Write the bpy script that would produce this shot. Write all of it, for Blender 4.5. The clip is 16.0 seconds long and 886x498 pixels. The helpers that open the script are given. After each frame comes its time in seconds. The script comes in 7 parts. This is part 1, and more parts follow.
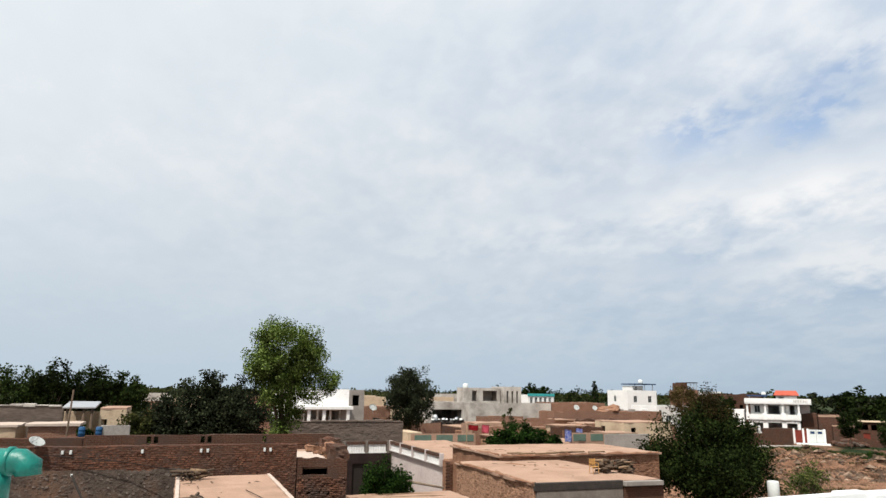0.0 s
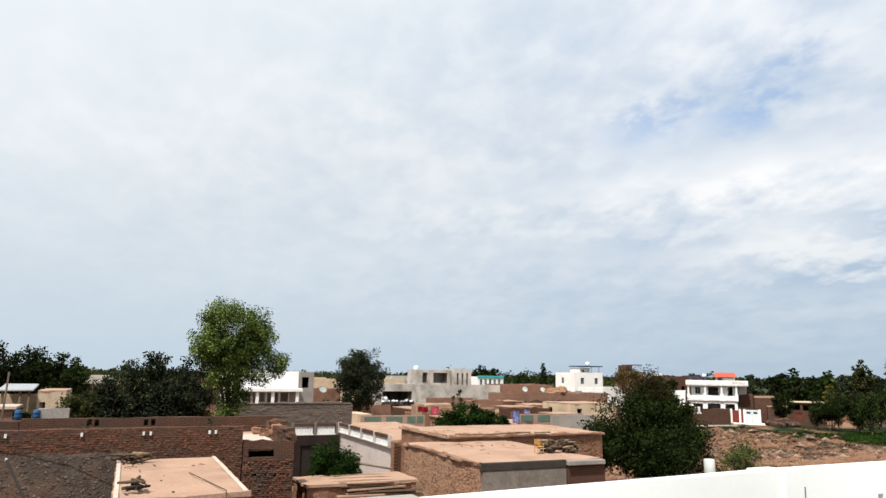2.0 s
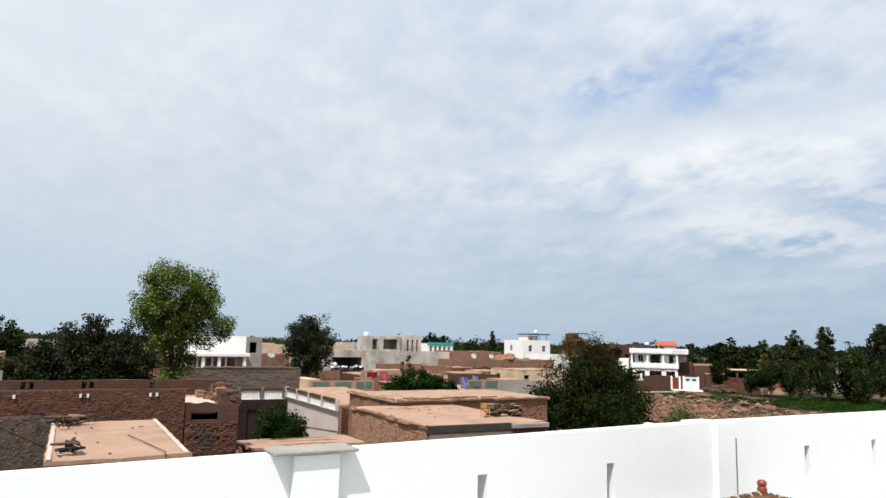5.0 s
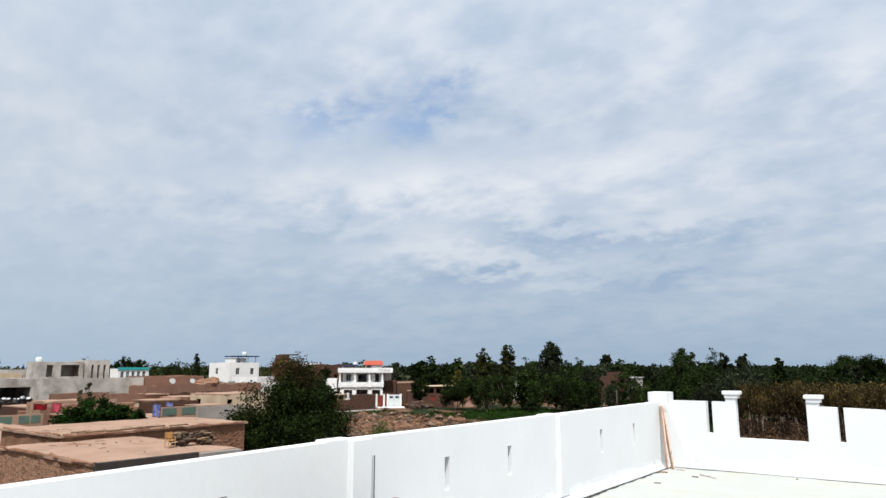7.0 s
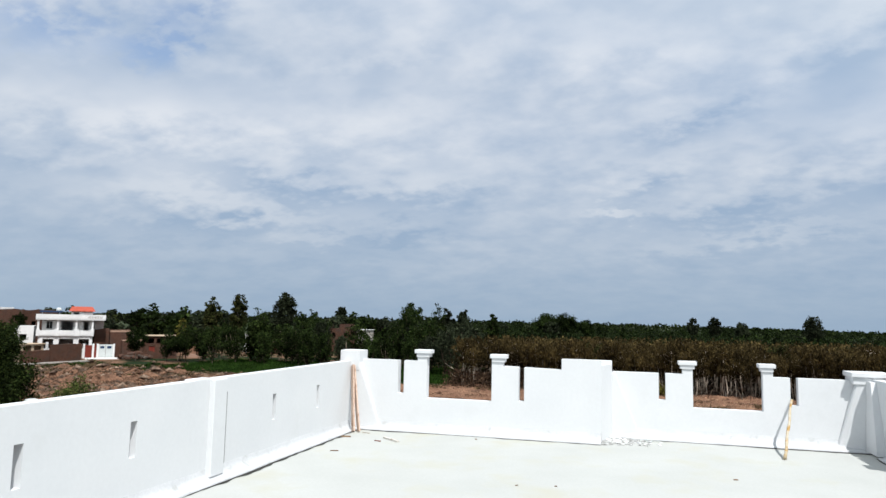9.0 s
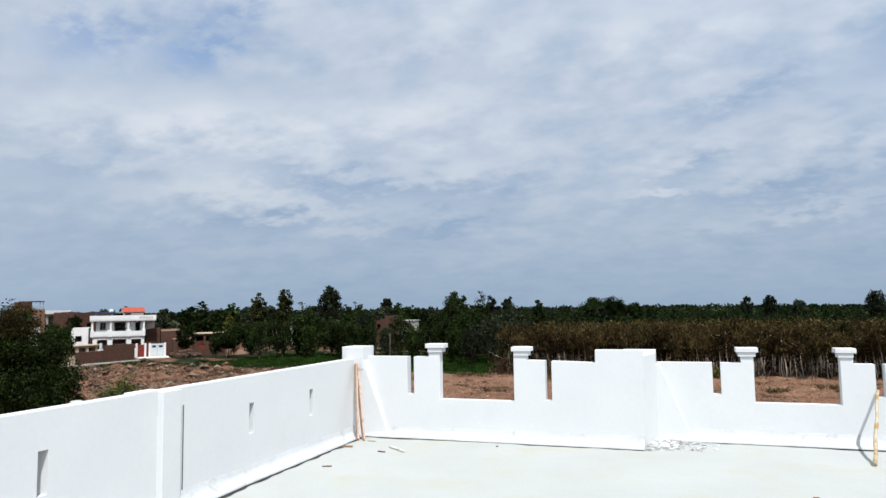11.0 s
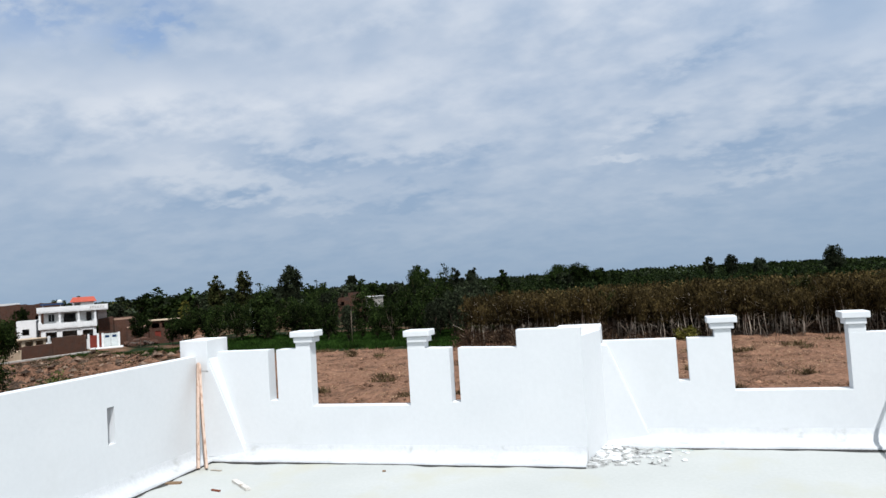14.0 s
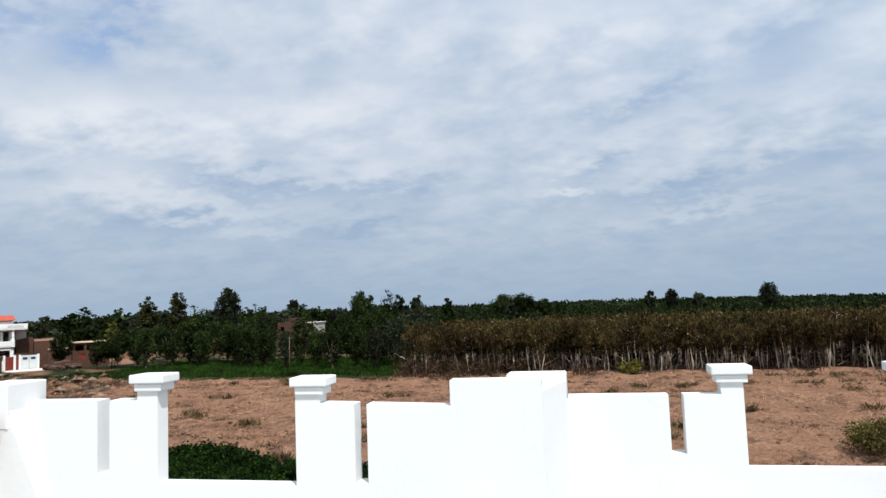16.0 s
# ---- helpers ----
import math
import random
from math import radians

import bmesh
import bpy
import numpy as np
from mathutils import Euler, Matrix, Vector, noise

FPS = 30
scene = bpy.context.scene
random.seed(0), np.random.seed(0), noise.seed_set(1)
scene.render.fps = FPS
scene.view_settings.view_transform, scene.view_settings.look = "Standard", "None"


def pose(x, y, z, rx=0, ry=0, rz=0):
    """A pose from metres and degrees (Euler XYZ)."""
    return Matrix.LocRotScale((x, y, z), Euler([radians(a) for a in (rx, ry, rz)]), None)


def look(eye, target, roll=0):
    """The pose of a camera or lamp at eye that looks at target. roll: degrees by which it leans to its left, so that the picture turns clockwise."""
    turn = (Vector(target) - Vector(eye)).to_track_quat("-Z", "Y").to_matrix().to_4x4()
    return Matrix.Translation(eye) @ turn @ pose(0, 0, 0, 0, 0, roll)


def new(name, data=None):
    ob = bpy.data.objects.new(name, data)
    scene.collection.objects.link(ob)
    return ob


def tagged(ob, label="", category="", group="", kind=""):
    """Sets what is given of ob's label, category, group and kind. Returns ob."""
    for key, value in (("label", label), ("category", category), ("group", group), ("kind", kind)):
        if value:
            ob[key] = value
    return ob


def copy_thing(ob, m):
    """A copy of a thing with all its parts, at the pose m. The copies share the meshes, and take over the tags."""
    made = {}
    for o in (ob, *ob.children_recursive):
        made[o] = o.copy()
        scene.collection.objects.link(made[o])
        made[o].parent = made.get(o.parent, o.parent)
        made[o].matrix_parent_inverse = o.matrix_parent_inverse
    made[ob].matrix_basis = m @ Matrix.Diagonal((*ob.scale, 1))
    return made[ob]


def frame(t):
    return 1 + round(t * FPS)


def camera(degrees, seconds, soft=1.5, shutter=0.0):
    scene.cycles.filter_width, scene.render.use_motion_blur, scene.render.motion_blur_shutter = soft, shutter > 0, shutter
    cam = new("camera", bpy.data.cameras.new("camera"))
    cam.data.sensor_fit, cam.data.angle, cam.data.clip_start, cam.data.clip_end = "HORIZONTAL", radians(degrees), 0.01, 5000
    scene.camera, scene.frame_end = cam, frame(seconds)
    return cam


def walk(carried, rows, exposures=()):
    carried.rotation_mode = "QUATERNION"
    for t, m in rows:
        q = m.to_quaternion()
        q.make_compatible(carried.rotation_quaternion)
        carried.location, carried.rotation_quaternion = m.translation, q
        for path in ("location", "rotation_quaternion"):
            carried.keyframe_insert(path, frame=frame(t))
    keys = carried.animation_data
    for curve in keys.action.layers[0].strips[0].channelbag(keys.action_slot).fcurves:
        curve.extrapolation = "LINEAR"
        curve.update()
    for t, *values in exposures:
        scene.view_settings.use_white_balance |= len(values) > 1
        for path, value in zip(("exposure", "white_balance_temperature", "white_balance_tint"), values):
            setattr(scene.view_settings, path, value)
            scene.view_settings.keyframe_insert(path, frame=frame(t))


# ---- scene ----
cam = camera(66.2, 16.0)
PATH = [
    (0, (4.267, -13.211, 1.836), (2.444, -12.497, 2.245), 0.9),
    (0.5, (4.347, -13.198, 1.896), (2.565, -12.377, 2.282), 1.7),
    (1, (4.364, -13.188, 1.848), (2.623, -12.269, 2.202), 0.4),
    (1.5, (4.408, -13.176, 1.869), (2.64, -12.328, 2.265), 0.3),
    (2, (4.405, -13.133, 1.851), (2.628, -12.288, 2.212), 0.9),
    (2.5, (4.395, -13.132, 1.805), (2.6, -12.305, 2.118), 1.3),
    (3, (4.405, -13.118, 1.803), (2.601, -12.313, 2.117), 1.7),
    (5.5, (4.215, -12.815, 1.667), (2.577, -11.687, 1.887), 0.9),
    (6, (4.155, -12.605, 1.633), (2.676, -11.271, 1.82), -1.4),
    (6.5, (4.131, -12.287, 1.675), (2.68, -10.94, 1.956), 0.1),
    (7, (4.171, -11.942, 1.655), (2.993, -10.362, 1.996), -0.1),
    (7.5, (4.163, -11.553, 1.703), (3.361, -9.756, 2.061), -1.6),
    (8, (4.201, -11.169, 1.694), (3.632, -9.276, 2.001), -2.8),
    (8.2, (4.21, -10.99, 1.704), (3.747, -9.062, 1.961), 0.6),
    (10.5, (4.281, -9.234, 1.724), (3.643, -7.347, 1.903), 0.4),
    (11, (4.313, -8.827, 1.728), (3.666, -6.942, 1.903), -0.9),
    (11.5, (4.431, -8.403, 1.726), (3.724, -6.539, 1.888), -1.4),
    (12, (4.464, -7.978, 1.693), (3.935, -6.056, 1.852), 4.7),
    (12.5, (4.537, -7.518, 1.644), (4.168, -5.553, 1.673), -0.5),
    (13, (4.585, -7.079, 1.677), (4.076, -5.149, 1.805), -2.4),
    (13.5, (4.487, -6.596, 1.662), (3.938, -4.673, 1.705), -1.9),
    (14, (4.441, -6.147, 1.664), (3.883, -4.228, 1.758), -3.6),
    (14.5, (4.355, -5.701, 1.661), (3.665, -3.826, 1.735), 1.4),
    (15, (4.256, -5.269, 1.682), (3.45, -3.441, 1.781), 2.5),
    (15.5, (4.216, -4.766, 1.679), (3.446, -2.929, 1.863), -0.0),
    (16, (4.166, -4.295, 1.652), (3.765, -2.343, 1.819), -2.2),
]
walk(cam, [(t, look(eye, target, roll)) for t, eye, target, roll in PATH],
     exposures=[(0.0, 0.91, 6750, 10), (0.5, 0.99, 6750, 10), (1.0, 0.93, 6700, 10), (1.5, 0.94, 6650, 10), (2.0, 1.03, 6800, 10), (2.5, 0.98, 6750, 10), (3.0, 0.96, 6700, 10), (5.5, 0.9, 6550, 10), (6.0, 0.85, 6550, 10), (6.5, 0.81, 6400, 10), (7.0, 0.74, 6350, 10), (7.5, 0.69, 6250, 10), (8.0, 0.73, 6300, 10), (8.2, 0.72, 6300, 10), (10.5, 0.58, 6120, 10), (11.0, 0.60, 6150, 10), (11.5, 0.73, 6300, 10), (12.0, 0.62, 6200, 10), (12.5, 0.47, 5980, 10), (13.0, 0.56, 6080, 10), (13.5, 0.56, 6080, 10), (14.0, 0.56, 6050, 10), (14.5, 0.58, 6130, 10), (15.0, 0.56, 5980, 10), (15.5, 0.75, 6250, 10), (16.0, 0.73, 6300, 10)])

# ---- world, sun ----
TO_SUN = Vector((0.36, -0.48, 1.0)).normalized()
world = bpy.data.worlds.new("sky")
scene.world = world
world.use_nodes = True
wn, wl = world.node_tree.nodes, world.node_tree.links
wn.clear()


def wnode(kind, **kw):
    n = wn.new(kind)
    for k, v in kw.items():
        n.inputs[k].default_value = v
    return n


w_out = wnode("ShaderNodeOutputWorld")
w_bg = wnode("ShaderNodeBackground", Strength=0.125)
w_sky = wn.new("ShaderNodeTexSky")
w_sky.sky_type, w_sky.sun_disc = "NISHITA", False
w_sky.sun_elevation = math.asin(TO_SUN.z)
w_sky.sun_rotation = math.atan2(TO_SUN.x, TO_SUN.y)
w_sky.dust_density = 2.5
w_tc = wn.new("ShaderNodeTexCoord")
w_sep = wn.new("ShaderNodeSeparateXYZ")
wl.new(w_tc.outputs["Generated"], w_sep.inputs[0])


def wmath(op, a, b=0.0, clamp=False):
    n = wn.new("ShaderNodeMath")
    n.operation, n.use_clamp = op, clamp
    for i, v in enumerate((a, b)):
        if isinstance(v, (int, float)):
            n.inputs[i].default_value = v
        else:
            wl.new(v, n.inputs[i])
    return n.outputs[0]


# clouds on a flat layer: the direction divided by its height
up = wmath("ADD", wmath("MAXIMUM", w_sep.outputs["Z"], 0.0), 0.32)
w_comb = wn.new("ShaderNodeCombineXYZ")
wl.new(wmath("DIVIDE", w_sep.outputs["X"], up), w_comb.inputs[0])
wl.new(wmath("DIVIDE", w_sep.outputs["Y"], up), w_comb.inputs[1])
w_map = wn.new("ShaderNodeMapping")
w_map.inputs["Location"].default_value = (3.1, 1.4, 0.0)
w_map.inputs["Rotation"].default_value = (0, 0, radians(12))
w_map.inputs["Scale"].default_value = (1.15, 1.35, 1.0)
wl.new(w_comb.outputs[0], w_map.inputs[0])


def wnoise(scale, detail, rough, lo, hi, dist=0.0):
    n = wnode("ShaderNodeTexNoise", Scale=scale, Detail=detail, Roughness=rough, Distortion=dist)
    wl.new(w_map.outputs[0], n.inputs["Vector"])
    r = wn.new("ShaderNodeMapRange")
    r.interpolation_type = "SMOOTHSTEP"
    r.inputs["From Min"].default_value, r.inputs["From Max"].default_value = lo, hi
    wl.new(n.outputs[0], r.inputs["Value"])
    return r.outputs[0]


big = wnoise(0.7, 3.0, 0.5, 0.30, 0.66)
med = wnoise(2.4, 3.0, 0.5, 0.30, 0.70, 0.15)
fine = wnoise(7.0, 2.5, 0.45, 0.30, 0.70, 0.1)
curl = wnoise(19.0, 4.0, 0.55, 0.30, 0.70, 0.1)


def wmix(fac, a, b):
    n = wn.new("ShaderNodeMix")
    n.data_type = "RGBA"
    wl.new(fac, n.inputs["Factor"])
    for i, v in ((6, a), (7, b)):
        if isinstance(v, tuple):
            n.inputs[i].default_value = (*v, 1)
        else:
            wl.new(v, n.inputs[i])
    return n.outputs[2]


# single banks of cloud and thin places, by compass bearing and height over the horizon, in degrees, with ragged rims
bearing = wmath("MULTIPLY", wmath("ARCTAN2", w_sep.outputs["X"], w_sep.outputs["Y"]), math.degrees(1))
height = wmath("MULTIPLY", wmath("ARCSINE", w_sep.outputs["Z"]), math.degrees(1))
w_polar = wn.new("ShaderNodeCombineXYZ")
ragged = wmath("ADD", wmath("MULTIPLY", wmath("SUBTRACT", med, 0.5), 2.6), wmath("MULTIPLY", wmath("SUBTRACT", fine, 0.5), 2.4))
wl.new(wmath("ADD", bearing, wmath("MULTIPLY", ragged, 0.75)), w_polar.inputs[0])
wl.new(wmath("ADD", height, wmath("ADD", wmath("MULTIPLY", wmath("SUBTRACT", fine, 0.5), 1.3), wmath("MULTIPLY", wmath("SUBTRACT", curl, 0.5), 0.9))), w_polar.inputs[1])


def patches(rows, polar):
    """The sum of soft ellipses: bearing, height, half length, half width, tilt, weight."""
    total = 0.0
    for az, el, a, b, tilt, weight in rows:
        m = wn.new("ShaderNodeMapping")
        m.vector_type = "TEXTURE"
        m.inputs["Location"].default_value = (az, el, 0)
        m.inputs["Rotation"].default_value = (0, 0, radians(tilt))
        m.inputs["Scale"].default_value = (a, b, 1)
        wl.new(polar.outputs[0], m.inputs[0])
        g = wn.new("ShaderNodeTexGradient")
        g.gradient_type = "QUADRATIC_SPHERE"
        wl.new(m.outputs[0], g.inputs[0])
        total = wmath("ADD", total, wmath("MULTIPLY", wmath("POWER", g.outputs["Fac"], 0.6), weight))
    return total


banks = patches(((-38.6, 15.6, 15, 3.2, 3, 0.42), (-57.0, 14.2, 13, 2.8, 4, 0.32), (-37.0, 10.0, 8, 2.2, 0, 0.36), (-31.0, 8.5, 12, 1.9, -10, 0.58), (-43.0, 14.8, 11, 3.5, 0, 0.25), (-21.9, 15.5, 15, 5.5, 0, 0.25),
                 (-0.9, 9.1, 3.0, 0.9, -6, 0.75), (9.3, 6.9, 11, 1.1, 6, 0.55), (-0.4, 22.0, 11, 4, 0, 0.25), (0.6, 13.0, 8, 2.2, 5, 0.22), (16.0, 14.0, 9, 2.5, 8, 0.2), (-16.5, 11.8, 10, 1.8, 3, 0.2)), w_polar)
thin = patches(((-29.6, 10.5, 7, 1.8, -8, 0.55), (-46.9, 10.3, 9, 1.3, 0, 0.28), (-19.0, 6.9, 6, 1.9, -4, 0.5), (-34.0, 7.1, 13, 0.9, 3, 0.3), (-21.4, 6.2, 9, 1.0, 3, 0.3), (1.8, 10.4, 4.5, 1.3, 8, 0.5),
                (4.2, 15.0, 6.5, 1.6, 14, 0.5), (6.5, 8.4, 9, 1.2, 6, 0.5), (17.0, 19.2, 8, 3.0, 18, 0.6), (16.0, 9.6, 10, 2.6, 5, 0.45), (-22.0, 9.8, 8, 1.6, 0, 0.3), (-66.5, 10.9, 12, 1.0, 2, 0.16), (-20.5, 20.5, 9, 1.6, 10, 0.22), (-81.0, 28.5, 17, 3.5, 0, 0.12), (-16.0, 9.0, 7, 2.2, 4, 0.3)), w_polar)
shade = wmath("ADD", wmath("ADD", wmath("MULTIPLY", big, 0.18), wmath("MULTIPLY", med, 0.26)), wmath("ADD", wmath("MULTIPLY", fine, 0.28), wmath("MULTIPLY", curl, 0.12)))
shade = wmath("ADD", wmath("ADD", shade, 0.04), wmath("MULTIPLY", wmath("SUBTRACT", banks, thin), 0.85), True)
cloud = wmix(shade, (2.06, 2.64, 3.44), (4.30, 4.44, 4.62))


def along(v, offset):
    n = wn.new("ShaderNodeVectorMath")
    n.operation = "DOT_PRODUCT"
    wl.new(w_tc.outputs["Generated"], n.inputs[0])
    n.inputs[1].default_value = v
    return wmath("SUBTRACT", n.outputs["Value"], offset)


# one ragged gap in the cloud shows the clear sky
w_near = wn.new("ShaderNodeCombineXYZ")
wl.new(wmath("ADD", bearing, wmath("MULTIPLY", wmath("SUBTRACT", wmath("ADD", fine, curl), 1.0), 2.0)), w_near.inputs[0])
wl.new(wmath("ADD", height, wmath("MULTIPLY", wmath("SUBTRACT", curl, 0.5), 1.6)), w_near.inputs[1])
gap = patches(((-47.6, 20.0, 5.5, 2.4, 8, 1.1), (-39.6, 20.0, 4.0, 1.9, 10, 1.6), (-37.0, 22.8, 5.0, 2.0, 24, 0.9), (-42.5, 21.6, 12, 4.6, 14, 0.45)), w_near)
gap = wmath("MULTIPLY", gap, wmath("SUBTRACT", 1.0, wmath("MULTIPLY", curl, 0.55)), True)
lowness = wmath("SUBTRACT", 1.0, wmath("MULTIPLY", w_sep.outputs["Z"], 3.6), True)
sky_mix = wmix(wmath("MULTIPLY", gap, 0.66), cloud, w_sky.outputs[0])
haze = wmix(wmath("MULTIPLY", wmath("POWER", lowness, 1.3), 0.9), sky_mix, (1.76, 2.32, 2.94))
# thin cloud glows on the sun's side
w_dot = wn.new("ShaderNodeVectorMath")
w_dot.operation = "DOT_PRODUCT"
wl.new(w_tc.outputs["Generated"], w_dot.inputs[0])
w_dot.inputs[1].default_value = TO_SUN
glow = wmath("MULTIPLY", wmath("MAXIMUM", wmath("ADD", w_dot.outputs["Value"], 0.15), 0.0), 0.62)
w_gain = wn.new("ShaderNodeVectorMath")
w_gain.operation = "SCALE"
veil = wmix(wmath("MULTIPLY", wmath("SUBTRACT", glow, 0.06), 4.5, True), haze, (3.3, 3.6, 3.8))
# an even sheet of high cloud fills the west
even = wmix(lowness, (3.22, 3.52, 3.82), (2.52, 3.06, 3.60))
sheet = wmix(wmath("MULTIPLY", along((-0.9, -0.43, 0.0), 0.25), 1.25, True), veil, even)
west_sky = wmix(wmath("ADD", 0.10, wmath("MULTIPLY", fine, 0.10), True), sheet, veil)
wl.new(west_sky, w_gain.inputs[0])
wl.new(wmath("ADD", 0.90, wmath("MULTIPLY", glow, 0.6)), w_gain.inputs["Scale"])
wl.new(w_gain.outputs[0], w_bg.inputs["Color"])
wl.new(w_bg.outputs[0], w_out.inputs[0])

sun_data = bpy.data.lights.new("sun", "SUN")
sun_data.energy, sun_data.angle, sun_data.color = 3.4, radians(0.9), (1.0, 0.965, 0.91)
sun = new("sun", sun_data)
sun.matrix_world = look(TO_SUN * 60, (0, 0, 0))


# ---- materials ----
def material(name, c1, c2=None, rough=0.85, scale=2.0, fine=30.0, bump=0.25, dist=0.02, c3=None, c3_scale=0.7,
             c3_lo=0.55, c3_hi=0.7, metal=0.0, brick=None, rand=0.0, stretch=None, spec=0.1, mottle=0.35, single=0.0):
    """Two scales of noise between c1 and c2, stains of c3, relief from the fine noise; brick: (length, height, mortar colour); single: how far loose pieces of one mesh differ."""
    m = bpy.data.materials.new(name)
    m.use_nodes = True
    nt = m.node_tree
    n, l = nt.nodes, nt.links
    b = n["Principled BSDF"]
    b.inputs["Roughness"].default_value = rough
    b.inputs["Metallic"].default_value = metal
    b.inputs["Specular IOR Level"].default_value = spec
    c2 = c2 or tuple(v * 0.8 for v in c1)
    tc = n.new("ShaderNodeTexCoord")
    vec = tc.outputs["Object"]
    if stretch:
        mp = n.new("ShaderNodeMapping")
        mp.inputs["Scale"].default_value = stretch
        l.new(vec, mp.inputs[0])
        vec = mp.outputs[0]

    def noise_at(s, d=6.0, r=0.55):
        t = n.new("ShaderNodeTexNoise")
        t.inputs["Scale"].default_value, t.inputs["Detail"].default_value, t.inputs["Roughness"].default_value = s, d, r
        l.new(vec, t.inputs["Vector"])
        return t.outputs[0]

    def mix(f, a, c, mode="MIX"):
        x = n.new("ShaderNodeMix")
        x.data_type, x.blend_type = "RGBA", mode
        for i, v in ((0, f), (6, a), (7, c)):
            if isinstance(v, tuple):
                x.inputs[i].default_value = (*v, 1)
            elif isinstance(v, float):
                x.inputs[i].default_value = v
            else:
                l.new(v, x.inputs[i])
        return x.outputs[2]

    def remap(v, lo, hi):
        r = n.new("ShaderNodeMapRange")
        r.inputs["From Min"].default_value, r.inputs["From Max"].default_value = lo, hi
        l.new(v, r.inputs["Value"])
        return r.outputs[0]

    big_n, fine_n = noise_at(scale), noise_at(fine, 8.0, 0.65)
    col = mix(remap(big_n, 0.3, 0.7), c1, c2)
    height = fine_n
    if brick:
        sp = n.new("ShaderNodeSeparateXYZ")
        l.new(tc.outputs["Object"], sp.inputs[0])
        ad = n.new("ShaderNodeMath")
        l.new(sp.outputs[0], ad.inputs[0])
        l.new(sp.outputs[1], ad.inputs[1])
        cb = n.new("ShaderNodeCombineXYZ")
        l.new(ad.outputs[0], cb.inputs[0])
        l.new(sp.outputs[2], cb.inputs[1])
        bt = n.new("ShaderNodeTexBrick")
        bt.inputs["Scale"].default_value = 1.0
        bt.inputs["Brick Width"].default_value, bt.inputs["Row Height"].default_value = brick[0], brick[1]
        bt.inputs["Mortar Size"].default_value, bt.inputs["Mortar Smooth"].default_value = brick[1] * 0.12, 0.4
        bt.inputs["Mortar"].default_value = (*brick[2], 1)
        l.new(cb.outputs[0], bt.inputs["Vector"])
        l.new(col, bt.inputs["Color1"])
        l.new(mix(0.5, col, c2), bt.inputs["Color2"])
        col = bt.outputs["Color"]
    col = mix(remap(fine_n, 0.25, 0.75), mix(mottle, col, (0.0, 0.0, 0.0)), col)
    if c3:
        col = mix(remap(noise_at(c3_scale, 7.0, 0.6), c3_lo, c3_hi), col, c3)
    if rand or single:
        oi = n.new("ShaderNodeObjectInfo" if rand else "ShaderNodeNewGeometry")
        hs = n.new("ShaderNodeHueSaturation")
        mr = n.new("ShaderNodeMapRange")
        mr.inputs["To Min"].default_value, mr.inputs["To Max"].default_value = 1 - (rand or single), 1 + (rand or single)
        l.new(oi.outputs["Random" if rand else "Random Per Island"], mr.inputs["Value"])
        l.new(mr.outputs[0], hs.inputs["Value"])
        l.new(col, hs.inputs["Color"])
        col = hs.outputs[0]
    l.new(col, b.inputs["Base Color"])
    bp = n.new("ShaderNodeBump")
    bp.inputs["Strength"].default_value, bp.inputs["Distance"].default_value = bump, dist
    l.new(height, bp.inputs["Height"])
    l.new(bp.outputs[0], b.inputs["Normal"])
    return m


def leaf_material(name, c1, c2, c3, clump=1.0, own=False):
    """Leaves: each island its own shade, clumps toned for a crown's lit and shaded masses, a little light shining
    through.
    """
    m = bpy.data.materials.new(name)
    m.use_nodes = True
    n, l = m.node_tree.nodes, m.node_tree.links
    b = n["Principled BSDF"]
    b.inputs["Roughness"].default_value = 0.75
    b.inputs["Specular IOR Level"].default_value = 0.04
    g = n.new("ShaderNodeNewGeometry")
    ramp = n.new("ShaderNodeValToRGB")
    e = ramp.color_ramp.elements
    e[0].color, e[1].color = (*c1, 1), (*c3, 1)
    x = e.new(0.55)
    x.color = (*c2, 1)
    l.new(g.outputs["Random Per Island"], ramp.inputs[0])
    tc = n.new("ShaderNodeTexCoord")
    nz = n.new("ShaderNodeTexNoise")
    nz.inputs["Scale"].default_value, nz.inputs["Detail"].default_value = clump, 3.0
    l.new(tc.outputs["Object"], nz.inputs["Vector"])
    # light and dark clump tones imitate sunlit tops and shaded hollows
    mr = n.new("ShaderNodeMapRange")
    for k, v in (("From Min", 0.36), ("From Max", 0.64), ("To Min", 0.42), ("To Max", 1.6)):
        mr.inputs[k].default_value = v
    l.new(nz.outputs[0], mr.inputs["Value"])
    oi = n.new("ShaderNodeObjectInfo")
    mo = n.new("ShaderNodeMapRange")
    mo.inputs["To Min"].default_value, mo.inputs["To Max"].default_value = 0.62, 1.38
    l.new(oi.outputs["Random"], mo.inputs["Value"])
    mm = n.new("ShaderNodeMath")
    mm.operation = "MULTIPLY"
    l.new(mr.outputs[0], mm.inputs[0])
    l.new(mo.outputs[0], mm.inputs[1])
    sc = n.new("ShaderNodeVectorMath")
    sc.operation = "SCALE"
    l.new(ramp.outputs[0], sc.inputs[0])
    l.new(mm.outputs[0] if own else mr.outputs[0], sc.inputs["Scale"])
    l.new(sc.outputs[0], b.inputs["Base Color"])
    tr = n.new("ShaderNodeBsdfTranslucent")
    l.new(sc.outputs[0], tr.inputs[0])
    ms = n.new("ShaderNodeMixShader")
    ms.inputs[0].default_value = 0.25
    l.new(b.outputs[0], ms.inputs[1])
    l.new(tr.outputs[0], ms.inputs[2])
    l.new(ms.outputs[0], n["Material Output"].inputs[0])
    return m


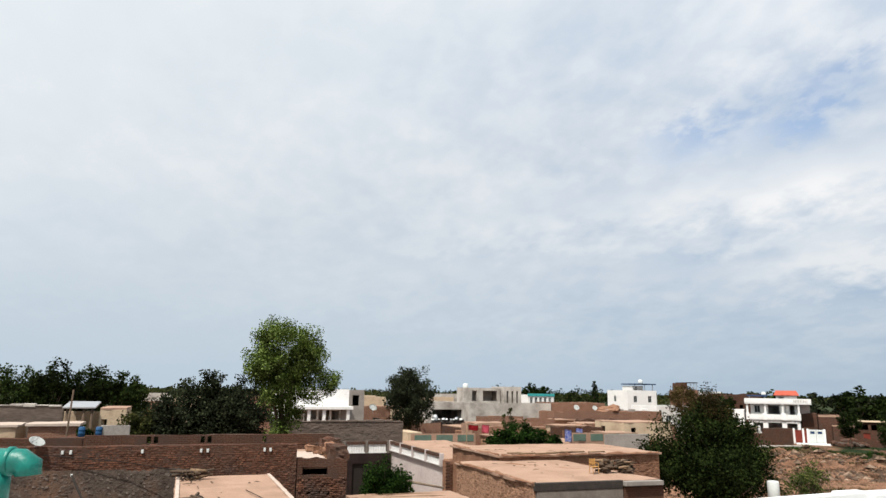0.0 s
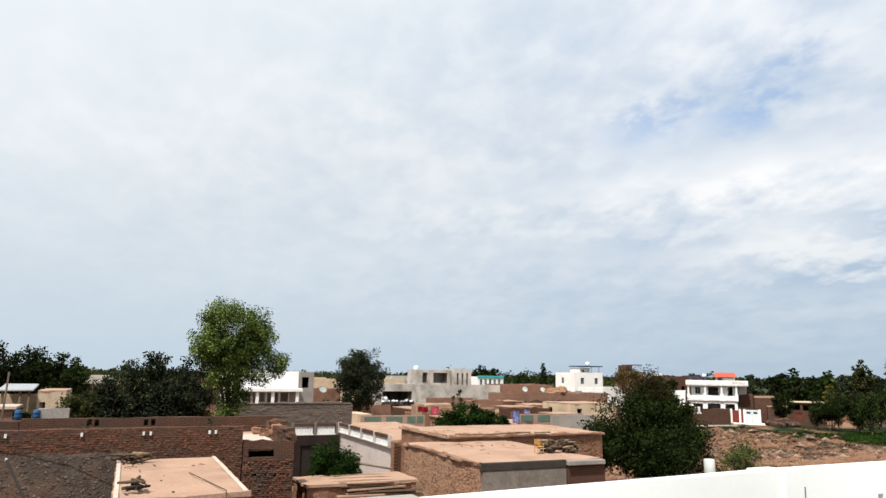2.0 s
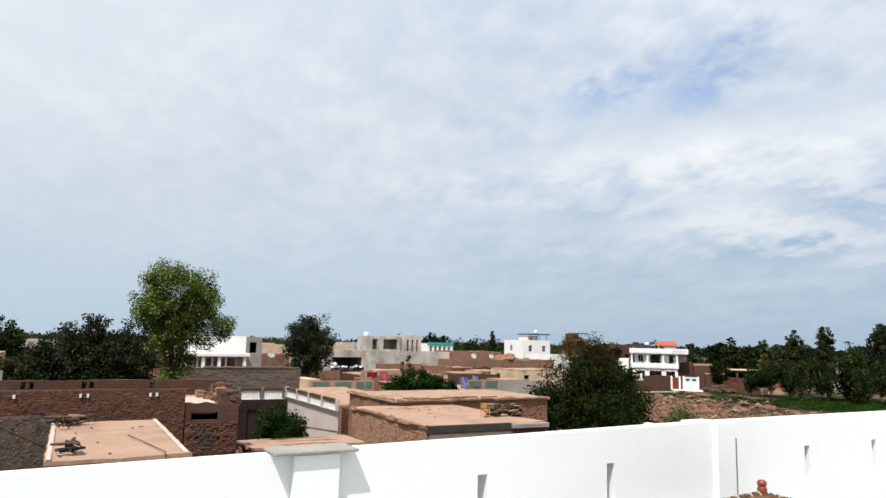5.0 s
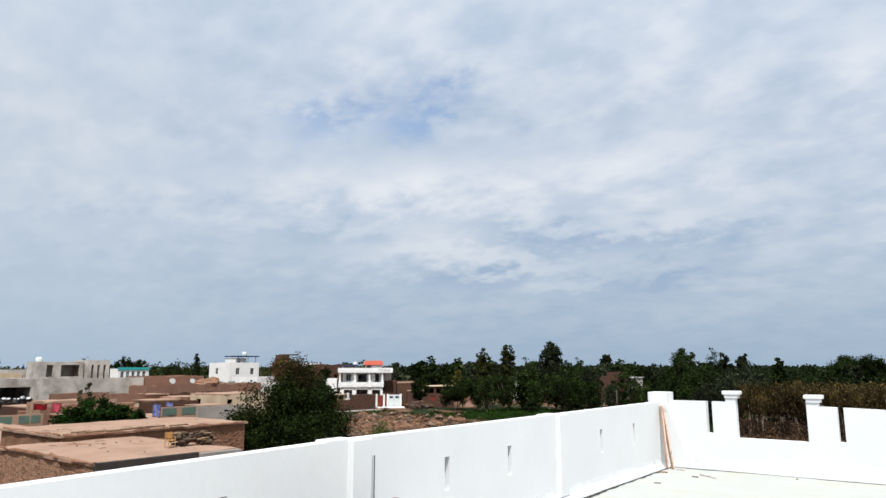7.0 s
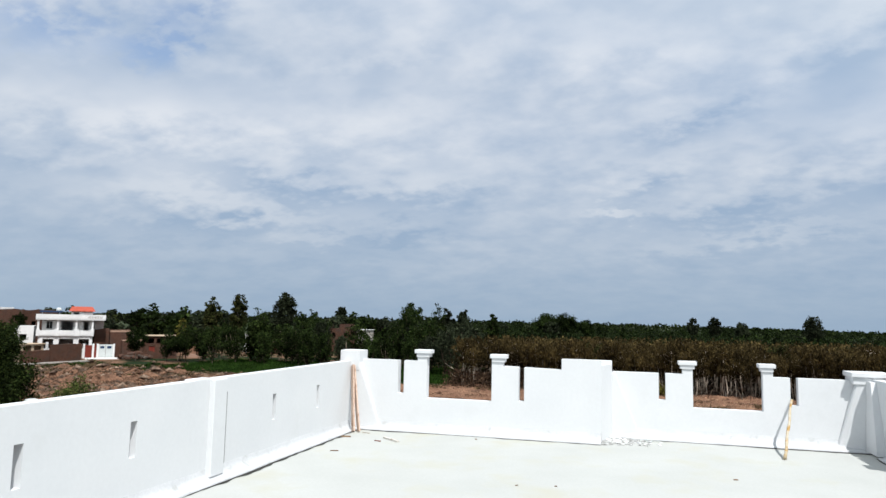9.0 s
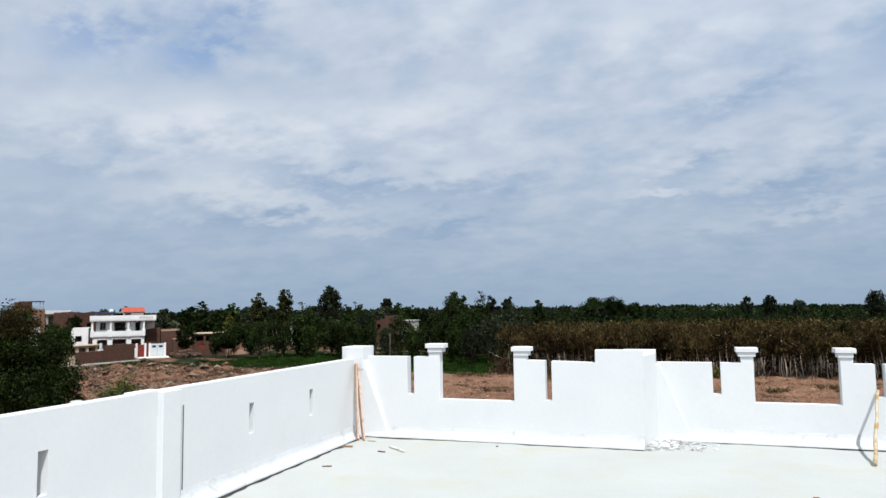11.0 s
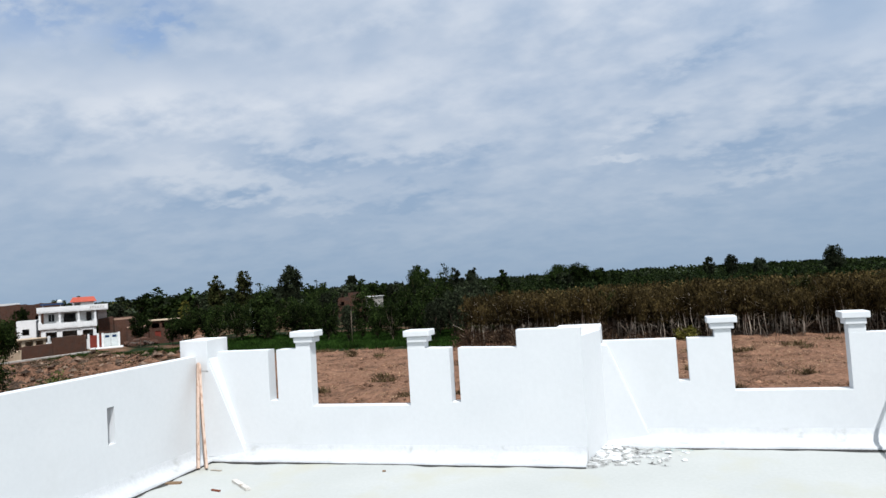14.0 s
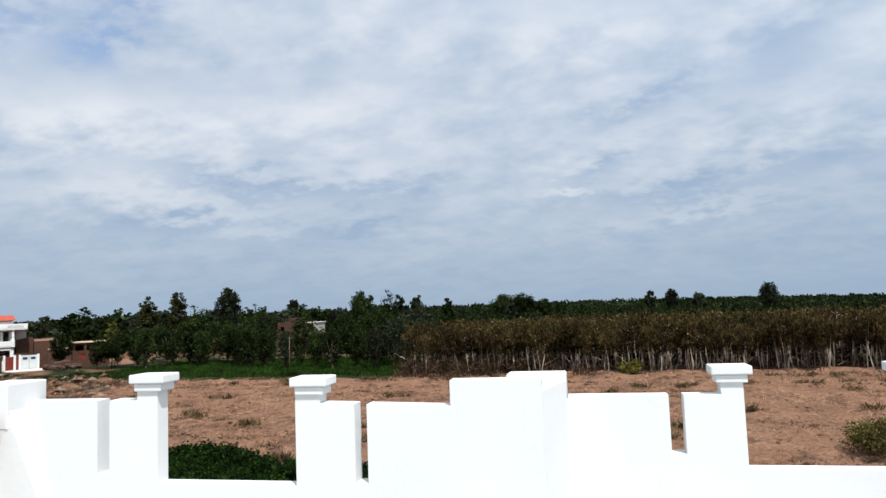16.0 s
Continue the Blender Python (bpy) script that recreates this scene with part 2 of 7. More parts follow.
WHITE = material("white_wash", (0.650, 0.659, 0.664), (0.615, 0.628, 0.637), 0.9, 1.1, 22, 0.10, 0.008, c3=(0.575, 0.585, 0.585), c3_scale=1.7, c3_lo=0.58, c3_hi=0.88, mottle=0.05)
FLOOR = material("terrace_cement", (0.450, 0.459, 0.443), (0.406, 0.415, 0.397), 0.88, 0.8, 30, 0.15, 0.01, c3=(0.40, 0.395, 0.335), c3_scale=1.1, c3_lo=0.52, c3_hi=0.72, mottle=0.10)
# greyer than the wall wash, with the cove's shading put into the colour
FILLET = material("base_cement", (0.56, 0.57, 0.58), (0.49, 0.502, 0.512), 0.9, 3.0, 30, 0.3, 0.012, c3=(0.36, 0.365, 0.355), c3_scale=6.0, c3_lo=0.60, c3_hi=0.74, mottle=0.14)
CRACK = material("narrow_joint", (0.11, 0.11, 0.108), (0.17, 0.17, 0.168), rough=0.95, scale=9.0)
GAP = material("open_joint", (0.035, 0.034, 0.032), (0.07, 0.068, 0.064), rough=0.95, scale=9.0)
SLABPALE = material("pale_slab", (0.52, 0.43, 0.37), (0.42, 0.34, 0.29), 0.9, 2, 20, 0.3)
SLAB = material("bare_concrete", (0.34, 0.32, 0.295), (0.27, 0.255, 0.235), 0.9, 5, 60, 0.4)
CHIPPED = material("chipped_cement", (0.47, 0.47, 0.455), (0.33, 0.33, 0.315), 0.95, 6, 60, 0.5, 0.01, c3=(0.58, 0.585, 0.58), c3_scale=9, c3_lo=0.5, c3_hi=0.6, single=0.3)
PLANK = material("pale_plank", (0.70, 0.545, 0.45), (0.56, 0.40, 0.31), 0.75, 6, 50, 0.25, stretch=(8, 8, 0.8), c3=(0.30, 0.18, 0.12), c3_scale=5.0, c3_lo=0.52, c3_hi=0.64)
BAMBOO = material("pale_bamboo", (0.62, 0.57, 0.47), (0.46, 0.36, 0.22), 0.6, 9, 50, 0.2, c3=(0.36, 0.22, 0.07), c3_scale=6, c3_lo=0.49, c3_hi=0.55)
REDWOOD = material("red_lacquer", (0.27, 0.036, 0.020), (0.17, 0.024, 0.015), 0.35, 6, 60, 0.1, c3=(0.12, 0.03, 0.02), c3_scale=9, spec=0.5)
ROPE = material("brown_rope", (0.20, 0.115, 0.07), (0.13, 0.07, 0.04), 0.95, 12, 160, 0.8, rand=0.2)
ROPE_PALE = material("pale_rope", (0.60, 0.54, 0.46), (0.44, 0.37, 0.30), 0.95, 12, 160, 0.8)
RAIL = material("rope_bound_rail", (0.15, 0.115, 0.09), (0.10, 0.075, 0.06), 0.95, 14, 120, 0.8)
TEAL = material("teal_enamel", (0.0, 0.185, 0.150), (0.0, 0.130, 0.105), 0.38, 5, 60, 0.15, c3=(0.01, 0.09, 0.075), c3_scale=7, spec=0.35)
MUDROOF = material("mud_plaster", (0.398, 0.264, 0.195), (0.322, 0.206, 0.149), 0.95, 0.6, 14, 0.6, 0.04, c3=(0.225, 0.145, 0.104), c3_scale=0.7, c3_lo=0.50, c3_hi=0.74, mottle=0.35)
MUDFRONT = material("mud_front", (0.40, 0.245, 0.165), (0.31, 0.18, 0.118), 0.95, 0.9, 6, 1.0, 0.10, c3=(0.20, 0.11, 0.07), c3_scale=2.2, c3_lo=0.57, c3_hi=0.68)
MUDWALL = material("mud_wall", (0.30, 0.165, 0.108), (0.215, 0.112, 0.070), 0.95, 0.9, 6, 1.0, 0.10, c3=(0.15, 0.078, 0.048), c3_scale=1.8, c3_lo=0.56, c3_hi=0.68)
BRICK = material("old_brick", (0.140, 0.062, 0.040), (0.076, 0.036, 0.025), 0.95, 1.3, 14, 1.0, 0.04, brick=(0.24, 0.085, (0.135, 0.092, 0.070)), c3=(0.062, 0.040, 0.032), c3_scale=0.8, c3_lo=0.48, c3_hi=0.64, mottle=0.6)
LOOSE_BRICK = material("loose_brick", (0.178, 0.082, 0.052), (0.112, 0.054, 0.037), 0.95, 2.0, 16, 0.8, 0.03, c3=(0.074, 0.052, 0.044), c3_scale=0.7, c3_lo=0.48, c3_hi=0.64, mottle=0.5, single=0.38)
BRICK_PALE = material("pale_brick", (0.27, 0.135, 0.088), (0.18, 0.084, 0.054), 0.95, 1.2, 18, 0.7, 0.025, brick=(0.24, 0.085, (0.31, 0.225, 0.18)), c3=(0.14, 0.08, 0.056), c3_scale=0.8, mottle=0.45)
YARDSTONE = material("yard_stone", (0.185, 0.145, 0.122), (0.115, 0.088, 0.074), 0.95, 0.9, 5, 0.7, 0.04, stretch=(1, 0.5, 1.8), c3=(0.075, 0.06, 0.052), c3_scale=0.6, c3_lo=0.5, c3_hi=0.66, mottle=0.55)
RUBBLE = material("rubble_stone", (0.135, 0.108, 0.090), (0.080, 0.062, 0.052), 0.95, 2.2, 14, 1.0, 0.05, c3=(0.130, 0.078, 0.054), c3_scale=0.35, c3_lo=0.55, c3_hi=0.72, mottle=0.6)
LOOSE_STONE = material("loose_stone", (0.165, 0.136, 0.117), (0.105, 0.085, 0.072), 0.95, 3.0, 16, 0.8, 0.03, mottle=0.5, single=0.45)
LOOSE_MUD = material("loose_mud", (0.36, 0.215, 0.142), (0.26, 0.148, 0.096), 0.95, 2.0, 10, 0.8, 0.03, mottle=0.5, single=0.4)
CONCRETE = material("grey_render", (0.33, 0.305, 0.28), (0.23, 0.21, 0.195), 0.92, 0.5, 6, 0.4, 0.03, c3=(0.19, 0.165, 0.15), c3_scale=0.35)
WHITEHOUSE = material("house_white", (0.82, 0.82, 0.81), (0.72, 0.72, 0.71), 0.85, 0.6, 8, 0.15, c3=(0.55, 0.54, 0.52), c3_scale=0.5, c3_lo=0.62, c3_hi=0.8)
PALEGREY = material("pale_render", (0.56, 0.52, 0.475), (0.40, 0.365, 0.33), 0.9, 0.5, 9, 0.4, 0.03, c3=(0.17, 0.148, 0.132), c3_scale=0.45, c3_lo=0.50, c3_hi=0.72, mottle=0.45)
PINKISH = material("pinkish_render", (0.55, 0.485, 0.465), (0.45, 0.39, 0.37), 0.92, 0.5, 6, 0.4, 0.03, c3=(0.30, 0.25, 0.235), c3_scale=0.5, c3_lo=0.55, c3_hi=0.75)
DARKRENDER = material("stained_render", (0.235, 0.205, 0.18), (0.15, 0.13, 0.115), 0.93, 0.9, 10, 0.5, 0.03, c3=(0.10, 0.085, 0.075), c3_scale=1.1, c3_lo=0.5, c3_hi=0.7, mottle=0.4)
CREAM = material("cream_paint", (0.58, 0.455, 0.325), (0.46, 0.355, 0.25), 0.88, 0.6, 8, 0.3, c3=(0.28, 0.20, 0.14), c3_scale=0.6, c3_lo=0.54, c3_hi=0.72, mottle=0.4)
TEALWALL = material("turquoise_paint", (0.05, 0.36, 0.36), (0.04, 0.28, 0.29), 0.8, 1, 10, 0.2)
GREENPANEL = material("green_panel", (0.125, 0.185, 0.150), (0.085, 0.13, 0.105), 0.85, 1, 10, 0.3)
DARK = material("dark_opening", (0.03, 0.025, 0.022), rough=0.9)
# maroon paint taken down towards black for the shadow inside the court
MAROON = material("maroon_wall", (0.034, 0.022, 0.020), (0.018, 0.013, 0.012), 0.9, 0.8, 8, 0.5)
GLASS = material("window_glass", (0.02, 0.025, 0.03), rough=0.12, bump=0.0, spec=0.6)
REDTILE = material("red_roof", (0.46, 0.10, 0.065), (0.36, 0.08, 0.05), 0.8, 2, 12, 0.4)
REDDOOR = material("red_door", (0.20, 0.04, 0.028), rough=0.6)
GATE = material("white_gate", (0.66, 0.69, 0.68), (0.56, 0.60, 0.59), 0.5, 2, 20, 0.1)
STEEL = material("sheet_metal", (0.50, 0.52, 0.54), (0.40, 0.42, 0.44), 0.45, 2, 20, 0.2, metal=0.6)
BLUE = material("blue_drum", (0.022, 0.085, 0.19), (0.016, 0.06, 0.14), 0.5, 3, 20, 0.1)
NAVY = material("solar_blue", (0.03, 0.06, 0.13), rough=0.25, bump=0.05)
PINK = material("pink_cloth", (0.85, 0.20, 0.28), (0.75, 0.13, 0.19), 0.9, 4, 40, 0.2)
REDCLOTH = material("red_cloth", (0.45, 0.03, 0.04), rough=0.9)
BLUECLOTH = material("blue_cloth", (0.07, 0.13, 0.60), (0.62, 0.65, 0.80), 0.9, 5, 40, 0.2)
PLASTIC = material("black_sheet", (0.035, 0.032, 0.03), (0.06, 0.05, 0.045), 0.6, 3, 20, 0.4)
WOOD = material("weathered_wood", (0.24, 0.16, 0.10), (0.15, 0.10, 0.065), 0.9, 4, 40, 0.5, rand=0.25)
CHAIRWOOD = material("tan_wood", (0.50, 0.28, 0.10), (0.38, 0.20, 0.07), 0.6, 6, 40, 0.2)
BARK = material("bark", (0.12, 0.085, 0.06), (0.07, 0.05, 0.038), 0.95, 3, 25, 0.8, 0.03)
BARK_STEM = material("dusty_bark", (0.54, 0.46, 0.375), (0.15, 0.115, 0.088), 0.95, 0.9, 25, 0.6, 0.03, rand=0.75)
BARK_PALE = material("pale_bark", (0.27, 0.215, 0.165), (0.16, 0.12, 0.09), 0.95, 3, 25, 0.6, 0.03)
# the palest fresh leaves hold the glossy highlights in their colour
LEAF_FRESH = leaf_material("leaf_fresh", (0.020, 0.034, 0.006), (0.062, 0.094, 0.017), (0.20, 0.26, 0.085))
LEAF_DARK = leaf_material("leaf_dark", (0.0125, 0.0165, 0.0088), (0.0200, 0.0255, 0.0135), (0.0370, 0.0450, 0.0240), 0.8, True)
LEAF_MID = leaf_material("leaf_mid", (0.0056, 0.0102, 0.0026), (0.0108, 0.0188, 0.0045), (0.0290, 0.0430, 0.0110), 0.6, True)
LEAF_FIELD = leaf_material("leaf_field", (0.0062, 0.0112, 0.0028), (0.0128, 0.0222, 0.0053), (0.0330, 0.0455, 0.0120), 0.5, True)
LEAF_OLIVE = leaf_material("leaf_olive", (0.0180, 0.0225, 0.0070), (0.0290, 0.0350, 0.0105), (0.0500, 0.0470, 0.0170))
LEAF_DRY = leaf_material("leaf_dry", (0.0250, 0.0178, 0.0070), (0.0420, 0.0300, 0.0115), (0.0780, 0.0560, 0.0210), 0.55, True)
LEAF_YELLOW = leaf_material("leaf_yellow", (0.0700, 0.0680, 0.0150), (0.1250, 0.1150, 0.0260), (0.1900, 0.1650, 0.0420))
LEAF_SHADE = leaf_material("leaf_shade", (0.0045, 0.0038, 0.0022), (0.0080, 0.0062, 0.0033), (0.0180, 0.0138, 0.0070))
LEAF_SCRUB = leaf_material("leaf_scrub", (0.040, 0.042, 0.012), (0.085, 0.075, 0.022), (0.150, 0.115, 0.042))
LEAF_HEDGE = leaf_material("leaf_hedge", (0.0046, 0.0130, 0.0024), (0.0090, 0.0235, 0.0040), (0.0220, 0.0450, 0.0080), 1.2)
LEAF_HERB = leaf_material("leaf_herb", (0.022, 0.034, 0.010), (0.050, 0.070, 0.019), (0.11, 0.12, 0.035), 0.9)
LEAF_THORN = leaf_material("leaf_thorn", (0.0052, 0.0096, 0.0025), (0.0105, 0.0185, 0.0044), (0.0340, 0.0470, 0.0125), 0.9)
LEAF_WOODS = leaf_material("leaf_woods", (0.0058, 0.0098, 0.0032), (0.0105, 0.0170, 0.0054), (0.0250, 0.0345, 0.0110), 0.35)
GRASS = leaf_material("grass_blades", (0.0090, 0.0220, 0.0036), (0.0170, 0.0400, 0.0064), (0.0330, 0.0660, 0.0110), 0.35)
STRAW = leaf_material("dry_straw", (0.20, 0.115, 0.066), (0.31, 0.20, 0.12), (0.46, 0.34, 0.22))
SCRUB = leaf_material("dry_scrub", (0.034, 0.026, 0.013), (0.075, 0.052, 0.026), (0.16, 0.115, 0.06))
LITTER = leaf_material("dead_litter", (0.030, 0.018, 0.012), (0.055, 0.034, 0.022), (0.120, 0.078, 0.048))


# ---- mesh helpers ----
def thing(name, at, label, category, group="", kind=""):
    ob = new(name)
    ob.location = at
    return tagged(ob, label, category, group, kind)


def root_place(ob):
    p = Vector((0, 0, 0))
    while ob:
        p += Vector(ob.location)
        ob = ob.parent
    return p


def part(name, bm, mat, parent=None, label="", kind=""):
    """Links a bmesh, built in world places, as one mesh under its thing."""
    me = bpy.data.meshes.new(name)
    if parent:
        bmesh.ops.translate(bm, verts=bm.verts, vec=-root_place(parent))
    bmesh.ops.recalc_face_normals(bm, faces=bm.faces)
    bm.to_mesh(me)
    bm.free()
    me.materials.append(mat)
    ob = new(name, me)
    ob.parent = parent
    return tagged(ob, label, kind=kind)


def quads_mesh(name, verts, mat, parent=None, label="", kind=""):
    """A mesh of loose quads from an (n, 4, 3) array in world places."""
    v = np.asarray(verts, dtype=np.float32)
    if parent:
        v = v - np.array(root_place(parent), dtype=np.float32)
    k = len(v)
    me = bpy.data.meshes.new(name)
    me.vertices.add(k * 4)
    me.vertices.foreach_set("co", v.reshape(-1))
    me.loops.add(k * 4)
    me.loops.foreach_set("vertex_index", np.arange(k * 4, dtype=np.int32))
    me.polygons.add(k)
    me.polygons.foreach_set("loop_start", np.arange(0, k * 4, 4, dtype=np.int32))
    me.update(calc_edges=True)
    me.materials.append(mat)
    ob = new(name, me)
    ob.parent = parent
    return tagged(ob, label, kind=kind)


def add_box(bm, x0, x1, y0, y1, z0, z1, turn=None, about=None):
    vs = [bm.verts.new((x, y, z)) for x in (x0, x1) for y in (y0, y1) for z in (z0, z1)]
    for f in ((0, 1, 3, 2), (4, 6, 7, 5), (0, 4, 5, 1), (2, 3, 7, 6), (0, 2, 6, 4), (1, 5, 7, 3)):
        bm.faces.new([vs[i] for i in f])
    if turn:
        c = Vector(about) if about else Vector(((x0 + x1) / 2, (y0 + y1) / 2, (z0 + z1) / 2))
        bmesh.ops.rotate(bm, verts=vs, cent=c, matrix=turn)
    return vs


def box(*a, bevel=0.0, segs=2, turn=None, about=None):
    bm = bmesh.new()
    add_box(bm, *a, turn=turn, about=about)
    if bevel:
        bmesh.ops.bevel(bm, geom=bm.edges[:], offset=bevel, segments=segs, profile=0.5, affect="EDGES")
    return bm


def tube(bm, pts, radii, sides=7, cap=True):
    """A tapering tube along pts."""
    rings = []
    pts = [Vector(p) for p in pts]
    for i, p in enumerate(pts):
        d = (pts[min(i + 1, len(pts) - 1)] - pts[max(i - 1, 0)]).normalized()
        a = d.orthogonal().normalized() if i == 0 else (rings_a - d * rings_a.dot(d)).normalized()
        rings_a = a
        b = d.cross(a)
        rings.append([bm.verts.new(p + (a * math.cos(k * math.tau / sides) + b * math.sin(k * math.tau / sides)) * radii[i]) for k in range(sides)])
    for r0, r1 in zip(rings, rings[1:]):
        for k in range(sides):
            f = bm.faces.new((r0[k], r0[(k + 1) % sides], r1[(k + 1) % sides], r1[k]))
            f.smooth = True
    if cap:
        bm.faces.new(rings[0][::-1])
        bm.faces.new(rings[-1])


def lathe(bm, at, profile, sides=14):
    """Turned shape: (radius, height) pairs about a vertical axis."""
    x, y, z = at
    rings = [[bm.verts.new((x + r * math.cos(k * math.tau / sides), y + r * math.sin(k * math.tau / sides), z + h)) for k in range(sides)] for r, h in profile]
    for r0, r1 in zip(rings, rings[1:]):
        for k in range(sides):
            f = bm.faces.new((r0[k], r0[(k + 1) % sides], r1[(k + 1) % sides], r1[k]))
            f.smooth = True
    bm.faces.new(rings[0][::-1])
    bm.faces.new(rings[-1])


def holed(bm, place, u0, u1, v0, v1, depth, holes, tops=None):
    """A wall in its own plane (u along, v up) with rectangular holes through it. place(u, v, w) gives the point at depth w."""
    us = sorted({u0, u1, *[h for k in holes for h in k[:2]]})
    vs = sorted({v0, v1, *[h for k in holes for h in k[2:4]]})
    us = [u for u in us if u0 <= u <= u1]
    vs = [v for v in vs if v0 <= v <= v1]

    def solid(i, j):
        if not (0 <= i < len(us) - 1 and 0 <= j < len(vs) - 1):
            return False
        cu, cv = (us[i] + us[i + 1]) / 2, (vs[j] + vs[j + 1]) / 2
        return not any(h[0] < cu < h[1] and h[2] < cv < h[3] for h in holes)

    cache = {}

    def vert(i, j, k):
        key = (i, j, k)
        if key not in cache:
            cache[key] = bm.verts.new(place(us[i], vs[j], depth * k))
        return cache[key]

    for i in range(len(us) - 1):
        for j in range(len(vs) - 1):
            if not solid(i, j):
                continue
            for k in (0, 1):
                bm.faces.new([vert(i, j, k), vert(i + 1, j, k), vert(i + 1, j + 1, k), vert(i, j + 1, k)])
            for di, dj, a, b in ((-1, 0, (i, j), (i, j + 1)), (1, 0, (i + 1, j), (i + 1, j + 1)), (0, -1, (i, j), (i + 1, j)), (0, 1, (i, j + 1), (i + 1, j + 1))):
                if not solid(i + di, j + dj):
                    bm.faces.new([vert(*a, 0), vert(*b, 0), vert(*b, 1), vert(*a, 1)])


def rough_up(bm, amount, scale, cuts=0):
    """Small unevenness of hand-made edges."""
    for v in bm.verts:
        v.co += noise.noise_vector(v.co * scale) * amount


# ---- trees ----
def leaf_quads(centres, spread, per, size, rng, flat=0.6, hang=1.0):
    """Many small leaf sprays about each centre."""
    k = len(centres) * per
    c = np.repeat(np.asarray(centres), per, axis=0) + np.clip(rng.normal(0, 1, (k, 3)), -1.7, 1.7) * np.asarray(spread)
    a = rng.normal(0, 1, (k, 3)) * np.array([1.0, 1.0, hang])
    a /= np.linalg.norm(a, axis=1, keepdims=True)
    b = np.cross(a, rng.normal(0, 1, (k, 3)))
    b /= np.linalg.norm(b, axis=1, keepdims=True)
    s = size * rng.uniform(0.55, 1.25, (k, 1))
    return np.stack([c - a * s, c - b * s * flat, c + a * s, c + b * s * flat], axis=1)


def tree(name, at, label, height, radius, crown_base, leaf, bark=None, clumps=60, per=40, size=0.16, seed=1, group="", lean=(0, 0),
         lobes=None, stems=1, trunk_r=0.16, category="tree", hollow=0.45, spread=0.26):
    """A tapered trunk with limbs that reach into a crown of many leaf sprays; lobes are (x, y, z, rx, ry, rz) from the base."""
    rng = np.random.default_rng(seed)
    ob = thing(name, at, label, category, group)
    at = Vector(at)
    lobes = lobes or [(lean[0], lean[1], (height + crown_base) / 2, radius, radius, (height - crown_base) / 2)]
    cs = []
    vol = np.array([l[3] * l[4] * l[5] for l in lobes]) ** 0.8
    for i in rng.choice(len(lobes), clumps, p=vol / vol.sum()):
        x, y, z, rx, ry, rz = lobes[i]
        d = rng.normal(0, 1, 3)
        d /= np.linalg.norm(d)
        r = rng.uniform(hollow, 1.0) ** 0.6 * rng.uniform(0.82, 1.06)
        cs.append((at.x + x + d[0] * rx * r, at.y + y + d[1] * ry * r, at.z + max(z + d[2] * rz * r, crown_base * 0.7)))
    cs = np.array(cs)
    bm = bmesh.new()
    for s in range(stems):
        off = Vector((rng.normal(0, 0.25), rng.normal(0, 0.25), 0)) * (stems > 1)
        fork = at + Vector((lean[0] * 0.5, lean[1] * 0.5, crown_base * 1.05)) + off * 3
        tube(bm, [at + off - Vector((0, 0, 0.3)), at + off + (fork - at - off) * 0.5 + Vector((rng.normal(0, 0.08), rng.normal(0, 0.08), 0)), fork],
             [trunk_r * 1.25, trunk_r, trunk_r * 0.8], 8)
        for c in cs[rng.permutation(len(cs))[: max(5, 16 // stems)]]:
            c = Vector(c)
            mid = fork.lerp(c, 0.5) + Vector((rng.normal(0, 0.2), rng.normal(0, 0.2), 0.25)) * radius * 0.2
            tube(bm, [fork, mid, c], [trunk_r * 0.55, trunk_r * 0.32, trunk_r * 0.08], 5)
    part("trunk", bm, bark or BARK, ob)
    quads_mesh("crown", leaf_quads(cs, spread * radius / 2.2, per, size, rng), leaf, ob)
    return ob


# ---- ground ----
G = -6.0


def axis(lo, hi, step, far):
    inner = list(np.arange(lo, hi + 1e-6, step))
    out = [far * (0.03 + 0.97 * k) for k in (0.0, 0.02, 0.06, 0.15, 0.4, 1.0)]
    return [lo - o for o in out[::-1]] + inner + [hi + o for o in out]


gx, gy = axis(-80, 56, 0.8, 3500), axis(-4, 76, 0.62, 3500)


def soil_height(x, y):
    if not (-78 < x < 54 and 3 < y < 74):
        return 0.0
    edge = min(1.0, (x + 78) / 6, (54 - x) / 6, (y - 3) / 4, (74 - y) / 4)
    p = Vector((x, y, 0))
    heap = 1.7 * max(0.0, noise.noise(p * 0.62) - 0.08) * min(1.0, max(0.0, (-46 - x) / 8)) * min(1.0, max(0.0, (y - 38) / 8))
    return edge * (heap + 0.16 * noise.noise(p * 0.35) + 0.34 * abs(noise.noise(p * 0.95)) + 0.10 * math.sin(y * 2.1 + 2.2 * noise.noise(p * 0.12)))


def land_fall(x, y):
    """Beyond the plantation the land falls away gently to the east."""
    return -0.018 * max(0.0, x - 0.08 * y) * min(1.0, max(0.0, (y - 90) / 60))


me = bpy.data.meshes.new("ground")
gv = [(x, y, G + soil_height(x, y) + land_fall(x, y)) for y in gy for x in gx]
nx = len(gx)
gf = [(j * nx + i, j * nx + i + 1, (j + 1) * nx + i + 1, (j + 1) * nx + i) for j in range(len(gy) - 1) for i in range(nx - 1)]
me.from_pydata(gv, [], gf)
ground = tagged(new("ground", me), "bare reddish field soil with patches of grass", "ground", kind="structure")
gm = material("field_soil", (0.325, 0.182, 0.116), (0.235, 0.126, 0.080), 0.97, 0.30, 4.0, 1.0, 0.16, c3=(0.105, 0.060, 0.040), c3_scale=0.75, c3_lo=0.53, c3_hi=0.64, mottle=0.72)
me.materials.append(gm)


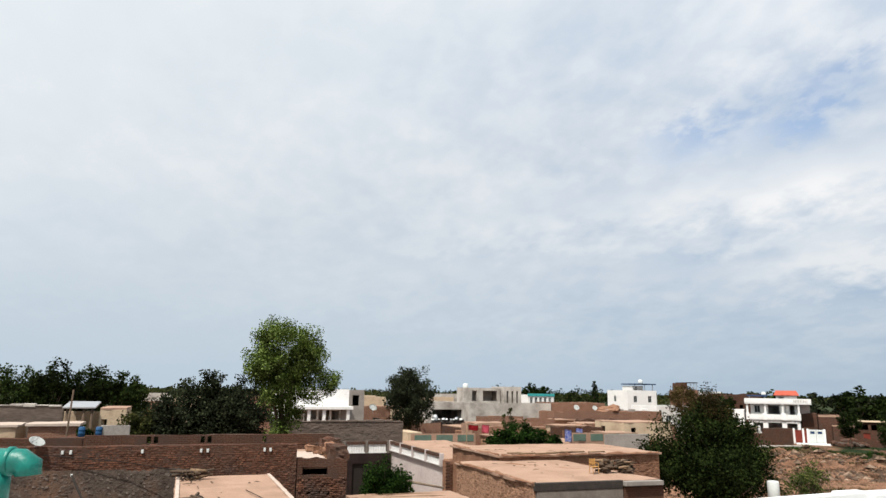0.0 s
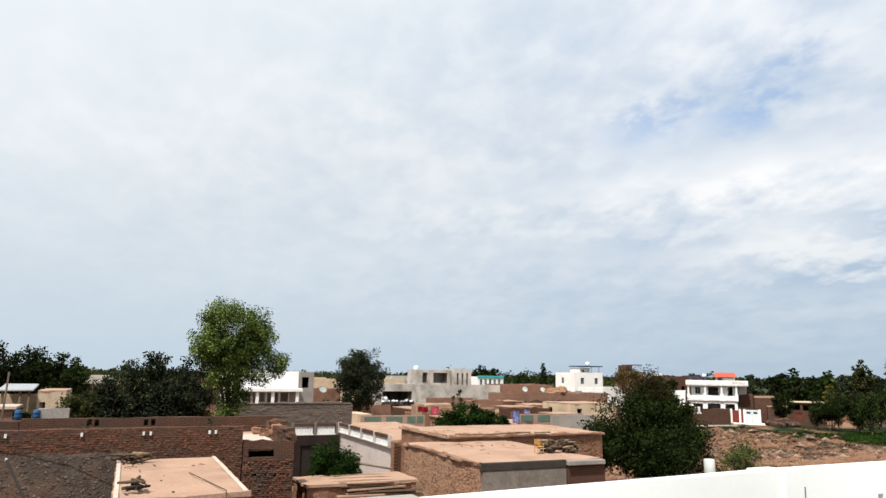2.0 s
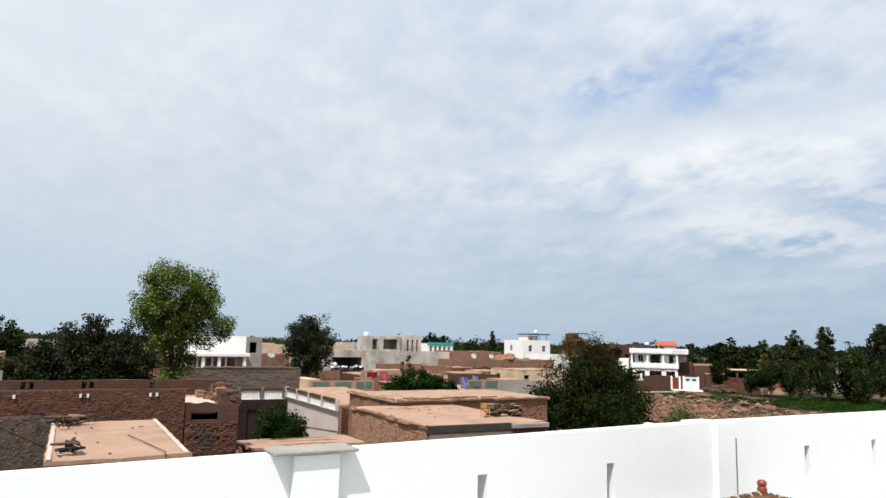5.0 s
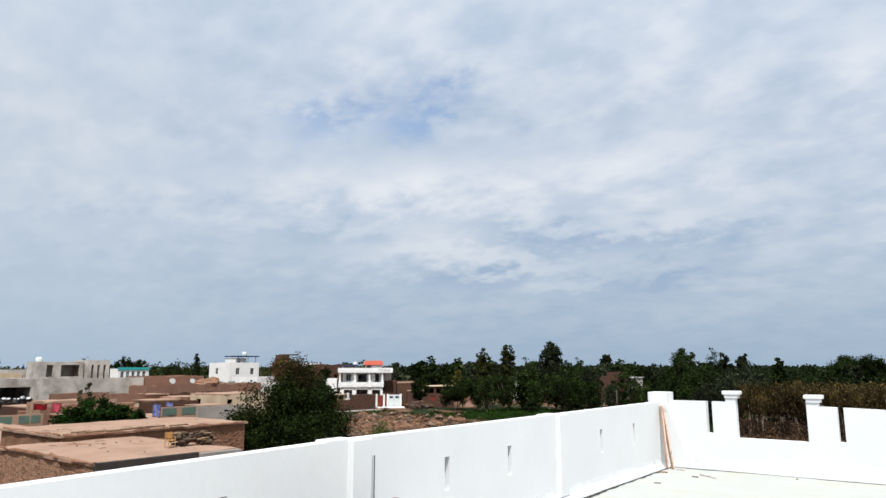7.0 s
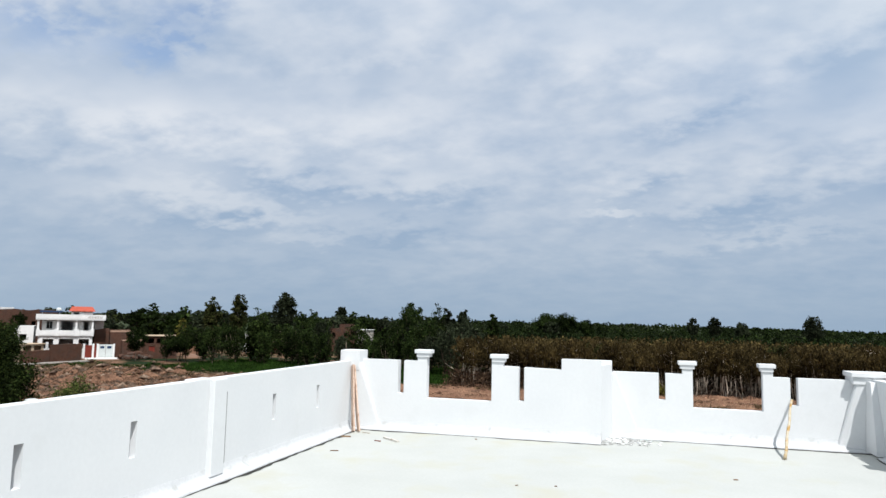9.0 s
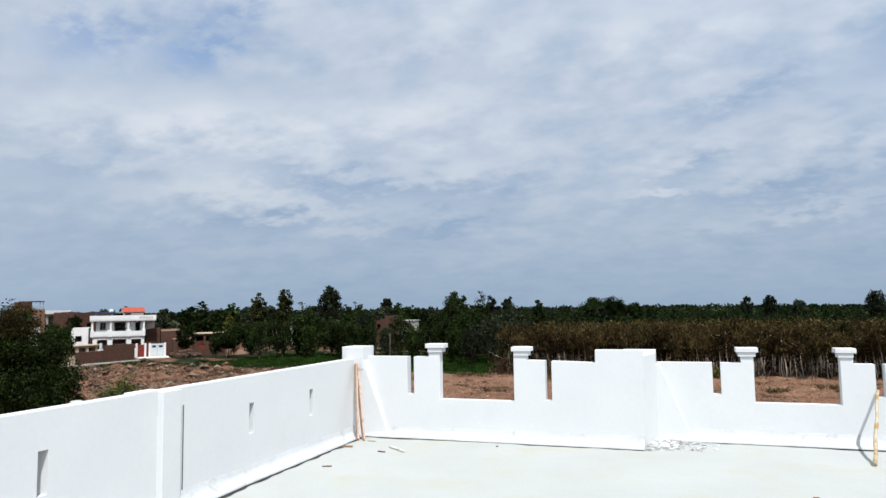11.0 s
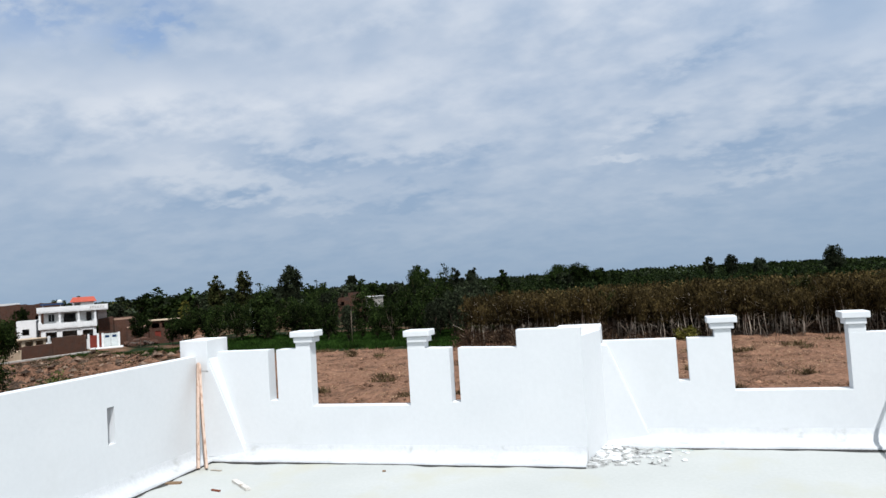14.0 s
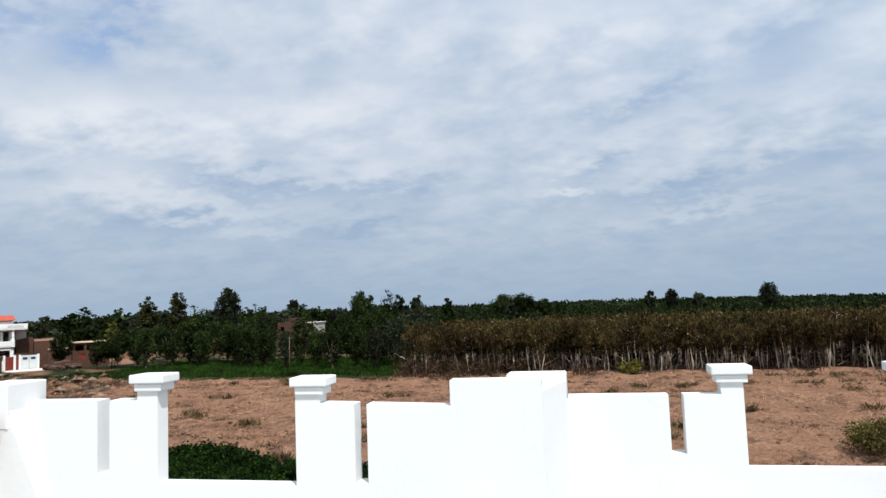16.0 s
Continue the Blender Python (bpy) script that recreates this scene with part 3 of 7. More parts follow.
def ground_zones():
    """Green verges, leaf litter under the plantation darkened for the woods' shade, and far scrub laid over the bare
    soil, by place.
    """
    n, l = gm.node_tree.nodes, gm.node_tree.links
    b = n["Principled BSDF"]
    soil = b.inputs["Base Color"].links[0].from_socket
    tc = n.new("ShaderNodeTexCoord")
    sp = n.new("ShaderNodeSeparateXYZ")
    l.new(tc.outputs["Object"], sp.inputs[0])
    nz = n.new("ShaderNodeTexNoise")
    nz.inputs["Scale"].default_value, nz.inputs["Detail"].default_value = 0.16, 6.0
    l.new(tc.outputs["Object"], nz.inputs["Vector"])

    def m(op, a, c, clamp=False):
        x = n.new("ShaderNodeMath")
        x.operation, x.use_clamp = op, clamp
        for i, v in enumerate((a, c)):
            if isinstance(v, (int, float)):
                x.inputs[i].default_value = v
            else:
                l.new(v, x.inputs[i])
        return x.outputs[0]

    wob = m("MULTIPLY", m("SUBTRACT", nz.outputs[0], 0.5), 9.0)
    y_ = m("ADD", sp.outputs["Y"], wob)
    far = m("MULTIPLY", m("SUBTRACT", y_, 67.5), 0.8, True)
    west = m("MULTIPLY", m("SUBTRACT", -17.0, m("ADD", sp.outputs["X"], wob)), 0.5, True)
    near_side = m("MULTIPLY", m("SUBTRACT", 116.0, y_), 0.3, True)
    east = m("MULTIPLY", m("ADD", sp.outputs["X"], m("ADD", 82.0, wob)), 0.4, True)
    patch = m("ADD", 0.25, m("MULTIPLY", m("SUBTRACT", nz.outputs[0], 0.40), 6.0), True)
    green = m("MULTIPLY", m("MULTIPLY", m("MULTIPLY", far, west), m("MULTIPLY", near_side, east)), patch)
    mixer = n.new("ShaderNodeMix")
    mixer.data_type = "RGBA"
    l.new(green, mixer.inputs[0])
    l.new(soil, mixer.inputs[6])
    mixer.inputs[7].default_value = (0.011, 0.021, 0.0065, 1)
    # the litter's colour also carries the shade under the trees
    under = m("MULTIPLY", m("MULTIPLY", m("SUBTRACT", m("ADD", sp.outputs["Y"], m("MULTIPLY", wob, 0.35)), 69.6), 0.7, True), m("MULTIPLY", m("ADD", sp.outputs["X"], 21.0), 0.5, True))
    litter_shade = n.new("ShaderNodeMix")
    litter_shade.data_type = "RGBA"
    l.new(m("MULTIPLY", under, m("ADD", 0.55, nz.outputs[0]), True), litter_shade.inputs[0])
    l.new(mixer.outputs[2], litter_shade.inputs[6])
    litter_shade.inputs[7].default_value = (0.036, 0.024, 0.017, 1)
    mixer = litter_shade
    scrub = n.new("ShaderNodeMix")
    scrub.data_type = "RGBA"
    l.new(m("MULTIPLY", m("MAXIMUM", m("SUBTRACT", sp.outputs["Y"], 110.0), m("SUBTRACT", -135.0, sp.outputs["X"])), 0.05, True), scrub.inputs[0])
    l.new(mixer.outputs[2], scrub.inputs[6])
    scrub.inputs[7].default_value = (0.028, 0.038, 0.016, 1)
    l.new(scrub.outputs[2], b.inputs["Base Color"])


ground_zones()

# ---- the terrace ----
WT = 0.13  # parapet thickness


def structure(name, bm, mat, label, category):
    ob = part(name, bm, mat)
    return tagged(ob, label, category, kind="structure")


bm = bmesh.new()
add_box(bm, -0.16, 7.72, -17.15, 0.96, -0.35, 0.0)
structure("terrace_floor", bm, FLOOR, "whitewashed cement roof terrace floor with faint stains", "floor")
bm = bmesh.new()
add_box(bm, -0.12, 7.68, -17.1, 0.90, G - 0.2, -0.352)
structure("house_base", bm, WHITEHOUSE, "white rendered house walls under the terrace", "wall")

# left parapet with through slots
SLOTS = (-10.11, -8.87, -6.24, -5.045, -2.535, -1.295)
PIERS = (-7.69, -3.97)
bm = bmesh.new()
holed(bm, lambda u, v, w: (-w, u, v), -17.0, 0.0, 0.0, 1.05, WT, [(y - 0.085, y, 0.45, 0.768) for y in SLOTS] + [(-7.7, -7.7, 0.0, 0.0), (-13.7, -13.7, 0.0, 0.0)])
for v in bm.verts:
    if v.co.z > 0.9:
        v.co.z -= 0.013 * min(6.0, max(0.0, -7.7 - v.co.y))
wall_left = structure("wall_left", bm, WHITE, "whitewashed parapet wall pierced by narrow slots", "parapet")
for y in PIERS:
    part("pilaster", box(-0.002, 0.065, y, y + 0.235, 0.05, 1.047, bevel=0.006), WHITE, wall_left)
    part("coping", box(-WT - 0.002, -0.003, y - 0.25, y + 0.04, 1.03, 1.064, bevel=0.008), WHITE, wall_left)
part("pilaster", box(-0.002, 0.065, -11.58, -11.28, 0.05, 0.996, bevel=0.006), WHITE, wall_left)
for y in (-7.368, -3.648):
    part("open_joint", box(-0.004, 0.003, y + 0.004, y + 0.017, 0.13, 0.89), CRACK, wall_left, "thin dark open joint beside a pilaster")
tagged(part("concrete_slab", box(-0.16, 0.105, -11.72, -11.17, 1.003, 1.024, bevel=0.006), SLAB), "thin bare concrete slab laid on the parapet", "slab")

# far parapet, left half
FH = 1.075
bm = bmesh.new()
holed(bm, lambda u, v, w: (u, w, v), -WT, 3.32, 0.0, FH, WT,
      [(0.735, 0.832, 0.565, 2), (1.207, 2.238, 0.505, 2), (2.65, 2.735, 0.53, 2)])
for v in bm.verts:
    if v.co.z > 0.9:
        v.co.z -= 0.055 * max(0.0, v.co.x - 1.2) / 2.0
wall_far = structure("wall_north", bm, WHITE, "whitewashed parapet with openings and capped posts", "parapet")


def capped_post(parent, x0, x1, y0, y1, z0, z1, w0, w1):
    part("post", box(x0, x1, y0 + 0.002, y1 - 0.002, 0.3, z1 - 0.06, bevel=0.004), WHITE, parent)
    part("cap", box(w0 + 0.03, w1 - 0.03, y0 - 0.018, y1 + 0.018, z1 - 0.115, z1 - 0.062, bevel=0.006), WHITE, parent)
    part("cap", box(w0, w1, y0 - 0.037, y1 + 0.037, z1 - 0.06, z1, bevel=0.008), WHITE, parent)


capped_post(wall_far, 1.05, 1.209, 0.0, WT, 0.90, 1.252, 1.01, 1.278)
capped_post(wall_far, 2.236, 2.41, 0.0, WT, 0.90, 1.214, 2.212, 2.470)
part("pier", box(-0.19, 0.135, -0.16, 0.20, 0.9, 1.215, bevel=0.007), WHITE, wall_far)


def brace(parent, pts, y0, y1, taper):
    """A sloping buttress plastered against the wall, thinning out along it: pts are (x, z); a taper below zero thins towards -x."""
    b = bmesh.new()
    lo, hi = min(x for x, z in pts), max(x for x, z in pts)
    away = lambda x: (hi - x) / (hi - lo) if taper > 0 else (x - lo) / (hi - lo)
    f0 = [b.verts.new((x, y0 + abs(taper) * (1 - min(1.0, 1.6 * away(x))), z)) for x, z in pts]
    f1 = [b.verts.new((x, y1, z)) for x, z in pts]
    b.faces.new(f0)
    b.faces.new(f1[::-1])
    for i in range(len(pts)):
        j = (i + 1) % len(pts)
        b.faces.new((f0[i], f0[j], f1[j], f1[i]))
    bmesh.ops.bevel(b, geom=b.edges[:], offset=0.012, segments=3, affect="EDGES")
    return part("buttress", b, WHITE, parent)


brace(wall_far, [(-0.06, 0.02), (0.46, 0.02), (0.132, 1.04), (-0.06, 1.04)], -0.157, 0.05, 0.13)

# middle pier, where the parapet steps back
BY = 0.70
bm = bmesh.new()
add_box(bm, 3.29, 3.87, 0.002, 0.14, 0.0, 1.178)
bmesh.ops.bevel(bm, geom=bm.edges[:], offset=0.003, segments=2, affect="EDGES")
mid = structure("wall_north_pier", bm, WHITE, "whitewashed pier where the parapet steps back", "parapet")
b = bmesh.new()
plan = [(3.74, 0.01), (3.868, 0.01), (4.0, 0.58), (4.0, BY + 0.02), (3.74, BY + 0.02)]
lo = [b.verts.new((x, y, 0.0)) for x, y in plan]
hi = [b.verts.new((x, y, 1.10)) for x, y in plan]
b.faces.new(lo[::-1])
b.faces.new(hi)
for i in range(5):
    b.faces.new((lo[i], lo[(i + 1) % 5], hi[(i + 1) % 5], hi[i]))
part("return", b, WHITE, mid)
part("pier", box(3.57, 4.0, BY - 0.006, BY + 0.25, 0.0, 1.135, bevel=0.012), WHITE, mid)

# far parapet, right half, set back
bm = bmesh.new()
holed(bm, lambda u, v, w: (u, BY + w, v), 4.01, 7.50, 0.0, 0.978, WT,
      [(4.695, 4.795, 0.578, 2), (5.185, 6.16, 0.478, 2), (6.525, 6.63, 0.585, 2)])
wall_far2 = structure("wall_north_right", bm, WHITE, "whitewashed parapet with openings and capped posts", "parapet")
capped_post(wall_far2, 5.04, 5.187, BY, BY + WT, 0.85, 1.172, 4.98, 5.245)
capped_post(wall_far2, 6.158, 6.30, BY, BY + WT, 0.85, 1.168, 6.105, 6.335)
brace(wall_far2, [(3.862, 0.02), (4.42, 0.02), (4.05, 0.96), (3.862, 0.96)], BY - 0.11, BY + 0.05, 0.09)

# right parapet with the same pattern
RX = 7.55
bm = bmesh.new()
holes = [(-0.37, -0.29, 0.49, 2), (-2.15, -1.17, 0.46, 2), (-2.72, -2.64, 0.49, 2), (-4.5, -4.42, 0.47, 2), (-5.9, -4.95, 0.43, 2), (-6.5, -6.42, 0.47, 2),
         (-8.9, -8.8, 0.47, 2), (-10.4, -9.4, 0.43, 2), (-11.0, -10.92, 0.47, 2)]
holed(bm, lambda u, v, w: (RX + w, u, v), -17.0, BY + WT, 0.0, 1.01, WT, holes)
wall_right = structure("wall_right", bm, WHITE, "whitewashed parapet with openings and capped posts", "parapet")
for y0, y1 in ((-1.17, -1.01), (-2.31, -2.15), (-4.95, -4.79), (-6.06, -5.90), (-9.4, -9.24), (-10.56, -10.4)):
    part("post", box(RX + 0.002, RX + WT - 0.002, y0, y1, 0.5, 1.08, bevel=0.004), WHITE, wall_right)
    part("cap", box(RX - 0.018, RX + WT + 0.018, y0 - 0.025, y1 + 0.025, 1.06, 1.115, bevel=0.006), WHITE, wall_right)
    part("cap", box(RX - 0.04, RX + WT + 0.04, y0 - 0.055, y1 + 0.055, 1.117, 1.175, bevel=0.008), WHITE, wall_right)
part("pier", box(7.31, 7.76, 0.58, 0.95, 0.93, 1.03, bevel=0.006), WHITE, wall_right)
part("cap", box(7.285, 7.80, 0.55, 0.97, 1.032, 1.10, bevel=0.008), WHITE, wall_right)
brace(wall_right, [(7.10, 0.02), (7.6, 0.02), (7.6, 0.99), (7.37, 0.99)], BY - 0.12, BY + 0.05, -0.09)


def side_brace(parent, x_face, pts, proud):
    """The same buttress against the right wall: pts are (y, z)."""
    b = bmesh.new()
    f0 = [b.verts.new((x_face - proud * (1.0 - 0.35 * z), y, z)) for y, z in pts]
    f1 = [b.verts.new((x_face + 0.04, y, z)) for y, z in pts]
    b.faces.new(f0)
    b.faces.new(f1[::-1])
    for i in range(len(pts)):
        j = (i + 1) % len(pts)
        b.faces.new((f0[i], f0[j], f1[j], f1[i]))
    return part("buttress", b, WHITE, parent)


side_brace(wall_right, RX, [(0.60, 0.02), (0.16, 0.02), (0.22, 0.30), (0.31, 0.62), (0.42, 0.98), (0.60, 0.98)], 0.11)
bm = bmesh.new()
add_box(bm, -WT, RX + WT, -17.13, -17.0, 0.0, 1.05)
structure("wall_south", bm, WHITE, "whitewashed parapet wall", "parapet")


def fillet(name, a, b, inward, h=0.12, w=0.15, joint=0.016, sound=0.0):
    """The hollow cement cove along the foot of a wall, with a rounded lip and a broken crack at its edge; sound: how far from its start the crack begins."""
    a, b, n = Vector(a), Vector(b), Vector(inward)
    k = max(2, int((b - a).length / 0.05))
    bm_f, bm_g = bmesh.new(), bmesh.new()
    rows, gaps = [], []
    for i in range(k + 1):
        p = a.lerp(b, i / k)
        j = 0.014 * noise.noise(p * 1.3) + 0.007 * noise.noise(p * 6)
        lip = 0.014 + 0.010 * noise.noise(p * 4.1)
        prof = [(-0.004, h + 0.02)]
        for q in range(6):
            ang = q / 5 * math.pi / 2
            prof.append((0.003 + (w - 0.045) * (1 - math.cos(ang)), 0.012 + lip * 0.6 + (h - 0.012) * (1 - math.sin(ang))))
        prof += [(w - 0.034, lip + 0.010), (w - 0.020, lip + 0.014), (w - 0.006, lip + 0.006), (w, lip * 0.4), (w + 0.003, -0.01)]
        rows.append([bm_f.verts.new(p + n * (d + (j if d > 0.02 else 0)) + Vector((0, 0, z + (j * 0.5 if d < 0.02 else 0)))) for d, z in prof])
        g = max(0.0, min(1.0, (p - a).length / 0.3 - sound / 0.3 if sound else 1.0)) * max(0.0, joint * (0.85 + 1.1 * noise.noise(p * 0.8) + 0.9 * noise.noise(p * 4.7)))
        gaps.append([bm_g.verts.new(p + n * (w + j + d) + Vector((0, 0, 0.003))) for d in (-0.004, g)])
    for r0, r1 in zip(rows, rows[1:]):
        for c in range(len(r0) - 1):
            bm_f.faces.new((r0[c], r0[c + 1], r1[c + 1], r1[c])).smooth = True
    for r0, r1 in zip(gaps, gaps[1:]):
        bm_g.faces.new((r0[0], r0[1], r1[1], r1[0]))
    ob = structure(name, bm_f, FILLET, "hollow whitewashed cement cove along the foot of the parapet", "trim")
    part("open_joint", bm_g, GAP, ob)


fillet("trim_left", (0, -16.9, 0), (0, -0.02, 0), (1, 0, 0), w=0.165, joint=0.06)
fillet("trim_north", (0.10, 0, 0), (3.86, 0, 0), (0, -1, 0), w=0.19, joint=0.05)
fillet("trim_north_right", (3.95, BY, 0), (7.52, BY, 0), (0, -1, 0), w=0.22, h=0.125, joint=0.06, sound=0.50)
fillet("trim_right", (RX, -16.9, 0), (RX, 0.10, 0), (-1, 0, 0), w=0.12, joint=0.03)

# ---- things on the terrace ----
def leaning(name, foot, top, w, d, mat, label, category, wav=0.0):
    """A board that leans on a wall."""
    f, t = Vector(foot), Vector(top)
    b = bmesh.new()
    ax = (t - f).normalized()
    side = ax.cross(Vector((0.7, 0.7, 0))).normalized()
    out = side.cross(ax)
    k = 10
    rings = []
    for i in range(k + 1):
        p = f.lerp(t, i / k) + side * wav * math.sin(i * 0.9) + out * wav * 0.5 * math.cos(i * 0.6)
        rings.append([b.verts.new(p + side * sx * w / 2 + out * sy * d / 2) for sx, sy in ((-1, -1), (1, -1), (1, 1), (-1, 1))])
    for r0, r1 in zip(rings, rings[1:]):
        for c in range(4):
            b.faces.new((r0[c], r0[(c + 1) % 4], r1[(c + 1) % 4], r1[c]))
    b.faces.new(rings[0][::-1])
    b.faces.new(rings[-1])
    ob = part(name, b, mat)
    return tagged(ob, label, category)


leaning("plank", (0.200, -0.475, 0.01), (0.038, -0.185, 0.985), 0.084, 0.024, PLANK, "pale split plank leaning in the parapet corner", "plank", 0.004)
leaning("plank", (0.288, -0.470, 0.01), (0.066, -0.205, 0.97), 0.084, 0.022, PLANK, "pale split plank leaning in the parapet corner", "plank", 0.005)

b = bmesh.new()
p0, p1 = Vector((6.20, -0.42, 0.012)), Vector((6.53, 0.675, 0.67))
pts = [p0.lerp(p1, i / 12) + Vector((0.006 * math.sin(i * 1.1), 0, 0.005 * math.cos(i * 0.8))) for i in range(13)]
tube(b, pts, [0.020 + 0.004 * (i % 3 == 0) - 0.0004 * i for i in range(13)], 9)
tagged(part("bamboo_stick", b, BAMBOO), "knotty pale bamboo stick leaning on the parapet", "stick")

CHIP_RED = material("red_chip", (0.22, 0.075, 0.045), (0.13, 0.04, 0.025), 0.8, 8, 60, 0.3)
SPLINTER = material("fresh_wood", (0.74, 0.72, 0.68), (0.58, 0.54, 0.49), 0.8, 9, 60, 0.3, c3=(0.30, 0.25, 0.20), c3_scale=14)
for x, y, ln, wd, ang, mat, lab in ((0.82, -1.08, 0.10, 0.022, -15, CHIP_RED, "short red wood offcut on the floor"), (0.97, -0.93, 0.36, 0.045, -38, SPLINTER, "pale wood splinter on the floor"),
                                    (0.05 + 0.22, -0.92, 0.14, 0.035, 12, WOOD, "weathered wood offcut by the wall"), (0.55, -1.95, 0.10, 0.02, 15, WOOD, "small weathered wood offcut on the floor"),
                                    (0.42, -0.50, 0.12, 0.018, -5, ROPE_PALE, "scrap of pale twine in the corner"), (3.1, -3.0, 0.03, 0.015, 60, WOOD, "tiny wood chip on the floor"),
                                    (3.5, -2.9, 0.025, 0.015, 20, WOOD, "tiny wood chip on the floor"), (5.4, -1.9, 0.05, 0.02, 10, WOOD, "tiny wood chip on the floor"), (2.1, -0.42, 0.03, 0.02, 10, WOOD, "tiny wood chip on the floor")):
    bmc = box(x - ln / 2, x + ln / 2, y - wd / 2, y + wd / 2, 0.001, 0.001 + wd * 0.5, turn=Matrix.Rotation(radians(ang), 3, "Z"))
    bmesh.ops.subdivide_edges(bmc, edges=bmc.edges[:], cuts=2)
    rough_up(bmc, 0.004, 40)
    tagged(part("wood_chip", bmc, mat), lab, "wood chip", "wood chips on the floor")

# broken plaster at the foot of the stepped pier
rv = random.Random(11)
for i in range(60):
    a = rv.random() ** 1.6
    x, y, s = 4.0 + a * 0.75 + rv.uniform(-0.05, 0.05), rv.uniform(0.02, 0.60) * (1 - 0.2 * a), rv.uniform(0.008, 0.035)
    if i < 34:
        x, y, s = 3.97 + rv.uniform(-0.03, 0.14), rv.uniform(0.0, 0.52), rv.uniform(0.02, 0.06)
    bmc = bmesh.new()
    bmesh.ops.create_icosphere(bmc, subdivisions=1, radius=s)
    for v in bmc.verts:
        v.co.x *= rv.uniform(0.7, 1.5)
        v.co.y *= rv.uniform(0.7, 1.5)
        v.co.z = (v.co.z * 0.36 + s * 0.30) * rv.uniform(0.7, 1.2)
        v.co += Vector((x, y, 0.0))
    tagged(part("plaster_lump", bmc, WHITE if i % 3 else FILLET), "broken lump of white plaster by the pier", "rubble", "plaster rubble by the pier")
bmc, bmd = bmesh.new(), bmesh.new()
for i in range(130):
    a = rv.random() ** 2.4
    y, s = rv.uniform(-0.16, 0.56) * (1 - 0.3 * a), rv.uniform(0.015, 0.07) * (1 - 0.6 * a)
    x = 3.90 + max(0.0, y) * 0.23 + 0.62 * a
    tilt = rv.uniform(-0.35, 0.35)
    ring = [(s * math.cos(k) * rv.uniform(0.5, 1.4), s * 0.7 * math.sin(k) * rv.uniform(0.5, 1.4)) for k in (0, 0.9, 1.9, 3.0, 4.1, 5.2)]
    top = [bmc.verts.new((x + u, y + v, 0.008 + 0.012 * rv.random() + max(0.0, u * tilt))) for u, v in ring]
    low = [bmc.verts.new((x + u * 1.1, y + v * 1.1, 0.001)) for u, v in ring]
    bmc.faces.new(top)
    for k in range(6):
        bmc.faces.new((low[k], low[(k + 1) % 6], top[(k + 1) % 6], top[k]))
    if i % 2 == 0:
        ang, ln = rv.uniform(-0.5, 0.5), rv.uniform(0.02, 0.10)
        e, w = Vector((math.cos(ang), math.sin(ang) * 0.6, 0)) * ln, Vector((0, rv.uniform(0.004, 0.011), 0))
        o = Vector((x, y - s * 0.75, 0.0035))
        bmd.faces.new([bmd.verts.new(q) for q in (o - e, o - w, o + e, o + w)])
tagged(part("broken_cement", bmc, CHIPPED, kind="stuff"), "flakes of broken grey cement at the foot of the pier", "rubble", kind="stuff")
tagged(part("floor_cracks", bmd, GAP, kind="stuff"), "short dark cracks round the broken cement", "cracks", kind="stuff")
bmc = bmesh.new()
for i in range(26):
    x, y, s = rv.uniform(4.25, 4.75), rv.uniform(0.38, 0.50), rv.uniform(0.008, 0.026)
    ring = [bmc.verts.new((x + s * math.cos(k) * rv.uniform(0.6, 1.3), y + s * 0.5 * math.sin(k) * rv.uniform(0.6, 1.3), 0.003)) for k in (0, 1.2, 2.4, 3.6, 4.8)]
    bmc.faces.new(ring)
tagged(part("paint_spatter", bmc, material("spatter", (0.50, 0.66, 0.64), (0.55, 0.56, 0.55), 0.9)), "flecks of grey and pale green spatter on the floor", "spatter", kind="stuff")

# teal pipe fitting close by
PX, PY, PZ = 1.10, -13.795, 1.545
pipe = thing("water_pipe", (PX, PY, 0.0), "glossy teal painted water pipe with a tee on a post", "pipe")
left = Vector((-0.34, -0.94, 0)).normalized()
o = Vector((PX, PY, PZ))
b = bmesh.new()
tube(b, [(PX, PY, 0.0), (PX, PY, PZ)], [0.042, 0.042], 16)
part("post", b, TEAL, pipe)
b = bmesh.new()
tube(b, [(PX, PY, PZ - 0.14), (PX, PY, PZ - 0.03)], [0.050, 0.050], 16)
part("collar", b, TEAL, pipe)
b = bmesh.new()
tube(b, [o + left * 0.9, o + left * 0.14, o, o - left * 0.06], [0.042] * 4, 16)
part("cross_pipe", b, TEAL, pipe)
b = bmesh.new()
tube(b, [o + left * 0.05, o - left * 0.09 + Vector((0, 0, -0.002)), o - left * 0.115 + Vector((0, 0, -0.015)), o - left * 0.118 + Vector((0, 0, -0.05))], [0.049, 0.050, 0.050, 0.046], 16)
part("elbow", b, TEAL, pipe)
for k, rr in ((-0.055, 0.0555), (0.045, 0.0555), (0.075, 0.0535), (0.30, 0.0535)):
    b = bmesh.new()
    tube(b, [o + left * k, o + left * (k + 0.004), o + left * (k + 0.018), o + left * (k + 0.022)], [rr - 0.004, rr, rr, rr - 0.004], 18)
    part("socket_ring", b, TEAL, pipe)


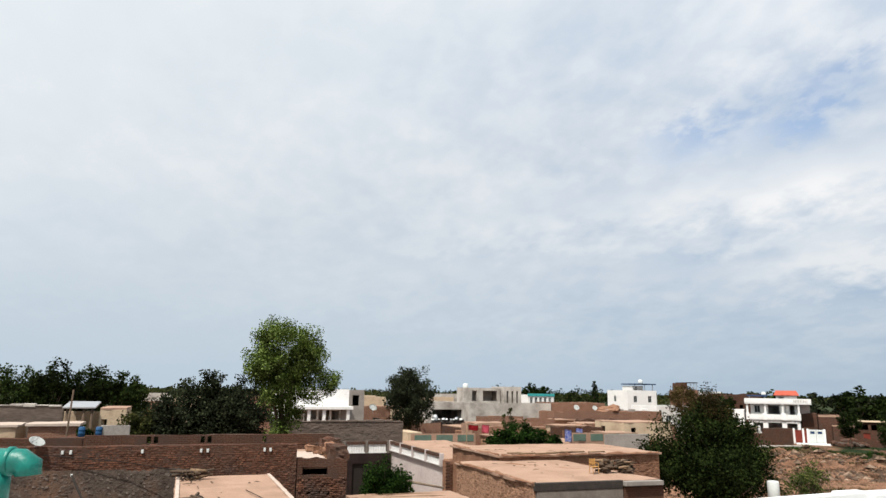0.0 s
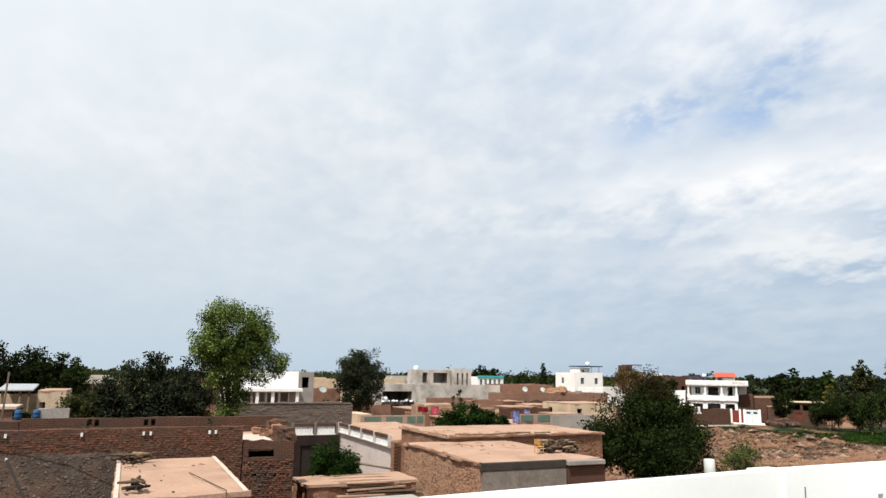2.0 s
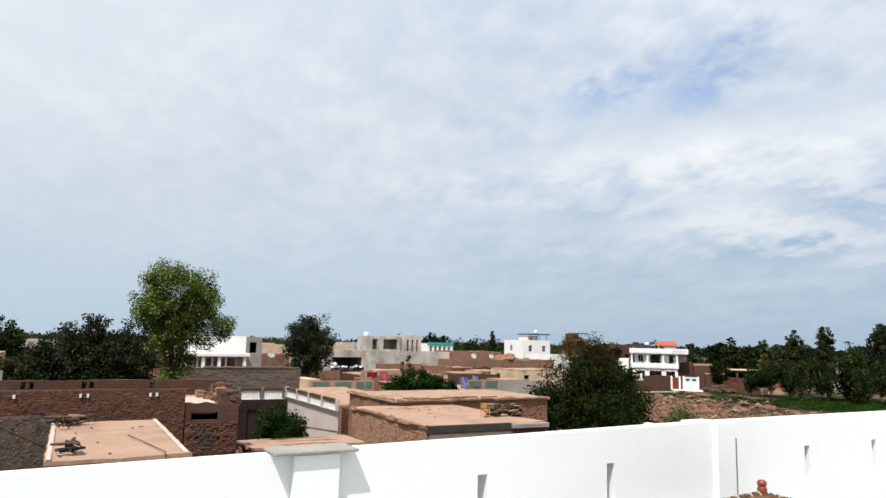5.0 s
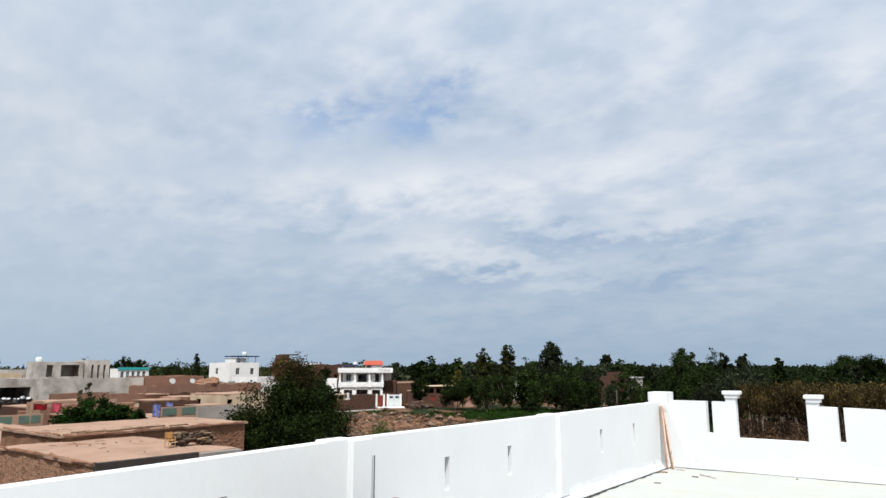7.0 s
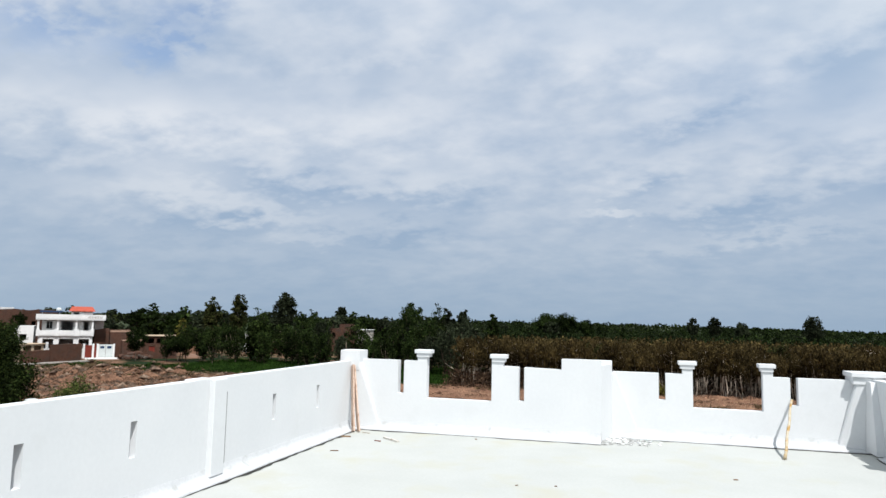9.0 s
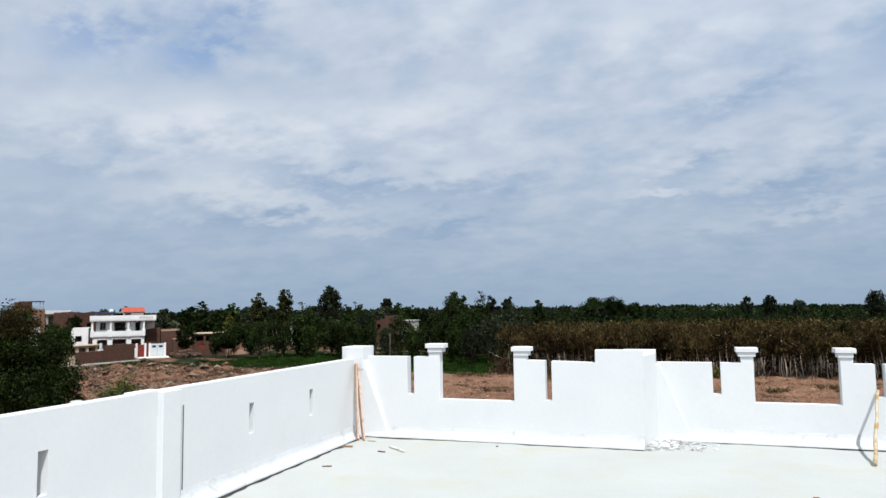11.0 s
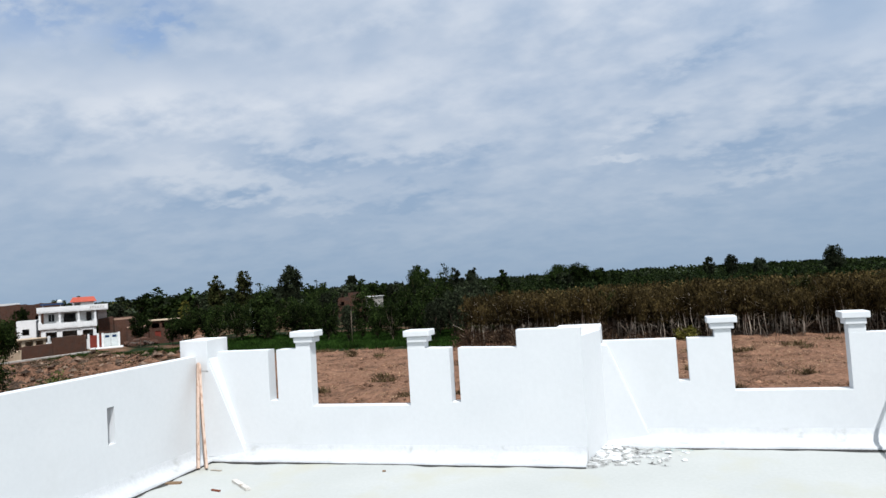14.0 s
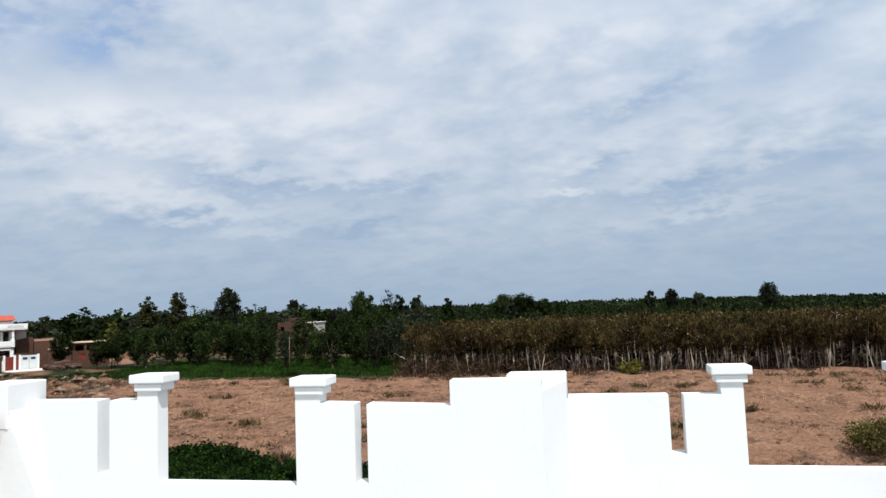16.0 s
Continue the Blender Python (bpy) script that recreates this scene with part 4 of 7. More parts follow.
# string bed
def string_bed():
    c = [Vector((0.29, -7.41, 0)), Vector((1.19, -7.34, 0)), Vector((1.20, -9.13, 0)), Vector((0.41, -9.30, 0))]  # head left, head right, foot right, foot left
    bed = thing("string_bed", (c[0] + c[1] + c[2] + c[3]) / 4, "red lacquered wooden string bed with worn brown rope webbing", "bed")
    prof = [(0.018, 0.0), (0.026, 0.02), (0.022, 0.06), (0.034, 0.10), (0.040, 0.15), (0.030, 0.20), (0.020, 0.225), (0.030, 0.25), (0.036, 0.29), (0.030, 0.325), (0.022, 0.345), (0.034, 0.36),
            (0.040, 0.38), (0.042, 0.50), (0.036, 0.515), (0.030, 0.522), (0.042, 0.535), (0.040, 0.56), (0.022, 0.575)]
    for p in c:
        b = bmesh.new()
        lathe(b, p, prof, 16)
        leg = part("leg", b, REDWOOD, bed)
        b = bmesh.new()
        lathe(b, p + Vector((0, 0, 0.262)), [(0.0345, 0), (0.0378, 0.012), (0.0378, 0.026), (0.0345, 0.036)], 16)
        part("painted_band", b, DARK, leg, "black painted band on a turned leg")
    z = 0.445
    ends = ((0, 1, RAIL, 0.026), (1, 2, ROPE, 0.028), (2, 3, ROPE_PALE, 0.036), (3, 0, RAIL, 0.030))
    for i, j, mat, r in ends:
        a, e = c[i] + Vector((0, 0, z)), c[j] + Vector((0, 0, z))
        b = bmesh.new()
        tube(b, [a, a.lerp(e, 0.5) + Vector((0, 0, -0.012)), e], [r, r, r], 10)
        rail = part("rail", b, mat, bed, "rope-bound side rail")
        # the rope wound round the rail
        b, dark = bmesh.new(), bmesh.new()
        turns = int((e - a).length / (0.042 if mat is ROPE_PALE else 0.13 if (i, j) == (1, 2) else 0.06))
        d = (e - a).normalized()
        n1 = Vector((0, 0, 1))
        n2 = d.cross(n1).normalized()
        for k in range(1, turns):
            t = k / turns
            m = a.lerp(e, t) + Vector((0, 0, -0.012 * math.sin(math.pi * t)))
            rr = r + 0.006
            pts = [m + d * 0.03 * (q / 10 - 0.5) + n1 * rr * math.cos(q * math.tau / 10) + n2 * rr * math.sin(q * math.tau / 10) for q in range(11)]
            tube(b if mat is ROPE_PALE or k * 7 % 5 < 2 else dark, pts, [0.0075] * 11, 5)
        part("rope_winding", b, ROPE_PALE, rail, kind="stuff")
        if mat is not ROPE_PALE:
            part("rope_winding", dark, ROPE, rail, kind="stuff")
    # web: two families of strands, sagging in the middle, with gaps; the foot end is left open for the tension cords
    foot_stop = 0.74
    rw = random.Random(3)

    def at(u, v):
        p = c[0].lerp(c[1], u).lerp(c[3].lerp(c[2], u), v)
        sag = 0.055 * math.sin(math.pi * u) * math.sin(math.pi * min(1, v / foot_stop))
        return p + Vector((0, 0, z + 0.008 - sag))

    b = bmesh.new()
    for fam in (-1, 1):
        for k in range(-56, 57):
            s = k / 23 + rw.uniform(-0.016, 0.016)
            pts, r = [], []
            for q in range(25):
                v = foot_stop * q / 24
                u = s + 0.5 + fam * (v / foot_stop - 0.5) * 1.15
                if 0.015 < u < 0.985:
                    pts.append(at(u, v) + Vector((0, 0, 0.005 * fam * (1 if (q + k) % 2 else -1) + rw.uniform(-0.002, 0.002))))
                    r.append(0.0105 * rw.uniform(0.6, 1.45))
            while len(pts) > 4 and pts and (pts[0] - at(0.5, 0)).length < 0.75 and rw.random() < 0.22:
                pts, r = pts[2:], r[2:]
            if len(pts) > 2 and rw.random() > 0.16:
                tube(b, pts, r, 5)
    part("web", b, ROPE, bed, "brown rope web, sagging and full of gaps")
    b = bmesh.new()
    tube(b, [at(u / 12, foot_stop) for u in range(1, 12)], [0.02] * 11, 7)
    for k in range(30):
        u = (k + 0.5) / 30
        p, q = at(u, foot_stop), c[3].lerp(c[2], min(1, max(0, u + rw.uniform(-0.02, 0.02)))) + Vector((0, 0, z + 0.03))
        tube(b, [p, p.lerp(q, 0.5) + Vector((0, 0, -0.008)), q], [0.007] * 3, 5)
    part("cord_lacing", b, ROPE_PALE, bed, "pale tension cords at the foot end", kind="stuff")
    b = bmesh.new()
    for k in range(34):
        u, v = rw.choice(((rw.random(), 0.0), (1.0, rw.random() * foot_stop), (rw.random(), 1.0)))
        p = at(min(u, 1), v) + Vector((0, 0, -0.03))
        ln = rw.uniform(0.04, 0.16)
        tube(b, [p, p + Vector((rw.uniform(-0.02, 0.02), rw.uniform(-0.02, 0.02), -ln * 0.5)), p + Vector((rw.uniform(-0.03, 0.03), rw.uniform(-0.03, 0.03), -ln))], [0.003, 0.0026, 0.0018], 4)
    part("loose_ends", b, ROPE_PALE, bed, "loose hanging rope ends", kind="stuff")


string_bed()


TERRACE = set(scene.objects) - {ground}


# ---- neighbouring houses ----
def house(name, label, x0, x1, y0, y1, z1, wall, roof, opens=(), parapet=0.0, roof_over=0.0, z0=G, category="house", group=""):
    """Flat-roofed house. opens: (face, u0, u1, v0, v1, kind) with face 'e' (towards +x) or 's' (towards -y) and kind hole, window or door."""
    ob = thing(name, ((x0 + x1) / 2, (y0 + y1) / 2, z0), label, category, group)
    th = 0.28
    worn = wall in (BRICK, BRICK_PALE, MUDWALL, MUDFRONT)
    cx = [(float(u), float(u), z0, z0) for u in np.arange(x0 + 0.7, x1 - 0.5, 0.7)] if worn else []
    cy = [(float(u), float(u), z0, z0) for u in np.arange(y0 + 0.7, y1 - 0.5, 0.7)] if worn else []
    he = [o[1:5] for o in opens if o[0] == "e"] + cy
    hs = [o[1:5] for o in opens if o[0] == "s"] + cx
    b = bmesh.new()
    holed(b, lambda u, v, w: (x1 - w, u, v), y0, y1, z0, z1 + parapet, th, he)
    holed(b, lambda u, v, w: (u, y0 + w, v), x0, x1 - th - 0.001, z0, z1 + parapet, th, hs)
    holed(b, lambda u, v, w: (x0 + w, u, v), y0 + th + 0.001, y1, z0, z1 + parapet, th, [])
    holed(b, lambda u, v, w: (u, y1 - w, v), x0 + th + 0.001, x1 - th - 0.001, z0, z1 + parapet, th, [])
    rough_up(b, 0.05 if worn else 0.02, 0.8)
    if worn and parapet:
        for v in b.verts:
            if v.co.z > z1 + parapet - 0.1:
                v.co.z += 0.20 * noise.noise(v.co * 0.6) + 0.14 * noise.noise(v.co * 2.3)
    part("wall", b, wall, ob)
    b = bmesh.new()
    if parapet:
        add_box(b, x0 + th, x1 - th, y0 + th, y1 - th, z1 - 0.2, z1)
    else:
        nxs, nys = max(2, int((x1 - x0) / 0.45)), max(2, int((y1 - y0) / 0.45))
        ro = roof_over
        rows = [[b.verts.new((x0 - ro + (x1 - x0 + 2 * ro) * i / nxs + 0.10 * noise.noise(Vector((i * 0.7, j * 0.7, x0))), y0 - ro + (y1 - y0 + 2 * ro) * j / nys + 0.10 * noise.noise(Vector((i * 0.7, j * 0.7, y0 + 7))),
                              z1 + 0.12 + 0.06 * noise.noise(Vector((i * 0.35, j * 0.35, x0 + y0))))) for i in range(nxs + 1)] for j in range(nys + 1)]
        fs = [b.faces.new((rows[j][i], rows[j][i + 1], rows[j + 1][i + 1], rows[j + 1][i])) for j in range(nys) for i in range(nxs)]
        ext = bmesh.ops.extrude_face_region(b, geom=fs)
        for v in ext["geom"]:
            if isinstance(v, bmesh.types.BMVert):
                v.co.z = z1 + 0.002
    part("roof", b, roof, ob)
    for f, u0, u1, v0, v1, kind in opens:
        if kind == "hole":
            continue
        if f == "e":
            pl = lambda u, v, w: (x1 - 0.10 - w, u, v)
        else:
            pl = lambda u, v, w: (u, y0 + 0.10 + w, v)
        if kind == "window":
            b = bmesh.new()
            e = 0.07
            holed(b, pl, u0, u1, v0, v1, 0.06, [(u0 + e, (u0 + u1) / 2 - 0.02, v0 + e, v1 - e), ((u0 + u1) / 2 + 0.02, u1 - e, v0 + e, v1 - e)])
            wf = part("window", b, GATE, ob)
            b = bmesh.new()
            holed(b, lambda u, v, w: pl(u, v, w + 0.03), u0 + 0.01, u1 - 0.01, v0 + 0.01, v1 - 0.01, 0.012, [])
            part("pane", b, GLASS, wf)
        else:
            b = bmesh.new()
            holed(b, pl, u0, u1, v0, v1, 0.05, [])
            d = part("door", b, REDDOOR if kind == "door" else GATE, ob)
    return ob


def free_wall(name, label, mat, a, b2, z1, thick=0.25, holes=(), category="wall", z0=G, wav=0.04, group=""):
    """A yard wall from a to b2 in plan, axis along x or y, with an uneven top."""
    ob = thing(name, ((a[0] + b2[0]) / 2, (a[1] + b2[1]) / 2, z0), label, category, group)
    b = bmesh.new()
    along_y = abs(b2[1] - a[1]) > abs(b2[0] - a[0])
    lo, hi = sorted((a[1], b2[1])) if along_y else sorted((a[0], b2[0]))
    fixed = a[0] if along_y else a[1]
    cuts = [(u, u, z0, z0) for u in np.arange(lo + 0.8, hi, 0.8)]
    pl = (lambda u, v, w: (fixed - w, u, v)) if along_y else (lambda u, v, w: (u, fixed + w, v))
    holed(b, pl, lo, hi, z0, z1, thick, list(holes) + [(float(u), float(u), z0, z0) for u, *_ in cuts])
    for v in b.verts:
        if v.co.z > z1 - 0.01:
            v.co.z += wav * noise.noise(v.co * 0.9) + wav * 0.6 * noise.noise(v.co * 3.1)
    part("wall", b, mat, ob)
    return ob


def stones_on(parent, name, x, y0, y1, z0, z1, n, s0, s1, mat, seed, proud=0.05, course=0.0, south=False):
    """Uneven stones that stand a little out of a wall which faces +x, or -y where south is set."""
    r = np.random.default_rng(seed)
    b = bmesh.new()
    for i in range(n):
        cy, cz = r.uniform(y0, y1), r.uniform(z0, z1)
        if course:
            cz = z0 + course * round((cz - z0) / course) + 0.012 * math.sin(cy * 2.0)
        w, h, d = r.uniform(s0, s1), course * 0.75 if course else r.uniform(s0, s1) * 0.55, r.uniform(0.3, 1.0) * proud
        turned = (lambda a, c, h2: (c, x - (a - x), h2)) if south else (lambda a, c, h2: (a, c, h2))
        vs = [b.verts.new(turned(x + q * d - 0.02, cy + sy * w / 2 * (1 - 0.25 * q) * r.uniform(0.8, 1.2), cz + sz * h / 2 * (1 - 0.25 * q) * r.uniform(0.8, 1.2))) for q in (0, 1) for sy, sz in ((-1, -1), (1, -1), (1, 1), (-1, 1))]
        b.faces.new(vs[4:])
        for k in range(4):
            b.faces.new((vs[k], vs[(k + 1) % 4], vs[4 + (k + 1) % 4], vs[4 + k]))
    return part(name, b, mat, parent, kind="stuff")


# the long rubble wall and what stands before it
big_wall = free_wall("rubble_wall", "long rubble stone wall with a brick top course", BRICK, (-23.0, -44.0), (-23.0, -8.95), -0.25, 0.45)
bm = bmesh.new()
ys, zs = np.arange(-32.0, -12.6, 0.09), np.arange(-4.9, -0.98, 0.09)
rows = []
for z in zs:
    row = []
    for y in ys:
        q = Vector((0.0, y, z))
        rim = min(1.0, (-12.6 - y) / 0.5 + 0.6 * noise.noise(q * 1.3), (-0.98 - z) / 0.35 + 0.7 * noise.noise(q * 0.8))
        d = 0.012 * noise.noise(q * 2.0) + 0.022 * noise.noise(q * 11.0) + 0.03
        row.append(bm.verts.new((-23.0 + (d if rim > 0 else -0.03), y, z)))
    rows.append(row)
for r0, r1 in zip(rows, rows[1:]):
    for c in range(len(ys) - 1):
        bm.faces.new((r0[c], r0[c + 1], r1[c + 1], r1[c])).smooth = True
part("rubble_face", bm, RUBBLE, big_wall, "rough grey rubble and mortar face")
stones_on(big_wall, "stones", -22.97, -30.0, -13.2, -4.4, -1.15, 3000, 0.05, 0.16, LOOSE_STONE, 4, 0.04)
stones_on(big_wall, "top_bricks", -23.0, -32.0, -9.0, -1.10, -0.28, 3400, 0.05, 0.17, LOOSE_BRICK, 5, 0.04, 0.075)
stones_on(big_wall, "wall_bricks", -23.0, -12.6, -9.0, -3.0, -1.05, 1300, 0.05, 0.17, LOOSE_BRICK, 6, 0.04, 0.075)
for y in (-16.93, -16.68, -14.41, -12.43, -12.2, -10.17, -9.95):
    part("vent_block", box(-23.05, -22.93, y - 0.04, y + 0.04, -0.50, -0.37, bevel=0.01), GATE, big_wall, "small white vent block")
old_shed = house("brick_shed", "low old brick building at the end of the rubble wall", -30.0, -23.0, -8.9, -7.0, -1.0, BRICK, MUDROOF,
                 [("e", -8.7, -7.75, -1.42, -1.14, "hole"), ("e", -8.5, -7.6, -2.15, -2.0, "hole")], parapet=0.12, category="shed")
stones_on(old_shed, "shed_brickwork", -22.98, -8.85, -7.05, -4.6, -1.5, 900, 0.06, 0.18, LOOSE_BRICK, 14, 0.05, 0.075)
strip_wall = free_wall("brick_wall", "old brick yard wall with small dark vents", BRICK, (-30.0, -17.1), (-30.0, -6.1), -0.32, 0.3,
          [(y - 0.09, y + 0.09, -0.68, -0.38) for y in (-14.5, -14.2, -12.2, -11.9, -9.42)])
stones_on(strip_wall, "strip_bricks", -29.98, -17.0, -6.2, -1.1, -0.72, 300, 0.12, 0.26, LOOSE_BRICK, 24, 0.03, 0.085)
free_wall("brick_wall", "old brick yard wall, lower stretch", BRICK, (-30.2, -30.0), (-30.2, -17.2), -0.44, 0.3)
tagged(part("stone_slab", box(-26.6, -23.75, -8.95, -7.7, -0.93, -0.82, bevel=0.03), SLABPALE), "pale whitewashed slab on the old brick building", "slab")
tagged(part("slab_prop", box(-26.4, -24.0, -8.30, -7.7, -1.02, -0.932, bevel=0.01), BRICK), "brick course propping the pale slab", "bricks")
rb = random.Random(8)
for x, y, s, z in ((-25.4, -7.75, 0.2, -0.82), (-24.5, -7.1, 0.42, -1.02), (-25.6, -7.05, 0.40, -1.0), (-26.2, -7.9, 0.18, -0.80), (-26.9, -6.95, 0.50, -1.0)):
    bmc = bmesh.new()
    bmesh.ops.create_cube(bmc, size=s * 1.7)
    bmesh.ops.subdivide_edges(bmc, edges=bmc.edges[:], cuts=5, use_grid_fill=True)
    for v in bmc.verts:
        v.co *= 1 + 0.45 * noise.noise(v.co * 2.2 + Vector((x, y, 0))) + 0.25 * noise.noise(v.co * 7)
        v.co.z = max(v.co.z, -s * 0.55)
        v.co += Vector((x, y, z + s * 0.55))
    tagged(part("boulder", bmc, MUDWALL if s < 0.41 else BRICK), "broken lump of reddish mud wall on the brick building", "rubble", "broken mud wall")
house("mud_house", "small mud-plastered house with a flat earth roof", -22.0, -14.5, -13.1, -10.1, -1.35, BRICK_PALE, MUDROOF, roof_over=0.12)
tagged(part("roof_kerb", box(-22.0, -14.4, -13.2, -13.08, -1.24, -1.19, bevel=0.02), SLABPALE), "pale mud kerb along an earth roof", "kerb")
tagged(part("roof_kerb", box(-22.0, -14.4, -10.14, -10.02, -1.24, -1.18, bevel=0.02), SLABPALE), "mud kerb along an earth roof", "kerb")


def log_pile(at, n, ln, seed, label, rad=0.05, flat=False):
    ob = thing("log_pile", at, label, "log pile")
    r = random.Random(seed)
    for i in range(n):
        b = bmesh.new()
        c = Vector(at) + Vector((r.uniform(-0.35, 0.35), r.uniform(-0.3, 0.3), rad + r.random() ** 1.3 * (0.22 if flat else 0.55)))
        a = r.uniform(-0.5, 0.5) + (1.3 if r.random() < 0.6 else 0.2)
        d = Vector((math.sin(a), math.cos(a), r.uniform(-0.1, 0.25))) * ln * r.uniform(0.4, 1.0) / 2
        tube(b, [c - d, c, c + d], [rad * r.uniform(0.6, 1.2), rad * r.uniform(0.6, 1.1), rad * r.uniform(0.3, 0.8)], 6)
        part("branch", b, r.choice((BARK, BARK, BARK, DARK, WOOD)), ob)
    return ob


log_pile((-21.3, -12.75, -1.19), 20, 1.1, 2, "heap of weathered branches on the earth roof", 0.055, True)
log_pile((-15.3, -12.7, -1.19), 14, 0.7, 3, "small heap of weathered sticks on the earth roof", 0.04, True)
b = bmesh.new()
tube(b, [(-18.0, -11.2, -1.18), (-16.2, -10.9, -1.17), (-14.3, -10.6, -1.15), (-14.2, -10.58, -1.6)], [0.012] * 4, 6)
tagged(part("cable", b, DARK), "black cable trailing over the earth roof", "cable")
b = bmesh.new()
tube(b, [(-20.0, -16.2, -0.86), (-19.0, -14.7, -3.46), (-18.05, -13.3, G + 0.05)], [0.035, 0.035, 0.035], 8)
drain = tagged(part("drain_pipe", b, DARK), "leaning dark pipe with a pale top", "pipe")
part("pipe_end", box(-20.03, -19.97, -16.23, -16.17, -0.90, -0.82, bevel=0.01), GATE, drain, "pale pipe end")
b = bmesh.new()
tube(b, [(-22.9, -17.5, -0.5), (-22.7, -15.0, -0.75), (-22.4, -13.2, -1.05)], [0.015] * 3, 5)
tagged(part("cable", b, DARK), "slack black cable along the rubble wall", "cable")

# low store with layered planks on its roof
store = house("brick_store", "low brick store roofed with layered planks and earth", -29.2, -26.6, -5.5, -0.3, -3.20, MUDWALL, MUDROOF, roof_over=0.1, category="shed")
rp = random.Random(4)
for i in range(22):
    y = -4.2 + rp.uniform(0, 1.6)
    ln = rp.uniform(1.8, 3.4)
    z = -3.96 + 0.14 * (i % 7)
    x = -26.58 + rp.uniform(-0.03, 0.18)
    bmc = box(x - 0.25, x + 0.06, y, min(y + ln, 0.0), z, z + rp.uniform(0.04, 0.09), bevel=0.015, turn=Matrix.Rotation(rp.uniform(-0.03, 0.03), 3, "X"))
    part("plank", bmc, (MUDROOF, WOOD, MUDROOF, BARK)[i % 4], store)
for i in range(3):
    x = -28.9 + i * 0.9
    b = bmesh.new()
    tube(b, [(x, -4.4 + rp.uniform(0, 1), -3.10), (x + 0.05, -2.6, -3.08), (x + 0.1, rp.uniform(-1.6, -0.8), -3.10)], [0.035, 0.04, 0.03], 6)
    part("roof_pole", b, WOOD, store)

# walled court with white railing panels
court = free_wall("court_wall", "pinkish rendered court wall with white railing panels", PINKISH, (-45.0, 1.3), (-34.1, 1.3), -2.45, 0.25)
court2 = free_wall("court_wall", "dark maroon court wall with white railing panels", MAROON, (-44.9, -2.4), (-44.9, 1.2), -2.62, 0.25, [(-1.6, -0.5, G, -3.3)])


def railing(parent, a, b2, z0, z1, n, frame_mat):
    a, b2 = Vector((*a, 0)), Vector((*b2, 0))
    d = (b2 - a) / n
    sd = Vector((-d.y, d.x, 0)).normalized() * 0.07
    up = Vector((0, 0, 1))

    def bar(p, q, lo, hi, w, mat, nm, par):
        bb = bmesh.new()
        ww = sd.normalized() * w
        vs = [bb.verts.new(c + up * h) for h in (lo, hi) for c in (p - ww, p + ww, q + ww, q - ww)]
        for f in ((0, 1, 2, 3), (4, 5, 6, 7), (0, 1, 5, 4), (1, 2, 6, 5), (2, 3, 7, 6), (3, 0, 4, 7)):
            bb.faces.new([vs[i] for i in f])
        return part(nm, bb, mat, par)

    for i in range(n + 1):
        p = a + d * i
        e = d.normalized() * 0.09
        bar(p - e, p + e, z0, z1 + 0.03, 0.11, frame_mat, "post", parent)
    for i in range(n):
        p, q = a + d * i, a + d * (i + 1)
        m = bar(p + d * 0.06, q - d * 0.06, z0 + 0.02, z0 + 0.10, 0.06, WHITEHOUSE, "panel", parent)
        bar(p + d * 0.06, q - d * 0.06, z1 - 0.20, z1, 0.10, BRICK, "rail", m)
        k = 7
        for j in range(k):
            c = p.lerp(q, 0.1 + 0.8 * (j + 0.5) / k)
            e = d * (0.8 / k * 0.44)
            bar(c - e, c + e, z0 + 0.10, z1 - 0.20, 0.035, WHITEHOUSE, "baluster", m)


railing(court, (-44.9, 1.17), (-34.3, 1.17), -2.45, -1.75, 4, PINKISH)
railing(court2, (-45.02, -2.2), (-45.02, 1.0), -2.62, -1.8, 2, DARKRENDER)
# dark sheet added in the opening to stand for its unlit inside
part("door", box(-45.10, -45.02, -1.6, -0.5, G, -3.3, bevel=0.01), DARK, court2, "dark panel filling the doorway in place of its inner shade")
tree("court_bush", (-30.2, -3.35, G), "dense green bush in the court", 4.3, 1.55, 1.2, LEAF_HEDGE, clumps=170, per=80, size=0.07, seed=21, category="bush", trunk_r=0.07, hollow=0.2)
b = bmesh.new()
tube(b, [(-30.0, -2.4, -2.62), (-29.4, -0.5, -2.95)], [0.07, 0.06], 7)
tagged(part("fallen_pole", b, BARK_PALE), "pale pole lying across the court", "pole")
# mud houses with the flat roofs
house("mud_house", "low mud-plastered house with an earth roof behind the court", -58.0, -41.0, 1.9, 10.3, -2.85, MUDFRONT, MUDROOF, roof_over=0.1)
quoin = thing("brick_pier", (-33.6, 1.35, G), "narrow red brick pier at the end of the court wall", "pier")
part("core", box(-33.98, -33.42, 1.12, 1.56, G, -2.05, bevel=0.02), MUDWALL, quoin)
for k in range(22):
    part("brick", box(-33.42, -33.36, 1.10 if k % 2 else 1.2, 1.36 if k % 2 else 1.5, -4.2 + k * 0.095, -4.2 + k * 0.095 + 0.07, bevel=0.006), (LOOSE_BRICK, BRICK)[k % 2], quoin)
broad_house = house("mud_house", "mud-plastered house with a broad flat earth roof", -33.0, -23.7, 1.6, 8.0, -2.2, MUDFRONT, MUDROOF, roof_over=0.1)
tagged(part("roof_cover", box(-23.72, -23.52, 1.55, 6.1, -2.42, -2.06, bevel=0.03), PLASTIC), "black plastic sheet over the roof edge", "sheet")
# brick face added for the shadowed brickwork under the ledge
free_wall("brick_wall", "dark old brick wall below the stone ledge", BRICK, (-23.5, 6.15), (-23.5, 8.3), -2.36, 0.15)
